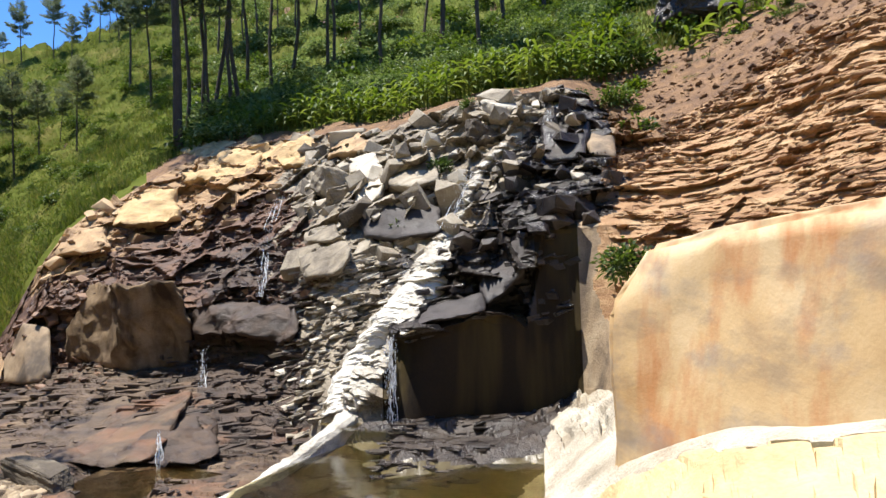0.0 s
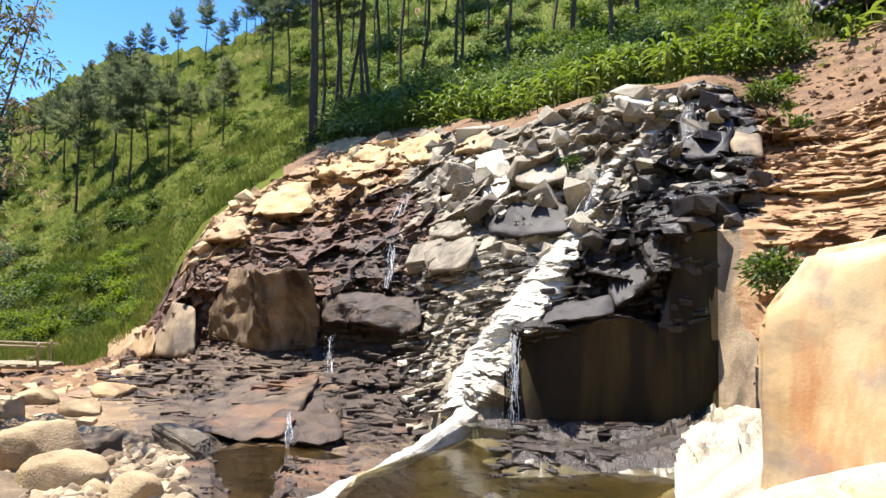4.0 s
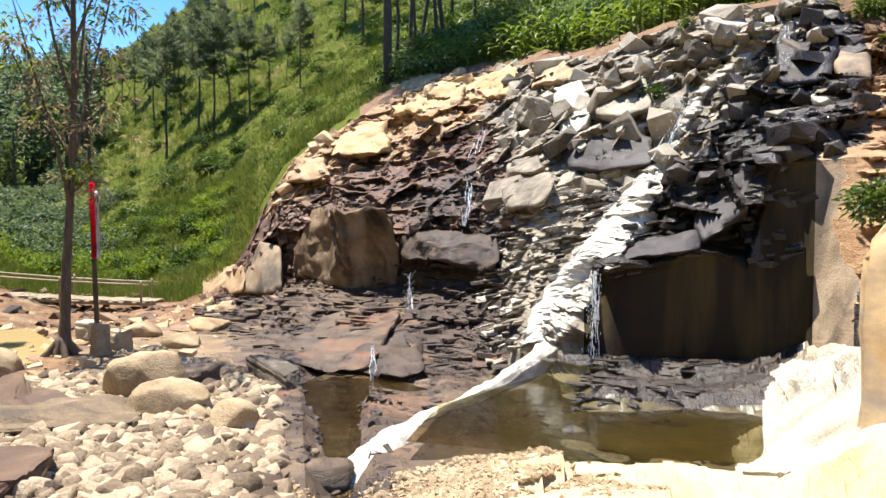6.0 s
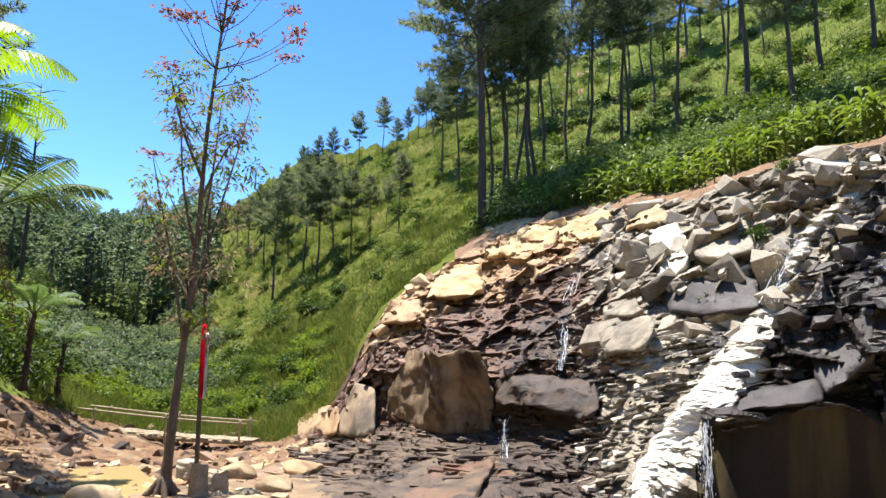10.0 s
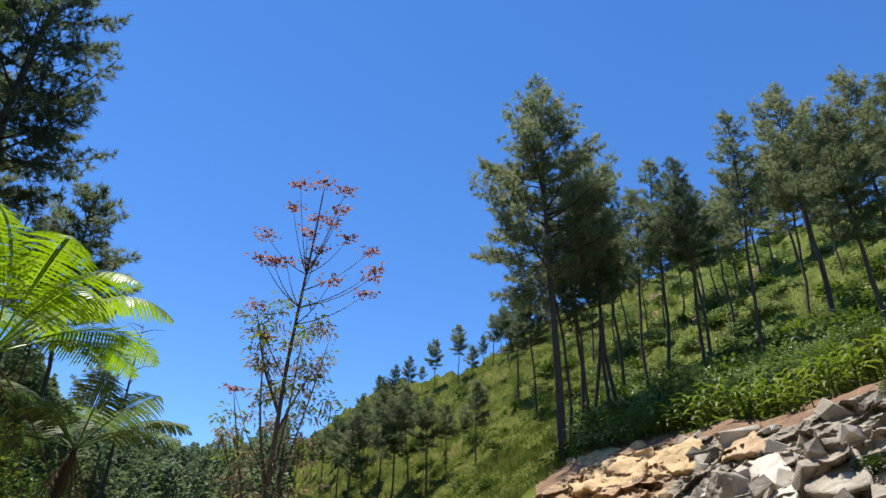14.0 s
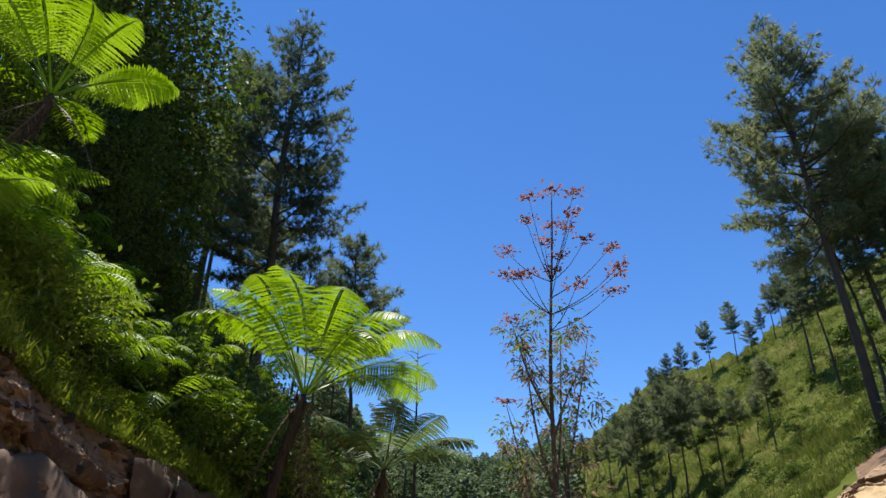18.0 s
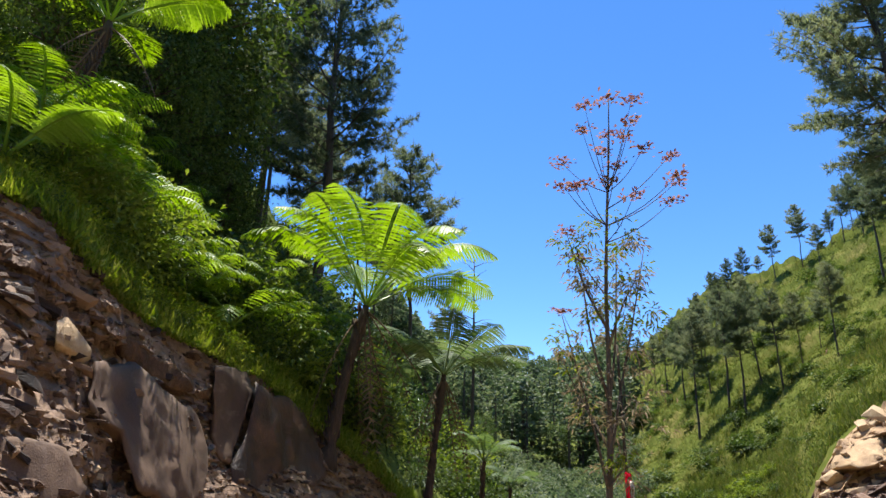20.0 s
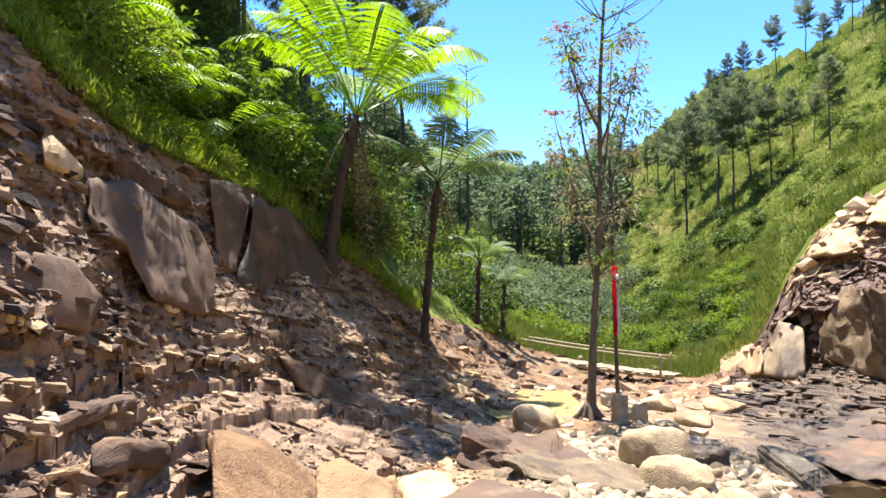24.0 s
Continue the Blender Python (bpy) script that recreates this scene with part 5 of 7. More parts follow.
def flagpole():
    foot = sight(44.6, -8.6, 13.6)
    base = empty("flagpole", *foot)
    tagged(base, "thin dark pole with furled red and white flag", "flagpole")
    o = np.array(foot)
    s = Soup()
    s.add(*tube(bent(tree_line((44.6, -9, 13.6), (44.75, -2, 13.6), (44.9, 6, 13.6), (45.0, 12.5, 13.6)), 10) - o, np.linspace(0.045, 0.025, 10), 7))
    mesh_ob("pole", s.mesh("pole", True), M["bark"], base)
    for name, m, lo, hi, shift, wide in (("red_cloth", M["flag_red"], -3.4, 2.3, 0.0, 0.15), ("white_cloth", M["flag_white"], -3.4, 1.6, 0.11, 0.05)):
        bm = bmesh.new()
        rows = []
        for i in range(22):
            u = i / 21
            c = sight(44.7, lo + (hi - lo) * u, 13.5)
            w = wide * (0.3 + 0.7 * math.sin(math.pi * (0.1 + 0.8 * (1 - u) ** 0.8)))
            row = []
            for j in range(7):
                t = j / 6
                row.append(bm.verts.new(c - foot + Vector((shift + w * (t - 0.2), 0.04 * math.sin(t * 9 + u * 5) - 0.03, 0.02 * math.sin(j)))))
            rows.append(row)
        for i in range(21):
            for j in range(6):
                f = bm.faces.new([rows[i][j], rows[i][j + 1], rows[i + 1][j + 1], rows[i + 1][j]])
                f.smooth = True
        bmesh.ops.solidify(bm, geom=bm.faces[:], thickness=0.004)
        part(name, bm, m, base)


flagpole()


# ---- bamboo footbridge ----
def footbridge():
    a, b = sight(52.2, -5.5, 26.5), sight(40.1, -6.9, 24)
    base = empty("footbridge", *((a + b) / 2))
    tagged(base, "narrow bamboo footbridge with pole handrails over the stream", "bridge")
    o = (a + b) / 2
    way = (b - a).normalized()
    side = Vector((-way.y, way.x, 0)).normalized()
    if side.dot(a) > 0:
        side = -side

    def pole(name, p, q, r, parent=base, bow=0.0):
        s = Soup()
        n = 9
        t = np.linspace(0, 1, n)[:, None]
        line = np.array(p - o) * (1 - t) + np.array(q - o) * t
        line[:, 2] -= bow * np.sin(np.pi * t[:, 0])
        rad = r * (1 + 0.12 * (np.arange(n) % 2)) * np.linspace(1.1, 0.9, n)
        s.add(*tube(line, rad, 7))
        return mesh_ob(name, s.mesh(name, True), M["bamboo"], parent)

    up = Vector((0, 0, 1))
    for k in (-1, 1):
        pole("beam", a + side * 0.4 * k, b + side * 0.4 * k, 0.07, bow=0.06)
        pole("handrail", a + side * 0.5 * k + up * 0.68 - way * 0.3, b + side * 0.5 * k + up * 0.62 - way * 0.2, 0.032, bow=0.05)
        for u in (0.08, 0.5, 0.93):
            p = a.lerp(b, u) + side * 0.5 * k
            pole("post", p - up * 0.35, p + up * 0.74, 0.035)
    n = 40
    for i in range(n):
        p = a.lerp(b, (i + 0.5) / n)
        bm = bmesh.new()
        bmesh.ops.create_cube(bm, size=1)
        bmesh.ops.scale(bm, vec=((b - a).length / n * 0.97, 0.9 + 0.1 * math.sin(i * 3.7), 0.03), verts=bm.verts)
        bmesh.ops.bevel(bm, geom=bm.edges[:], offset=0.006, segments=1, affect="EDGES")
        plank = part("plank", bm, M["bamboo"], base)
        plank.matrix_local = Matrix.Translation(p - o + up * (0.075 - 0.06 * math.sin(math.pi * (i + 0.5) / n))) @ pose(0, 0, 0, math.sin(i * 5.1) * 1.5, 0, math.degrees(math.atan2(way.y, way.x)) + math.sin(i * 2.3) * 2)


footbridge()


def stump():
    s = Soup()
    s.add(*tube([[0, 0, -0.2], [0, 0, 0.1], [0.01, 0, 0.3], [0.01, 0.01, 0.36]], [0.17, 0.15, 0.145, 0.13], 11))
    ob = mesh_ob("tree_stump", s.mesh("tree_stump"), M["bamboo"])
    ob.location = sight(44.4, -10.0, 12.6)
    tagged(ob, "short sawn tree stump beside the flagpole", "stump")


stump()

# bleached poles lying across the rubble
for name, stops in (("branch", ((20.7, 9.0, 21.6), (18.5, 8.9, 21.2), (16.9, 8.3, 20.6))), ("branch", ((14.4, 8.9, 19.6), (13.0, 8.2, 19.0), (11, 8.7, 18.2), (9.2, 9.3, 17.0)))):
    s = Soup()
    line = tree_line(*stops)
    c = line.mean(axis=0)
    s.add(*tube(bent(line - c, 12), np.linspace(0.075, 0.05, 12), 7))
    ob = mesh_ob(name, s.mesh(name, True), M["white"])
    ob.location = c
    tagged(ob, "bleached bare pole lying across the rubble", "branch", "poles on the rubble")

# ---- the head of the right-hand slope ----
for k, (a, e, r, s) in enumerate(((-23.6, 19.2, 17.2, 1.3), (-25.2, 19.8, 17.3, 1.2), (-21.2, 18.4, 17.2, 1.0), (-27.8, 19.4, 17.0, 1.1), (-25.8, 19.6, 18.5, 1.5), (-28.1, 20.6, 18.8, 1.6), (-23.5, 18.6, 18.6, 1.3), (-30.9, 19.9, 18, 1.3), (-21.3, 20.0, 19, 1.4), (-26.8, 18.4, 17.6, 1.1), (-19.6, 18.6, 18.5, 1.2), (-32.4, 19.4, 17.4, 1.2), (-24.6, 20.6, 19.5, 1.6))):
    p = sight(a, e, r)
    ob = mesh_ob("broadleaf_plant", MAIZE[k % 5], M["leaf"])
    ob.matrix_world = pose(p.x, p.y, p.z - 0.5, 0, 0, k * 71) @ Matrix.Diagonal((s * 1.1, s * 1.1, s * 0.8, 1))
    tagged(ob, "broad-leaved green plant at the head of the slope", "plant", "plants at the head of the slope")

# ---- rocks ----
def rock_bm(seed, flat=1.0, corner=0.24, extra=5, worn=0.05, round_=0.0):
    """An angular block: the hull of a jittered box with knocked-off corners, its edges worn."""
    g = random.Random(seed)
    bm = bmesh.new()
    for x in (-1, 1):
        for y in (-1, 1):
            for z in (-1, 1):
                c = Vector((x * g.uniform(1 - corner * 2, 1), y * g.uniform(1 - corner * 2, 1), z * g.uniform(1 - corner, 1)))
                if round_:
                    c = c.lerp(c.normalized() * 1.25, round_)
                bm.verts.new(c * 0.5)
    for _ in range(extra):
        d = Vector((g.gauss(0, 1), g.gauss(0, 1), g.gauss(0, 0.7))).normalized()
        bm.verts.new(d * g.uniform(0.5, 0.62))
    hull = bmesh.ops.convex_hull(bm, input=bm.verts[:])
    junk = [v for v in bm.verts if not v.link_faces]
    bmesh.ops.delete(bm, geom=junk, context="VERTS")
    bmesh.ops.dissolve_limit(bm, angle_limit=radians(9), verts=bm.verts[:], edges=bm.edges[:])
    if worn:
        bmesh.ops.bevel(bm, geom=bm.edges[:], offset=worn, segments=1, affect="EDGES", clamp_overlap=True)
    bmesh.ops.triangulate(bm, faces=bm.faces[:])
    bmesh.ops.scale(bm, vec=(1, 1, flat), verts=bm.verts[:])
    return bm


def to_mesh(name, bm):
    me = bpy.data.meshes.new(name)
    bm.to_mesh(me)
    bm.free()
    return me


def mesh_arrays(me):
    v = np.zeros(len(me.vertices) * 3)
    me.vertices.foreach_get("co", v)
    f = np.zeros(len(me.polygons) * 3, dtype=int)
    me.polygons.foreach_get("vertices", f)
    return v.reshape(-1, 3), f.reshape(-1, 3)


BLOCKS = [to_mesh("stone", rock_bm(100 + i, (0.5, 0.65, 0.8, 0.4)[i % 4], 0.34, 2, 0.02)) for i in range(14)]
SLABS = [to_mesh("slab", rock_bm(130 + i, (0.10, 0.15, 0.2)[i % 3], 0.34, 3, 0.012)) for i in range(12)]
CHIPS = [to_mesh("chip", rock_bm(160 + i, 0.45, 0.34, 3, 0.0)) for i in range(8)]
COBBLES = [to_mesh("cobble", rock_bm(190 + i, 0.7, 0.2, 8, 0.11, 0.6)) for i in range(8)]
for me in COBBLES:
    me.polygons.foreach_set("use_smooth", [True] * len(me.polygons))
KIND = {"block": BLOCKS, "slab": SLABS, "chip": CHIPS, "cobble": COBBLES}
rock_meshes = {}


def rock_mesh(kind, i, m):
    me = KIND[kind][i % len(KIND[kind])]
    key = me.name + m.name
    if key not in rock_meshes:
        c = me.copy()
        c.materials.append(m)
        rock_meshes[key] = c
    return rock_meshes[key]


def spread_rocks(name, count, azs, vs, test, size, kind, m, parent, solo=40, tilt=14, sink=0.15, stuff="rubble", seed=1, out=0.0, long_=1.5, power=2.0):
    """Rocks over a stretch of the land: the largest as parts of their own, the rest joined as one part of rubble."""
    g = np.random.default_rng(seed)
    az = g.uniform(*azs, count * 4)
    v = g.uniform(*vs, count * 4)
    p = land_points(az, v)
    if test:
        p = p[test(az, seen_el(p))]
    p = p[:count]
    count = len(p)
    s = size[0] + (size[1] - size[0]) * g.random(count) ** power
    s = -np.sort(-s)
    rest = Soup()
    for i in range(count):
        sx, sy = s[i] * g.uniform(1, long_), s[i]
        turn = Euler((radians(g.normal() * tilt), radians(g.normal() * tilt), g.uniform(0, 6.28)))
        c = Vector(p[i])
        away = Vector((c.x, c.y, 0)).normalized()
        c = c - away * (out * s[i]) - Vector((0, 0, sink * s[i] * (0.2 if kind == "slab" else 0.7)))
        mw = Matrix.Translation(c) @ turn.to_matrix().to_4x4() @ Matrix.Diagonal((sx, sy, s[i] * g.uniform(0.75, 1.2), 1))
        if i < solo:
            ob = new(name, rock_mesh(kind, i, m))
            ob.parent = parent
            ob.matrix_local = mw
        else:
            vv, ff = proto_arrays[kind][i % len(KIND[kind])]
            a = np.array(mw)
            rest.add(vv @ a[:3, :3].T + a[:3, 3], ff)
    if rest.n:
        ob = mesh_ob(stuff, rest.mesh(stuff, kind == "cobble"), m, parent)
        tagged(ob, kind="stuff")


proto_arrays = {k: [mesh_arrays(me) for me in ms] for k, ms in KIND.items()}


def boulder(name, az, el, r, dims, turn, m, label, category="boulder", seed=1, round_=0.35, group="", tilt=(0, 0), rough=0.05):
    """One rock of its own, its middle seen at that bearing and elevation."""
    off = Vector((seed * 3.7, seed * 1.3, 0))
    if round_ >= 0.4:
        # a water-worn or weathered lump: a rounded box, dented and knocked about
        bm = bmesh.new()
        bmesh.ops.create_icosphere(bm, subdivisions=4, radius=1.0)
        power = 0.25 + 0.6 * round_
        for v in bm.verts:
            c = Vector([math.copysign(abs(t) ** power, t) for t in v.co]) * (0.36 + 0.16 * round_)
            c *= 1 + 0.28 * noise.noise(c * 1.6 + off) + 0.5 * rough * noise.fractal(c * 5 + off, 1.0, 2.0, 4)
            for k in range(5):
                d = Vector((math.sin(seed * 7 + k * 2.1), math.cos(seed * 5 + k * 1.7), math.sin(seed * 3 + k * 2.9))).normalized()
                over = c.dot(d) - (0.36 + 0.06 * math.sin(seed + k))
                if over > 0:
                    c -= d * over * 0.85
            v.co = c
        for f in bm.faces:
            f.smooth = True
    else:
        bm = rock_bm(seed, 1.0, 0.26, 3, 0.03, round_)
        for _ in range(4):
            bmesh.ops.subdivide_edges(bm, edges=[e for e in bm.edges if e.calc_length() > 0.11], cuts=1)
            bmesh.ops.triangulate(bm, faces=bm.faces[:])
        for v in bm.verts:
            q = v.co + off
            v.co += v.co.normalized() * (noise.fractal(q * 2.2, 1.0, 2.0, 4) * rough * 1.4) + noise.noise_vector(Vector((0, 0, math.floor(q.z * 9)))) * 0.035
    ob = part(name, bm, m)
    ob.matrix_world = Matrix.Translation(sight(az, el, r)) @ pose(0, 0, 0, tilt[0], tilt[1], turn) @ Matrix.Diagonal((*dims, 1))
    return tagged(ob, label, category, group)


def face_r(az, el):
    """How far off the unroughened land lies at that bearing and elevation."""
    r, z = nodes_at(az)
    els = np.degrees(np.arctan2(z[0][1:10] - EYE, r[0][1:10]))
    return float(np.interp(el, np.maximum.accumulate(els), r[0][1:10]))


def faced_rock(name, corners, polys, depth, m, label, rough=0.05, category="rock", grain=0.2, worn=0.04, seed=0, parent=None):
    """A rock set into the land: flat broken faces in front, given as (bearing, elevation, how far it stands out or, past 4, how far off it is), and depth behind."""
    bm = bmesh.new()
    fr = [bm.verts.new(sight(a, e, o if o > 4 else face_r(a, e) - o)) for a, e, o in corners]
    bk = [bm.verts.new(v.co + Vector((v.co.x, v.co.y, 0)).normalized() * depth + Vector((0, 0, -0.15 * depth))) for v in fr]
    used = {}
    for poly in polys:
        bm.faces.new([fr[i] for i in poly])
        bm.faces.new([bk[i] for i in reversed(poly)])
        for i, j in zip(poly, poly[1:] + poly[:1]):
            used[frozenset((i, j))] = used.get(frozenset((i, j)), []) + [(i, j)]
    for pair in used.values():
        if len(pair) == 1:
            i, j = pair[0]
            bm.faces.new([fr[j], fr[i], bk[i], bk[j]])
    bmesh.ops.recalc_face_normals(bm, faces=bm.faces[:])
    bmesh.ops.bevel(bm, geom=bm.edges[:], offset=worn, segments=1, affect="EDGES", clamp_overlap=True)
    bmesh.ops.triangulate(bm, faces=bm.faces[:])
    for _ in range(5):
        long_edges = [e for e in bm.edges if e.calc_length() > grain]
        if not long_edges:
            break
        bmesh.ops.subdivide_edges(bm, edges=long_edges, cuts=1)
        bmesh.ops.triangulate(bm, faces=bm.faces[:])
    off = Vector((seed * 3.1, seed * 1.7, seed * 0.9))
    for v in bm.verts:
        q = v.co + off
        v.co += noise.noise_vector(q * 1.1) * rough * 1.6 + noise.noise_vector(q * 3.7) * rough * 0.7 + noise.noise_vector(q * 9.0) * rough * 0.3
    for f in bm.faces:
        f.smooth = True
    ob = part(name, bm, m, parent)
    return ob if parent else tagged(ob, label, category)


PLATES = [to_mesh("plate", rock_bm(220 + i, 1.0, 0.2, 2, 0.0)) for i in range(14)]
PLATE_ARRAYS = [mesh_arrays(me) for me in PLATES]
KIND["plate"] = PLATES


def bedded(name, count, azs, vs, test, size, thick, dip, m, parent, solo, seed, stuff, deep=0.75, jut=0.22, power=2.0, spin=14, wave=4.0):
    """Broken plates lying in the bedding, which falls by dip degrees to the right; the longest are parts of their own."""
    g = np.random.default_rng(seed)
    az, v = g.uniform(*azs, count * 4), g.uniform(*vs, count * 4)
    p = land_points(az, v)
    keep = test(az, seen_el(p)) if test else np.ones(len(az), bool)
    p, az = p[keep][:count], az[keep][:count]
    long_ = -np.sort(-(size[0] + (size[1] - size[0]) * g.random(len(p)) ** power))
    rest = Soup()
    for i, L in enumerate(long_):
        a = radians(az[i])
        D, T = L * deep * g.uniform(0.6, 1.2), min(g.uniform(*thick), L * 0.5)
        turn = Matrix.Rotation(a + radians(g.normal() * spin), 4, "Z") @ Matrix.Rotation(radians(dip + g.normal() * wave), 4, "Y") @ Matrix.Rotation(radians(g.normal() * wave), 4, "X")
        c = Vector(p[i]) + Vector((-math.sin(a), math.cos(a), 0)) * D * (0.5 - jut)
        mw = Matrix.Translation(c) @ turn @ Matrix.Diagonal((L, D, T, 1))
        if i < solo:
            ob = new(name, rock_mesh("plate", i, m))
            ob.parent = parent
            ob.matrix_local = mw
        else:
            vv, ff = PLATE_ARRAYS[i % len(PLATES)]
            w = np.array(mw)
            rest.add(vv @ w[:3, :3].T + w[:3, 3], ff)
    if rest.n:
        tagged(mesh_ob(stuff, rest.mesh(stuff), m, parent), kind="stuff")


# boulders on the stream bed
boulder("boulder", 41.7, -13.2, 9.6, (1.05, 0.85, 1.0), 20, M["cream"], "large pale tan boulder on the cobble bar", seed=301, round_=0.65, rough=0.18)
boulder("boulder", 40.0, -15.2, 8.7, (0.95, 0.85, 0.85), 70, M["cream"], "pale angular boulder on the cobble bar", seed=302, round_=0.6, rough=0.18)
boulder("boulder", 38.2, -13.6, 10.2, (0.9, 0.8, 0.6), 10, M["ledge"], "dark brown boulder half buried in cobbles", seed=303)
boulder("boulder", 35.1, -17.2, 7.7, (0.62, 0.6, 0.6), 130, M["cream"], "rounded cream boulder beside the stream", seed=304, round_=0.8)
boulder("boulder", 36.8, -19.2, 7.0, (0.4, 0.36, 0.36), 40, M["cream"], "rounded cream boulder beside the stream", seed=305, round_=0.5)
boulder("flat_rock", 31.4, -13.3, 10.0, (1.35, 0.5, 0.4), -28, M["grey"], "long pale grey flat rock at the water's edge", "rock", seed=306, round_=0.15, tilt=(0, 8))
boulder("boulder", 27.5, -21.6, 6.1, (0.48, 0.42, 0.36), 15, M["ledge"], "wet brown boulder in the stream", seed=307, round_=0.4)
boulder("boulder", 51.3, -11.1, 12.0, (0.95, 0.8, 0.65), 30, M["cream"], "rounded tan boulder beside the slender tree", seed=308, round_=0.75)
boulder("boulder", 28.8, -19.7, 6.6, (0.16, 0.14, 0.12), 15, M["stone"], "small pale stone in the stream", seed=309, round_=0.5)
boulder("boulder", 33.4, -15.8, 8.6, (0.36, 0.32, 0.3), 60, M["stone"], "pale stone beside the flat rock", seed=310, round_=0.5)
boulder("rock_outcrop", 50.5, -14.6, 9.3, (1.5, 1.0, 0.6), -18, M["bank_face"], "sloping grey-brown bedrock hump beside the cobbles", "rock", seed=311, round_=0.0, tilt=(6, 14), rough=0.16)
boulder("rock_outcrop", 47.4, -16.0, 8.5, (2.3, 1.3, 0.55), 44, M["stone"], "pale undercut bedrock slab beside the cobbles", "rock", seed=316, round_=0.0, tilt=(6, 8), rough=0.2)
boulder("rock_outcrop", 54.6, -14.2, 9.6, (1.6, 1.0, 0.7), 40, M["bank"], "sloping brown bedrock hump beside the cobbles", "rock", seed=317, round_=0.0, tilt=(4, 16), rough=0.16)
boulder("rock_outcrop", 53.5, -19.0, 6.4, (1.7, 1.1, 0.6), 10, M["bank_face"], "low grey bedrock hump at the cobble bar", "rock", seed=312, round_=0.2)
boulder("earth_mound", 46.4, -13.2, 12.3, (1.7, 1.5, 0.8), 0, M["sand"], "eroded sandy mound under the slender tree", "mound", seed=313, round_=0.6)
boulder("boulder", 43.2, -9.9, 12.9, (0.55, 0.45, 0.5), 0, M["stone"], "pale block beside the stump", seed=314)
boulder("boulder", 45.2, -8.7, 14.2, (0.5, 0.4, 0.4), 0, M["grey"], "pale grey block behind the stump", seed=315)
for k, (a, e, r, s) in enumerate(((42.8, -18.6, 7.2, 0.3), (45.5, -17.2, 7.7, 0.34), (48, -20.5, 6.3, 0.3), (46, -22, 5.8, 0.36), (39.5, -21.6, 6.0, 0.3), (42, -23.2, 5.5, 0.32), (37.6, -16, 8.3, 0.34), (44, -15.2, 8.8, 0.4), (50, -22.5, 5.6, 0.4), (34, -21, 6.1, 0.26), (40.6, -11.0, 12.5, 0.5), (38.6, -10.4, 13.5, 0.6), (36.5, -9.2, 15.5, 0.7), (34.6, -8, 17.5, 0.9), (41.5, -9.2, 14.5, 0.6))):
    boulder("boulder", a, e, r, (s * 1.3, s, s * 0.8), k * 53, M["cream"] if k % 4 else M["tan"], "cream river boulder lying on the cobble bar", seed=330 + k, round_=0.55 if k % 3 else 0.7, group="boulders on the cobble bar", rough=0.16)

faced_rock("ledge_rock", [(25.0, -10.8, 0.4), (22.0, -10.0, 0.3), (19.4, -10.6, 0.3), (19.2, -13.2, 0.5), (22.0, -13.8, 0.6), (25.0, -13.4, 0.5)], [[0, 1, 2, 3, 4, 5]], 0.8, M["wet_brown"],
           "dark wet ledge that the little fall drops from", 0.13, seed=8)

# the two smooth dark bosses of the cliff
faced_rock("rock_boss", [(29.6, -2.7, 16.9), (27.9, 0.4, 16.8), (26.2, 0.7, 14.8), (21.8, 0.3, 14.0), (21.0, -3.0, 14.4), (21.2, -7.0, 14.8), (24.0, -6.8, 15.2), (26.4, -5.6, 15.5), (29.3, -5.2, 16.9)],
           [[0, 1, 2, 7, 8], [2, 3, 4, 5, 6, 7]], 1.8, M["boss"], "big blunt grey-brown boss with smooth stained face", 0.12, seed=1)
faced_rock("rock_boss", [(33.8, -2.6, 0.1), (32.4, -2.2, 0.5), (30.8, -2.6, 0.3), (30.6, -6.3, 0.2), (32.2, -6.6, 0.5), (34.1, -6.3, 0.2)], [[0, 1, 4, 5], [1, 2, 3, 4]], 1.4, M["wall"],
           "upright flat-faced brown block at the cliff's end", 0.04, seed=2)
faced_rock("rock_boss", [(36.8, -5.3, 0.6), (35.4, -4.2, 0.7), (33.7, -4.0, 0.5), (33.8, -6.4, 0.6), (36.9, -6.6, 0.7)], [[0, 1, 2, 3, 4]], 1.2, M["tan"], "tan block beside the cliff's end", 0.05, seed=3)
faced_rock("rock_shelf", [(20.8, -1.9, 0.5), (18.6, -1.3, 0.2), (12.8, -1.3, 0.1), (12.7, -2.6, 0.5), (20.8, -2.6, 0.8), (20.6, -4.0, 0.7), (12.7, -4.4, 0.5)], [[0, 1, 2, 3, 4], [4, 3, 6, 5]], 1.4, M["wet_brown"],
           "broad dark wet shelf under the thin fall", 0.13, seed=4)
faced_rock("rock_ramp", [(31.8, -10.9, 0.3), (28.1, -9.3, 0.3), (22.0, -7.0, 0.2), (20.9, -8.2, 0.5), (24.0, -13.2, 0.7), (31.6, -13.0, 0.5)], [[0, 1, 2, 3, 4, 5]], 0.8, M["ledge"],
           "smooth sloping brown rock below the boss", 0.1, seed=5)
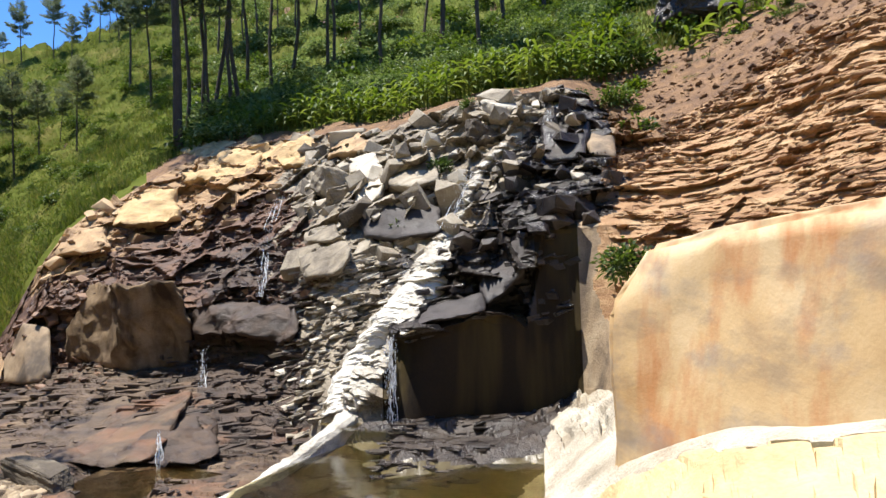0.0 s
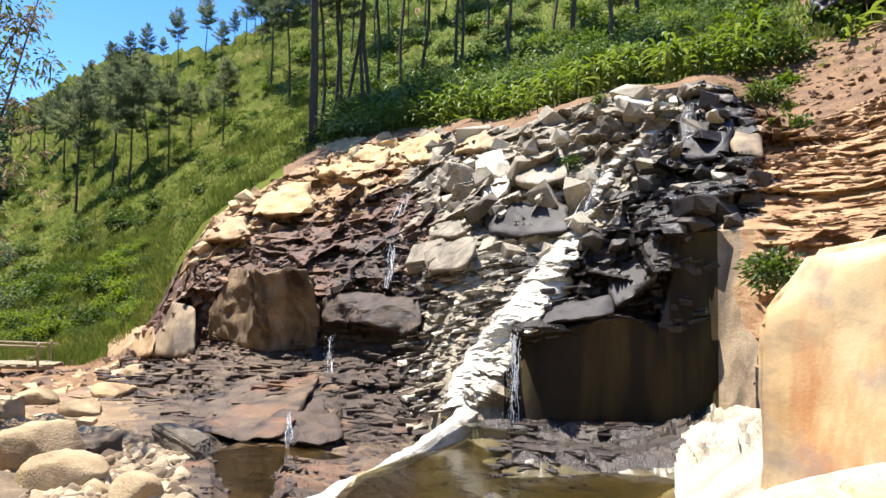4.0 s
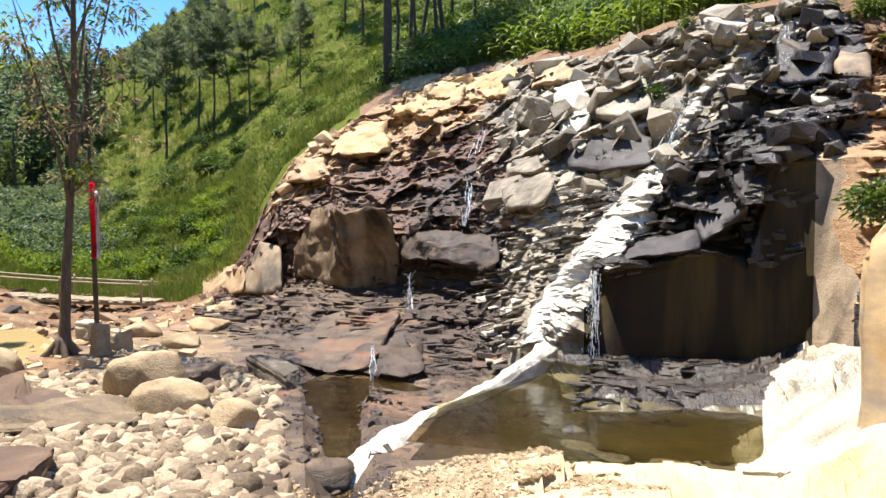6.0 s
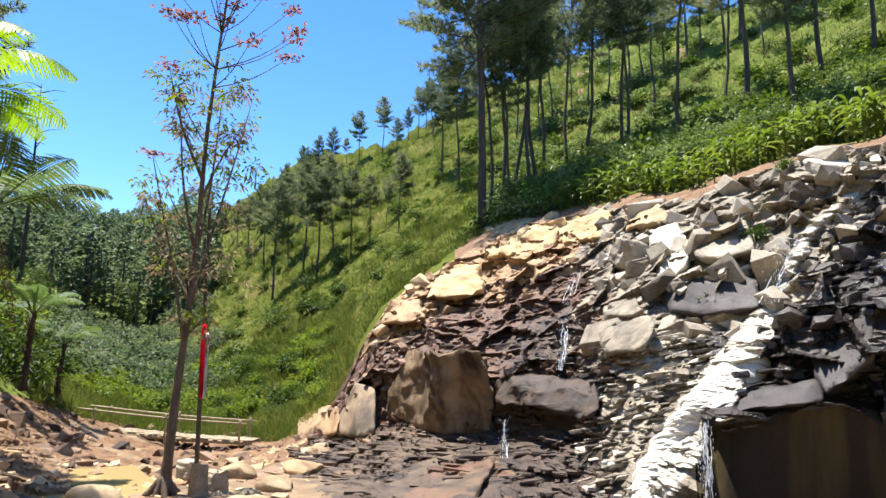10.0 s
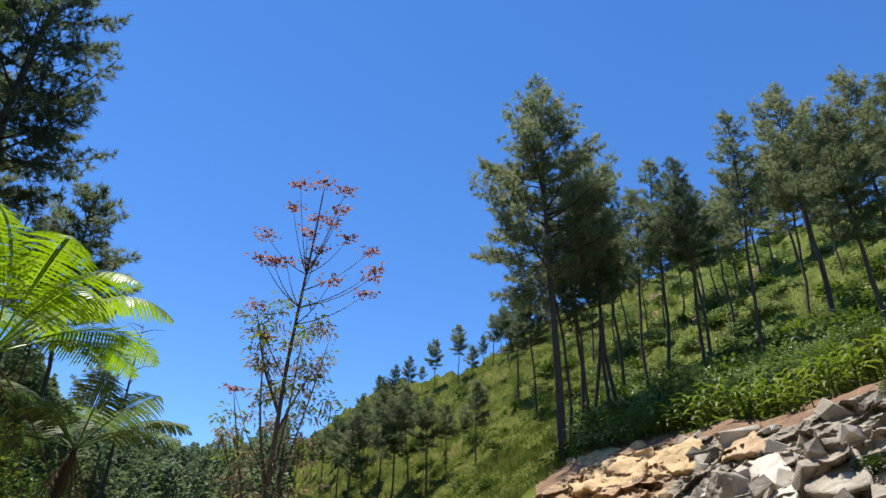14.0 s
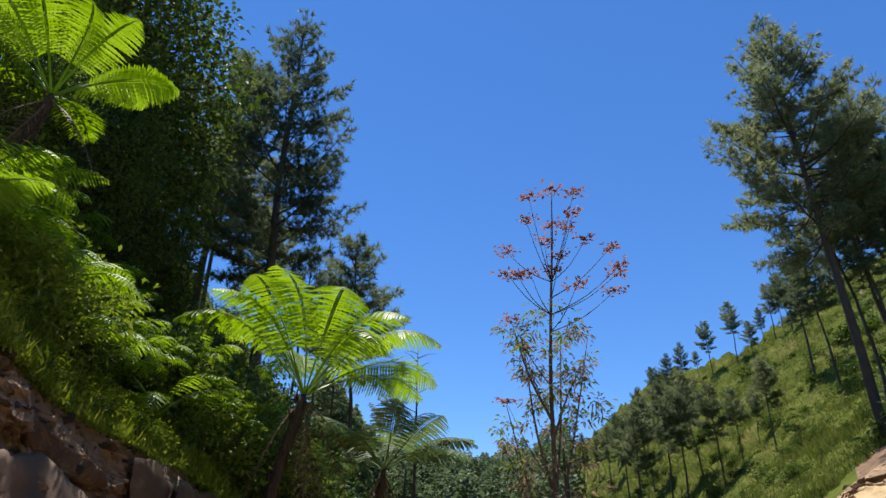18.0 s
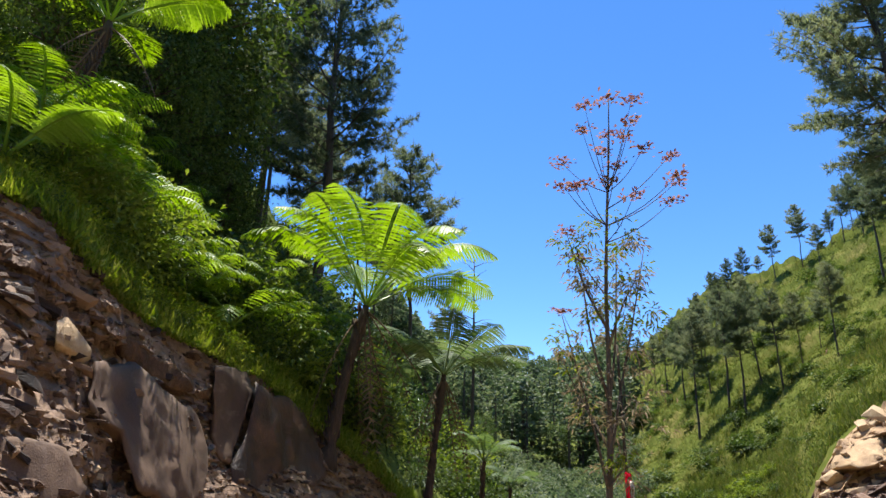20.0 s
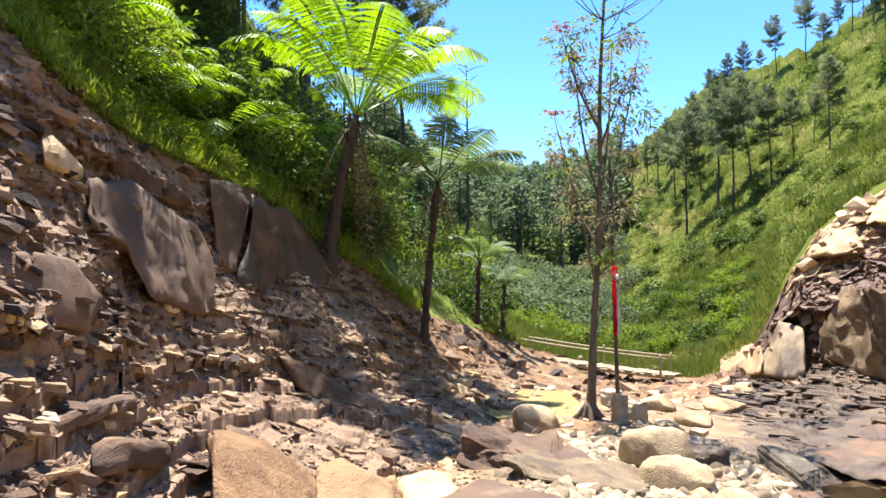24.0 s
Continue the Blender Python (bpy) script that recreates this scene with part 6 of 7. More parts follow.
# sandstone cap of the cliff
CAP = "smooth yellow sandstone outcrop on top of the cliff"
faced_rock("sandstone_outcrop", [(21.6, 8.9, 0.7), (21.0, 11.2, 0.5), (19.0, 12.2, 0.2), (16.2, 12.8, 0.2), (14.6, 11.9, 0.4), (15.4, 9.4, 0.7), (18.4, 8.6, 0.9), (18.6, 10.8, 0.7)], [[0, 1, 2, 7, 6], [2, 3, 4, 7], [4, 5, 6, 7]], 1.6, M["sandy"], CAP, 0.16, seed=31)
faced_rock("sandstone_outcrop", [(14.8, 9.6, 0.7), (15.0, 11.6, 0.4), (12.4, 12.7, 0.2), (10.6, 12.2, 0.4), (11.6, 10.2, 0.7), (13.2, 11.2, 0.6)], [[0, 1, 5, 4], [1, 2, 3, 5], [3, 4, 5]], 1.4, M["sandy"], CAP, 0.14, seed=32)
faced_rock("sandstone_outcrop", [(26.7, 5.2, 0.9), (25.6, 7.4, 0.5), (22.2, 7.9, 0.4), (21.6, 5.8, 0.7), (24.0, 5.2, 1.0)], [[0, 1, 2, 3, 4]], 1.2, M["sandy"], CAP, 0.13, seed=33)
faced_rock("sandstone_outcrop", [(30.4, 2.6, 0.9), (29.4, 4.6, 0.5), (27.2, 5.0, 0.4), (26.8, 3.2, 0.8)], [[0, 1, 2, 3]], 1.0, M["tan"], CAP, 0.12, seed=34)
faced_rock("sandstone_outcrop", [(9.8, 10.6, 0.7), (9.0, 12.5, 0.4), (6.4, 12.9, 0.4), (6.2, 11.4, 0.7)], [[0, 1, 2, 3]], 1.0, M["tan"], CAP, 0.1, seed=35)
# broad pale faces of the upper falls
PALE = "broad pale grey rock face in the upper falls"
faced_rock("rock_face_block", [(7.8, 10.6, 0.3), (5.8, 10.9, 0.35), (4.7, 9.4, 0.55), (5.2, 7.4, 0.7), (7.4, 6.0, 0.6)], [[0, 1, 2, 3, 4]], 1.2, M["grey"], "bleached streaked rock face in the upper falls", 0.06, seed=36)
faced_rock("rock_face_block", [(3.6, 10.7, 0.2), (0.6, 11.3, 0.2), (0.1, 8.8, 0.7), (2.4, 8.0, 0.85), (4.7, 8.5, 0.7)], [[0, 1, 2, 3, 4]], 1.2, M["grey"], PALE, 0.05, seed=37)
# hollow below the pale face: its shadow is painted with the dark rock colour
faced_rock("rock_face_block", [(7.4, 6.6, 0.35), (3.4, 7.0, 0.5), (0.0, 6.4, 0.35), (-0.2, 4.2, 0.5), (3.4, 3.8, 0.55), (6.8, 4.0, 0.5)], [[0, 1, 4, 5], [1, 2, 3, 4]], 1.2, M["facet"], "dark recessed rock face in the upper falls", 0.05, seed=38)
faced_rock("rock_face_block", [(11.8, 4.4, 0.4), (9.0, 5.0, 0.4), (8.6, 3.9, 0.7), (11.6, 3.4, 0.7)], [[0, 1, 2, 3]], 0.9, M["grey"], PALE, 0.05, seed=39)
faced_rock("rock_face_block", [(12.3, 2.3, 0.5), (8.3, 3.8, 0.5), (7.7, 2.8, 0.8), (8.6, 1.2, 0.8), (11.6, 0.4, 0.7)], [[0, 1, 2, 3, 4]], 0.9, M["grey"], PALE, 0.06, seed=40)
faced_rock("rock_face_block", [(-9.9, 16.3, 0.2), (-12.1, 16.2, 0.2), (-12.0, 13.6, 0.3), (-10.0, 13.4, 0.3)], [[0, 1, 2, 3]], 0.9, M["white"], "bleached block at the lip of the falls", 0.05, seed=41)
faced_rock("rock_face_block", [(-8.8, 12.8, 0.6), (-12.8, 12.7, 0.6), (-12.8, 10.0, 0.5), (-8.9, 9.8, 0.5)], [[0, 1, 2, 3]], 1.0, M["wet"], "wet black block under the lip of the falls", 0.06, seed=42)
faced_rock("rock_face_block", [(-13.0, 12.4, 0.5), (-15.0, 12.2, 0.5), (-15.0, 9.6, 0.5), (-13.0, 9.8, 0.5)], [[0, 1, 2, 3]], 0.8, M["wall"], "streaked grey block beside the falls", 0.06, seed=43)
# facets between the rib and the dark face
faced_rock("rock_facet", [(-4.0, 2.2, 0.1), (-7.4, 3.8, 0.1), (-7.1, 0.3, 0.2), (-4.9, -1.4, 0.25), (-3.5, -2.4, 0.25), (-3.0, -0.8, 0.15)], [[0, 1, 2, 3, 4, 5]], 0.9, M["facet"], "grey wet facet over the dark face", 0.03, seed=6)
faced_rock("rock_facet", [(4.1, -4.4, 0.3), (2.6, -2.4, 0.1), (-3.3, -1.4, 0.1), (-3.7, -2.8, 0.35), (0.4, -3.5, 0.4)], [[0, 1, 2, 3, 4]], 0.9, M["facet"], "grey wet facet over the dark face", 0.05, seed=7)

# black rock added for a recess under an overhang; its colour paints the shadow
boulder("rock_outcrop", -22.4, 20.9, 18.6, (2.2, 1.6, 1.4), -10, M["wet"], "dark overhanging rock in the soil of the slope", "rock", seed=325, round_=0.0, tilt=(-10, 6), rough=0.14)
boulder("rock_outcrop", -25.8, 21.0, 18.4, (1.2, 1.2, 1.6), 20, M["boss"], "grey-brown squared rock at the head of the slope", "rock", seed=326, round_=0.0, tilt=(4, 6), rough=0.12)

# slabs of the left bank
faced_rock("bank_slab", [(88.8, 9.7, 0.3), (85.6, 9.5, 0.35), (80.5, 6.4, 0.75), (78.8, 3.1, 0.7), (79.0, -1.4, 0.3), (81.0, -1.6, 0.4), (84.0, 0.3, 0.5), (85.5, 3.9, 0.5), (88.0, 5.6, 0.45)], [[0, 1, 2, 3, 4, 5, 6, 7, 8]],
           1.6, M["bank_face"], "big smooth tilted slab face in the bank", 0.07, seed=11)
faced_rock("bank_slab", [(79.4, 9.8, 0.5), (76.7, 9.5, 0.6), (76.2, 7.9, 0.55), (77.1, 2.0, 0.2), (77.9, 2.3, 0.15), (78.8, 4.5, 0.3), (79.2, 7.4, 0.45)], [[0, 1, 2, 3, 4, 5, 6]], 1.2, M["bank_face"],
           "upright split slab under the grassy edge", 0.05, seed=12)
faced_rock("bank_slab", [(75.7, 8.5, 1.0), (72.3, 7.0, 1.0), (69.8, 5.9, 0.9), (69.2, 1.3, 0.0), (72.2, -0.2, -0.1), (76.8, -0.5, -0.2), (77.3, 1.8, 0.05), (76.0, 4.5, 0.6)], [[0, 1, 2, 3, 4, 5, 6, 7]], 1.5, M["mud"],
           "dark overhanging slab beside the tree fern", 0.06, seed=13)
faced_rock("bank_slab", [(78.7, -11.5, 1.2), (74.0, -12.2, 1.1), (72.1, -13.6, 1.0), (70.1, -14.9, 0.75), (69.6, -21, 0.2), (78.7, -21, 0.1)], [[0, 1, 2, 3, 4, 5]], 1.3, M["soil"], "smooth red-brown block at the foot of the bank", 0.06, seed=14)
faced_rock("bank_slab", [(70.3, -15.0, 0.6), (68.2, -14.2, 0.9), (65.8, -15.1, 0.7), (63.3, -16.0, 0.5), (62.8, -20.5, 0.1), (70.0, -21, 0.1)], [[0, 1, 2, 3, 4, 5]], 1.0, M["soil"], "smooth red-brown block at the foot of the bank", 0.06, seed=15)
faced_rock("bank_slab", [(63.1, -16.1, 0.5), (60.5, -15.6, 0.6), (58.3, -16.4, 0.4), (58.3, -19.5, 0.1), (63.0, -20.5, 0.1)], [[0, 1, 2, 3, 4]], 0.8, M["tan"], "cracked tan block at the foot of the bank", 0.06, seed=16)
faced_rock("bank_slab", [(73.4, -5.0, 0.45), (70.2, -6.6, 0.5), (67.2, -8.7, 0.5), (63.9, -9.8, 0.4), (63.8, -11.6, 0.1), (66.0, -11.6, 0.15), (70.1, -9.2, 0.15), (72.2, -7.6, 0.15)], [[0, 1, 2, 3, 4, 5, 6, 7]], 0.9, M["soil"],
           "long red-brown slab sliding down the bank", 0.05, seed=17)
faced_rock("bank_slab", [(75.8, -2.6, 0.4), (72.0, -3.3, 0.45), (71.5, -5.4, 0.1), (73.7, -5.2, 0.1)], [[0, 1, 2, 3]], 0.7, M["soil"], "short red-brown slab above the long one", 0.05, seed=18)
faced_rock("bank_slab", [(87.5, -11.0, 0.5), (82.0, -11.6, 0.7), (81.8, -13.4, 0.5), (87.5, -13.8, 0.3)], [[0, 1, 2, 3]], 0.9, M["bank"], "long flat ledge low in the bank", 0.05, seed=19)
faced_rock("bank_slab", [(92.5, -8.6, 0.3), (84.5, -7.6, 0.5), (84.3, -9.0, 0.3), (92.5, -10.2, 0.2)], [[0, 1, 2, 3]], 0.8, M["bank"], "long flat ledge low in the bank", 0.05, seed=20)
faced_rock("bank_slab", [(94.5, 4.2, 0.2), (90.0, 3.0, 0.35), (88.0, -0.5, 0.4), (89.0, -2.6, 0.2), (94.0, -1.0, 0.1)], [[0, 1, 2, 3, 4]], 0.8, M["bank_face"], "worn brown slab in the bank", 0.07, seed=21)
faced_rock("bank_slab", [(91.9, 12.2, 0.3), (91.2, 12.6, 0.35), (88.9, 10.4, 0.35), (89.4, 9.6, 0.25), (91.6, 10.6, 0.25)], [[0, 1, 2, 3, 4]], 0.3, M["tan"], "pale squared block stuck in the bank", 0.02, seed=22, worn=0.02)
faced_rock("bank_slab", [(88.0, 12.0, 0.3), (82.5, 9.6, 0.5), (80.5, 7.6, 0.55), (82.0, 7.2, 0.3), (87.0, 9.9, 0.2)], [[0, 1, 2, 3, 4]], 0.7, M["soil"], "reddish layered ledge over the smooth slab", 0.06, seed=23)
for k, (a, e, r, dims, turn, tilt, m, label) in enumerate((
        (61.5, -11.5, 12.3, (1.4, 0.9, 0.5), 20, (0, 14), "grey", "grey rock at the foot of the bank"),
        (58.0, -12.5, 11.5, (1.1, 0.8, 0.4), 10, (0, 8), "grey", "grey rock at the foot of the bank"))):
    boulder("bank_slab", a, e, r, dims, turn, M[m], label, "rock", seed=360 + k, round_=0.0, tilt=tilt, rough=0.07)

# smaller loose blocks of the upper falls
for k, (a, e, r, dims, turn, tilt, m) in enumerate((
        (9.4, 8.6, 15.6, (0.8, 0.7, 0.7), 30, (20, 14), "grey"), (-5.4, 13.9, 14.3, (0.9, 0.8, 0.6), 40, (20, -10), "grey"), (-1.6, 7.4, 12.9, (0.8, 0.6, 0.5), -20, (5, 6), "grey"),
        (8.4, 7.4, 14.8, (0.7, 0.5, 0.45), 10, (6, -8), "grey"), (-7.0, 9.0, 12.5, (0.9, 0.7, 0.5), -14, (6, 4), "wet"), (-3.6, 12.2, 13.8, (0.8, 0.6, 0.5), 30, (14, 20), "grey"))):
    boulder("ledge_rock", a, e, r, dims, turn, M[m], {"grey": "pale grey angular block in the upper rock face", "wet": "wet black block with water running over it"}[m], "rock", seed=400 + k, round_=0.0, tilt=tilt, rough=0.06)


# ---- the white rib and the pale curb beside the chute ----
def curb():
    stops = tree_line((8.2, -10.2, 9.7), (9.6, -11.4, 9.3), (13, -13.6, 8.5), (17, -15.6, 7.7), (21.5, -17.4, 7.0), (24, -19.6, 6.4), (25.5, -22.5, 5.9))
    line = bent(stops, 60) - np.array([0, 0, 0.07])
    wide = np.interp(np.linspace(0, 1, 60), [0, 0.3, 0.7, 1], [0.24, 0.15, 0.21, 0.42]) * (1 + 0.08 * np.sin(np.arange(60) * 0.9) + 0.06 * np.sin(np.arange(60) * 2.3))
    prof = [(-0.75, -0.5), (-0.72, -0.16), (-0.62, -0.02), (-0.3, 0.0), (0.1, 0.01), (0.45, 0.0), (0.7, -0.06), (0.85, -0.3)]
    bm = bmesh.new()
    rows = []
    tang = unit(np.gradient(line, axis=0))
    for i in range(60):
        sd = unit(np.array([-tang[i][1], tang[i][0], 0]))
        row = []
        for x, z in prof:
            c = Vector(line[i] + sd * x * wide[i]) + Vector((0, 0, z))
            c += noise.noise_vector(c * 2.3) * 0.03 + noise.noise_vector(c * 9) * 0.018
            row.append(bm.verts.new(c))
        rows.append(row)
    for i in range(59):
        for j in range(len(prof) - 1):
            bm.faces.new([rows[i][j], rows[i][j + 1], rows[i + 1][j + 1], rows[i + 1][j]])
    bmesh.ops.recalc_face_normals(bm, faces=bm.faces[:])
    return part("curb", bm, M["white"], rock_face, "bleached white rock curb")


curb()


def white_rib():
    """The bleached rib beside the dark face: a sloping band of thin upturned beds."""
    keys = ((9.0, -10.8, 0.30), (8.0, -8.7, 0.42), (6.2, -6.0, 0.46), (4.0, -3.2, 0.46), (1.9, -0.4, 0.42), (0.2, 2.2, 0.32), (-0.8, 4.4, 0.14))
    line = bent([sight(a, e, face_r(a, e) - 0.3) for a, e, _ in keys], 110)
    half = np.interp(np.linspace(0, 1, 110), np.linspace(0, 1, len(keys)), [k[2] for k in keys])
    cols = np.linspace(-1, 1, 17)
    bm = bmesh.new()
    rows = []
    for i in range(110):
        p = line[i]
        out = Vector((-p[0], -p[1], 0)).normalized()
        side = Vector((-out.y, out.x, 0))
        row = []
        for c in cols:
            q = Vector(p) + side * c * half[i] * (1 + 0.25 * noise.noise(Vector((i * 0.19, c, 2.0))))
            bed = (q.z + 0.16 * c * half[i] + 0.05 * noise.noise(q * 2.0)) / 0.075
            step = bed - math.floor(bed)
            jut = noise.noise(Vector((math.floor(bed) * 3.7, c * 1.5, 5.0)))
            q += out * (0.035 * (1 - step) + 0.04 * jut - 0.35 * abs(c) ** 4) + Vector((0, 0, -0.12 * abs(c) ** 4))
            q += noise.noise_vector(q * 6.0) * 0.015
            row.append(bm.verts.new(q))
        rows.append(row)
    for i in range(109):
        for j in range(16):
            bm.faces.new([rows[i][j], rows[i][j + 1], rows[i + 1][j + 1], rows[i + 1][j]])
    bmesh.ops.recalc_face_normals(bm, faces=bm.faces[:])
    return part("rib", bm, M["white"], rock_face, "bleached white rib of thin beds")


white_rib()
# ---- broken rock over the cliff ----
S = spread_rocks
S("stone", 100, (10, 33), (4.2, 6.0), lambda a, e: (e > 8.5 - (a - 10) * 0.38), (0.1, 0.6), "block", M["tan"], rock_face, 90, 26, sink=0.35, seed=2, stuff="tan_rubble", out=0.1)
S("stone", 420, (11.5, 31), (3.3, 5.6), lambda a, e: (e < 10.5 - (a - 10) * 0.38) & (e > -3), (0.05, 0.34), "chip", M["mud"], rock_face, 40, 26, sink=0.4, seed=3, stuff="mud_rubble", out=0.1, power=2.5)
S("stone", 120, (-9, 12), (4.0, 6.1), lambda a, e: (a > 0.6 - np.clip(e - 2.2, 0, 20) * 0.78), (0.2, 0.85), "block", M["grey"], rock_face, 70, 26, sink=0.35, seed=4, stuff="grey_rubble", out=0.12)
S("stone", 70, (-14.5, 2), (3.9, 6.0), lambda a, e: (a < 0.4 - np.clip(e - 2.2, 0, 20) * 0.78), (0.12, 0.6), "block", M["wet"], rock_face, 30, 18, seed=7, stuff="wet_rubble", out=0.1)
S("stone", 46, (-14, 0), (4.5, 6.0), lambda a, e: (a < 0.4 - np.clip(e - 2.2, 0, 20) * 0.7) & (e > 6), (0.12, 0.6), "block", M["grey"], rock_face, 40, 22, sink=0.35, seed=18, stuff="grey_rubble", out=0.1)
S("stone", 1500, (-42, -14), (4.3, 6.8), lambda a, e: (e > 8 - (a + 16) * 0.5), (0.03, 0.2), "chip", M["soil"], rock_face, 0, 25, seed=10, stuff="soil_clods")
S("chip", 120, (26, 37), (1.9, 3.05), lambda a, e: e < -5, (0.05, 0.2), "chip", M["ledge"], rock_face, 0, 15, seed=52, stuff="ledge_chips")
S("stone", 260, (27, 37), (2.6, 4.6), None, (0.06, 0.32), "chip", M["mud"], rock_face, 0, 25, seed=14, stuff="dark_chips")

S("slab", 8, (-38, 0), (0.8, 1.0), None, (0.1, 0.25), "slab", M["pale_rock"], ground, 8, 3, sink=0.5, seed=61, stuff="pale_slabs", long_=2.0)

B = bedded
B("plate", 380, (2.5, 14), (2.02, 4.3), lambda a, e: (a > rib_bearing(e) + 1.0) & (e < 4.5), (0.12, 0.6), (0.02, 0.07), -11, M["grey"], rock_face, 120, 5, "grey_plates", jut=0.16, wave=5, deep=0.5)
B("plate", 80, (3.5, 13), (2.02, 4.2), lambda a, e: (a > rib_bearing(e) + 0.9) & (e < 4.5), (0.15, 0.5), (0.02, 0.06), -13, M["white"], rock_face, 50, 6, "white_plates", jut=0.18, wave=6, deep=0.5)
B("plate", 130, (-9, 11), (2.02, 5.6), lambda a, e: (np.abs(a - rib_bearing(e)) < np.interp(e, [-11, -6, 2, 4.5, 12], [1.4, 2.1, 1.6, 0.5, 0.4])) & (e < 12), (0.1, 0.34), (0.015, 0.045), -10, M["white"], rock_face, 80, 61, "rib_plates", jut=0.12, wave=5)
B("plate", 190, (-14.5, 4.5), (2.95, 5.3), lambda a, e: (a < rib_bearing(e) - 0.8) & ((a > -11.0) | (e > 5)), (0.12, 0.6), (0.03, 0.12), -8, M["wet"], rock_face, 50, 17, "wet_plates", jut=0.14, wave=7, deep=0.5)
B("plate", 800, (-42, -15.6), (2.1, 6.0), lambda a, e: e < 12 - (a + 16) * 0.5, (0.1, 0.7), (0.012, 0.04), -9, M["strata"], rock_face, 120, 8, "strata_plates", deep=0.25, jut=0.2, wave=4)
B("plate", 300, (-42, -15.6), (2.1, 6.0), lambda a, e: e < 11 - (a + 16) * 0.5, (0.1, 0.5), (0.012, 0.04), -9, M["tan"], rock_face, 50, 9, "tan_plates", deep=0.25, jut=0.22, wave=5)
B("plate", 260, (23.5, 37.5), (1.85, 3.1), lambda a, e: e < -5, (0.15, 0.8), (0.02, 0.07), 3, M["ledge"], rock_face, 60, 12, "ledge_plates", deep=0.3, jut=0.1, wave=3)
B("plate", 380, (11, 24), (1.9, 4.4), lambda a, e: e < 3, (0.12, 0.7), (0.025, 0.09), -4, M["wet_brown"], rock_face, 70, 13, "wet_ledges", deep=0.35, jut=0.12, wave=5)
B("plate", 150, (12, 29), (3.6, 5.6), lambda a, e: e < 9 - (a - 10) * 0.38, (0.12, 0.6), (0.04, 0.14), -6, M["mud"], rock_face, 40, 14, "mud_plates", jut=0.15, wave=9, deep=0.6)
B("plate", 70, (8, 31), (4.2, 6.0), lambda a, e: e > 7.5 - (a - 10) * 0.38, (0.12, 0.6), (0.05, 0.18), -4, M["tan"], rock_face, 50, 19, "tan_ledges", jut=0.2, wave=9, deep=0.7)
B("plate", 190, (-9, 6), (1.35, 1.98), lambda a, e: a > -3.0 - (e + 15) * 0.9, (0.1, 0.6), (0.012, 0.035), 0, M["wet"], ground, 30, 15, "wet_bed_plates", deep=0.35, jut=0.0, wave=3)
B("plate", 1100, (57, 104), (2.0, 6.0), lambda a, e: (a > 61) | (e < -6), (0.06, 0.5), (0.025, 0.1), 13, M["bank"], river_bank, 200, 45, "bank_plates", deep=0.5, jut=0.14, power=2.4, wave=8)
B("plate", 160, (60, 96), (1.7, 4.2), None, (0.08, 0.4), (0.03, 0.1), 10, M["tan"], river_bank, 60, 46, "pale_bank_plates", deep=0.6, jut=0.2, power=2.2, wave=10)

# cobbles, shards and gravel
S("cobble", 2600, (31.5, 57), (0.6, 1.5), lambda a, e: (e > -26) & (a < 50 + (e + 20) * 0.6), (0.06, 0.27), "cobble", M["stone"], ground, 260, 25, sink=0.05, seed=31, stuff="cobbles", power=2.0)
S("cobble", 1500, (31, 58), (0.55, 1.6), None, (0.03, 0.1), "chip", M["stone"], ground, 0, 30, seed=32, stuff="gravel")
S("shard", 4200, (-6, 31), (0.78, 1.06), lambda a, e: a > 6 + 5 * np.sin(e * 2.1) + 3 * np.sin(e * 5.3 + a), (0.015, 0.075), "chip", M["cream"], ground, 0, 25, seed=33, stuff="shards")
S("stone", 500, (36, 60), (1.5, 3.6), None, (0.05, 0.36), "block", M["tan"], ground, 0, 22, seed=34, stuff="stones")

S("stone", 520, (22.5, 31), (0.95, 2.0), None, (0.03, 0.17), "block", M["wet_brown"], ground, 60, 18, sink=0.3, seed=35, stuff="wet_stones", power=2.2)
S("stone", 300, (14, 23.5), (1.1, 2.0), None, (0.04, 0.2), "slab", M["wet_brown"], ground, 0, 6, sink=0.3, seed=36, stuff="wet_chips", power=2.0)

# broken rock of the left bank
S("stone", 300, (57, 104), (1.7, 6.0), None, (0.05, 0.2), "block", M["bank"], river_bank, 190, 24, sink=0.4, seed=41, stuff="bank_rubble", power=2.8, long_=2.2)
S("shard", 5000, (52, 104), (1.6, 6.0), None, (0.02, 0.12), "chip", M["bank"], river_bank, 0, 30, seed=42, stuff="bank_shards")
S("shard", 1000, (52, 88), (1.6, 5.6), None, (0.02, 0.14), "chip", M["tan"], river_bank, 0, 24, seed=43, stuff="pale_shards", long_=1.8)
S("stone", 220, (38, 60), (3.0, 6.2), None, (0.1, 0.6), "block", M["bank"], river_bank, 0, 20, seed=44, stuff="bank_stones")

# ---- water ----
def water_sheet(name, ring, level, label, m):
    bm = bmesh.new()
    inner = [bm.verts.new(polar(a, r, level)) for a, r in ring]
    f = bm.faces.new(inner)
    bmesh.ops.triangulate(bm, faces=[f])
    if sum(f.normal.z for f in bm.faces) < 0:
        bmesh.ops.reverse_faces(bm, faces=bm.faces[:])
    return tagged(part(name, bm, m), label, "water", kind="structure")


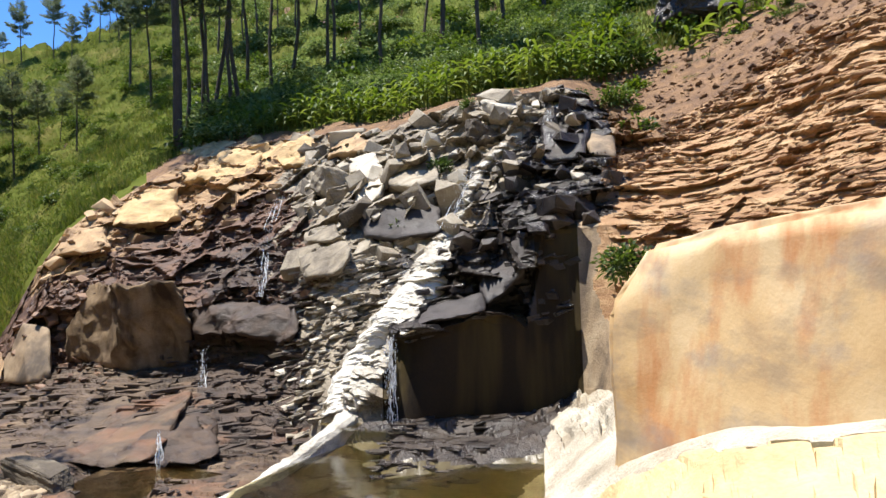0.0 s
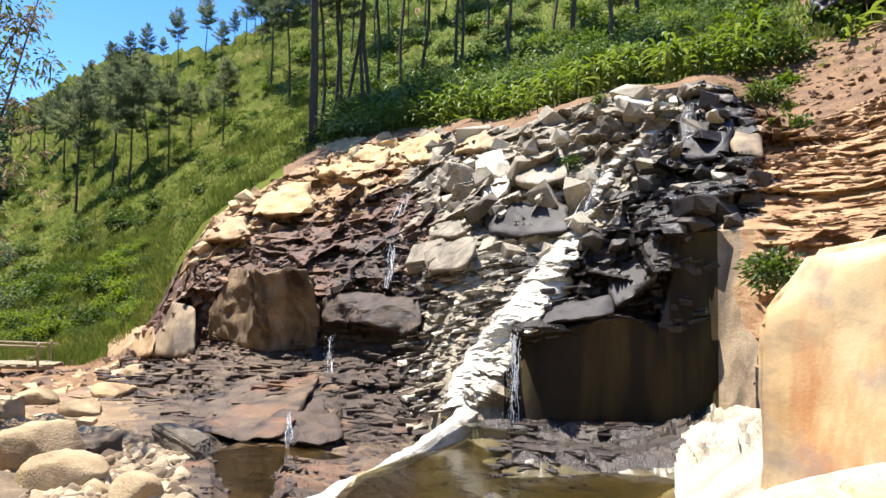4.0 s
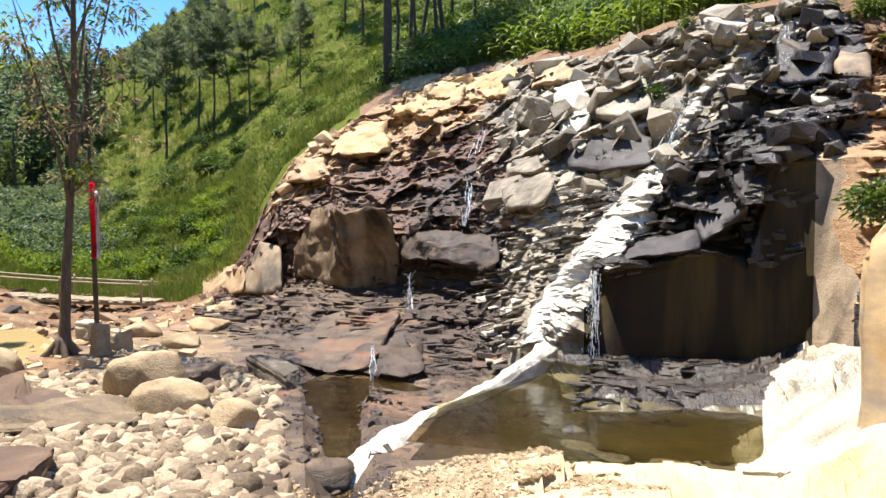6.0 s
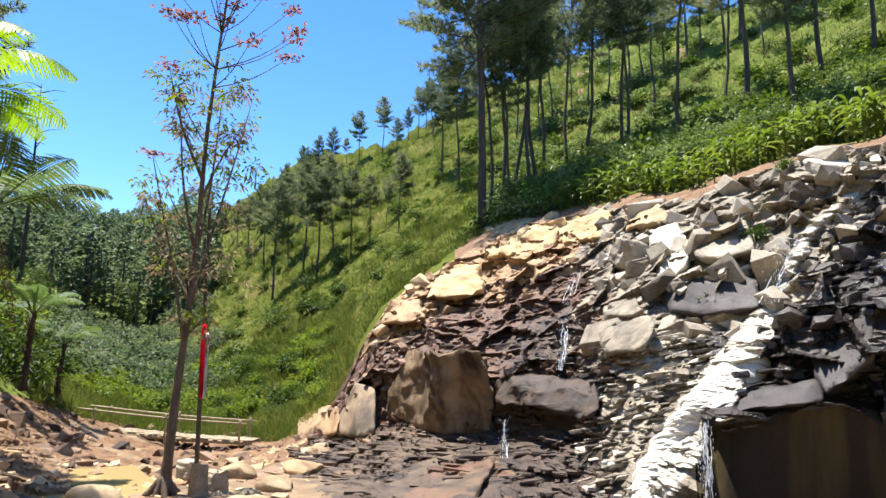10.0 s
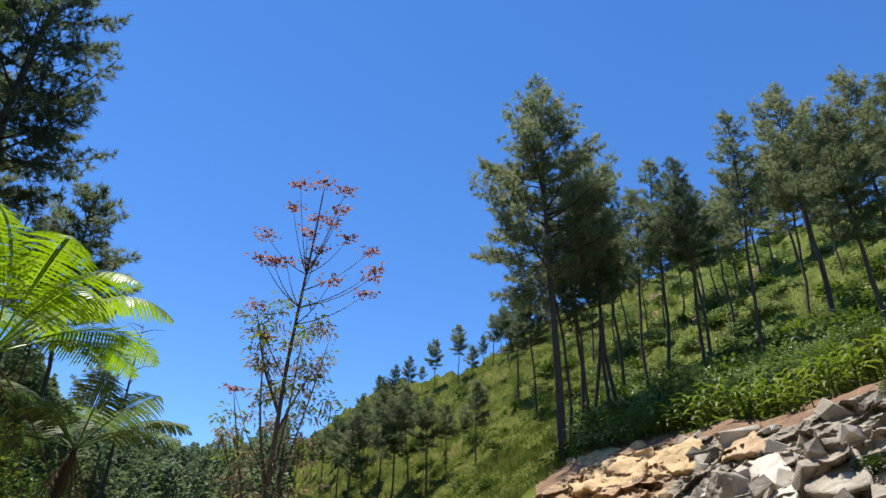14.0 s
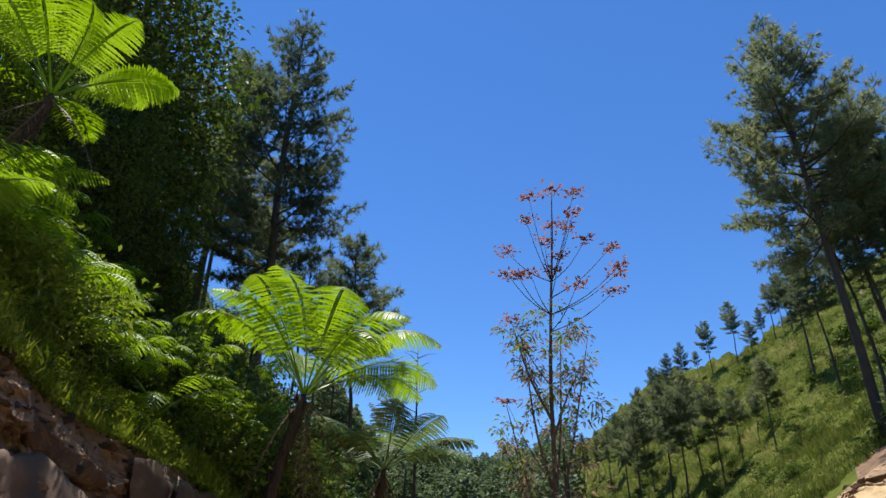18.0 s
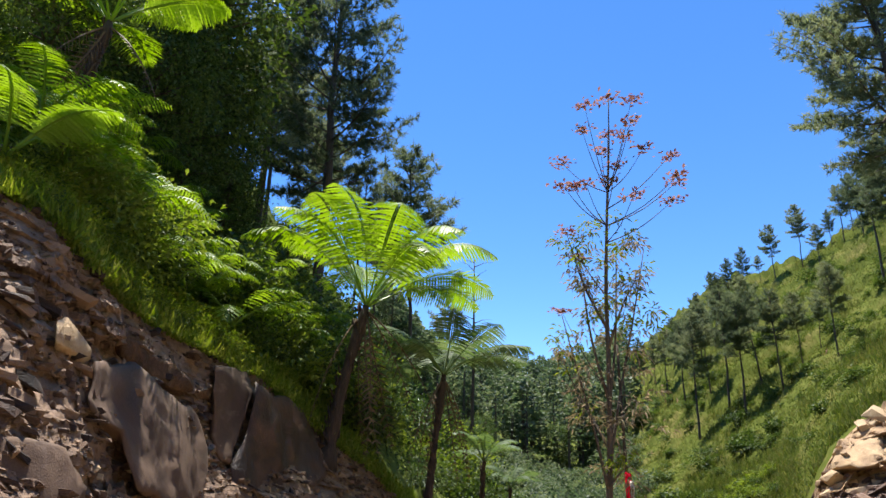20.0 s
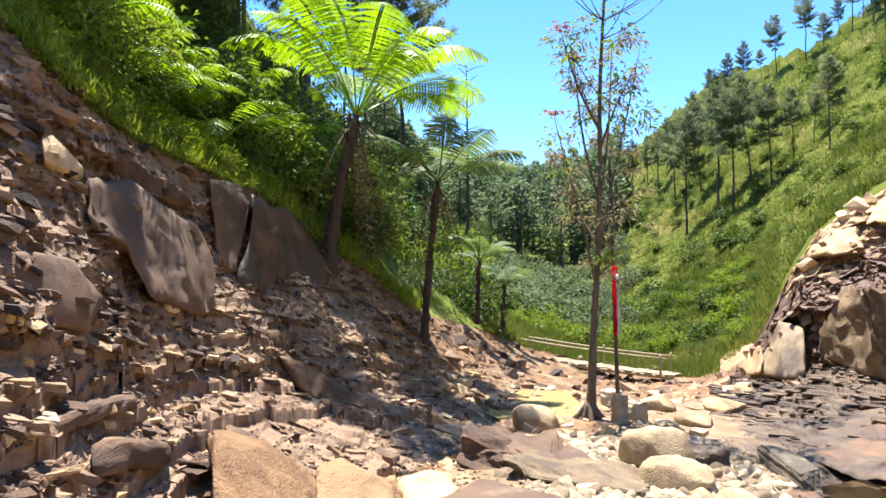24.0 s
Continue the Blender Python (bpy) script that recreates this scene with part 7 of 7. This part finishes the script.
def water_material(name, tint, deep):
    m = bpy.data.materials.new(name)
    m.use_nodes = True
    nt = m.node_tree
    n, ln = nt.nodes, nt.links
    b = n["Principled BSDF"]
    b.inputs["Base Color"].default_value = (*tint, 1)
    b.inputs["Roughness"].default_value = 0.02
    b.inputs["IOR"].default_value = 1.33
    b.inputs["Transmission Weight"].default_value = deep
    co = n.new("ShaderNodeTexCoord")
    wave = n.new("ShaderNodeTexNoise")
    wave.inputs["Scale"].default_value = 7.0
    wave.inputs["Detail"].default_value = 4.0
    ln.new(co.outputs["Object"], wave.inputs["Vector"])
    bump = n.new("ShaderNodeBump")
    bump.inputs["Strength"].default_value = 0.2
    bump.inputs["Distance"].default_value = 0.025
    ln.new(wave.outputs["Fac"], bump.inputs["Height"])
    ln.new(bump.outputs["Normal"], b.inputs["Normal"])
    return m


M["water"] = water_material("stream_water", (0.62, 0.54, 0.30), 1.0)
M["puddle"] = water_material("muddy_puddle", (0.48, 0.35, 0.16), 0.15)
pool = water_sheet("water", [(-8, 6.0), (4, 5.9), (14, 6.1), (21, 6.3), (18, 7.5), (13, 8.3), (8, 9.2), (4, 8.9), (-4, 8.6), (-8, 8.2)], 0.43, "shallow olive-brown pool below the falls", M["water"])
upper = water_sheet("water", [(3.6, 8.7), (8.5, 9.0), (11, 9.6), (6, 10.0), (3.6, 9.6)], 0.62, "small brown pool under the white rib", M["water"])
stream = water_sheet("water", [(33, 5.0), (22, 4.8), (20.5, 6.8), (19, 8.2), (18.5, 9.3), (22, 10), (27, 10.5), (31, 9.5), (33, 7)], 0.13, "shallow clear stream over dark stones", M["water"])
puddle = water_sheet("water", [(48, 12.6), (54, 12.4), (57, 14), (54, 16.5), (49, 16.5), (47.5, 14.5)], 0.19, "muddy ochre puddle beside the slender tree", M["puddle"])

M["spray"] = bpy.data.materials.new("falling_water")
M["spray"].use_nodes = True
sb = M["spray"].node_tree.nodes["Principled BSDF"]
sb.inputs["Base Color"].default_value = (0.85, 0.88, 0.9, 1)
sb.inputs["Roughness"].default_value = 0.15
sb.inputs["Transmission Weight"].default_value = 0.2
sb.inputs["IOR"].default_value = 1.33


def waterfall(stops, wide, strands, seed, label):
    g = np.random.default_rng(seed)
    line = tree_line(*stops)
    c = line[0]
    way = unit(np.array([[-c[1], c[0], 0]]))[0]
    s = Soup()
    for k in range(strands):
        n = 14
        q = bent(line, n)
        t = np.linspace(0, 1, n)
        fan = g.normal() * wide * (0.35 + 0.5 * t)
        wob = np.cumsum(g.normal(size=n)) * 0.012
        q = q + way * (fan + wob)[:, None] - unit(np.array([[c[0], c[1], 0]])) * g.uniform(0, 0.12)
        a = g.uniform(-0.1, 0.85)
        a, b = max(0, a), min(1, a + g.uniform(0.15, 0.6))
        u = np.linspace(a, b, n)
        q = np.stack([np.interp(u, t, q[:, j]) for j in range(3)], 1)
        s.add(*tube(q, g.uniform(0.002, 0.006) * (1 + 0.5 * np.sin(np.arange(n) * 1.7 + k)), 4))
    drops = g.random((strands * 14, 1))
    q = np.stack([np.interp(drops[:, 0], np.linspace(0, 1, len(line)), line[:, j]) for j in range(3)], 1)
    q += g.normal(size=q.shape) * wide * 0.9
    s.add(*needles(q, np.tile([0, 0, -1.0], (len(q), 1)), 0.05, 0.008))
    ob = mesh_ob("waterfall", s.mesh("waterfall"), M["spray"])
    return tagged(ob, label, "waterfall", "falls")


waterfall([(4.7, -4.8, 9.35), (4.85, -8, 9.2), (4.9, -12.6, 9.1)], 0.05, 18, 1, "thin white fall pouring into the pool")
waterfall([(15.0, 3.2, 13.9), (15.1, 1.2, 13.4), (15.4, -1.0, 13.1)], 0.07, 10, 2, "thin fall over dark ledges")
waterfall([(23.4, -11.2, 10.3), (23.4, -12.6, 10.1), (23.5, -14.6, 9.9)], 0.015, 8, 3, "little fall at the stream's edge")
waterfall([(20.0, -5.0, 13.6), (20.1, -7.5, 13.2), (20.1, -10, 12.6)], 0.05, 10, 4, "trickle over the wet ledges")
waterfall([(-2.8, 9.2, 12.3), (-1.6, 7.0, 11.9), (-0.4, 4.4, 11.3)], 0.08, 8, 5, "trickles running down the black rock")
waterfall([(-9.6, 14.0, 13.7), (-9.6, 11.8, 13.2), (-8.8, 9.8, 12.7)], 0.07, 12, 6, "thin water falling over the lip")
waterfall([(13.6, 7.6, 16.4), (14.4, 5.8, 15.6), (15.0, 3.6, 14.4)], 0.05, 6, 8, "thin trickle between the rocks")
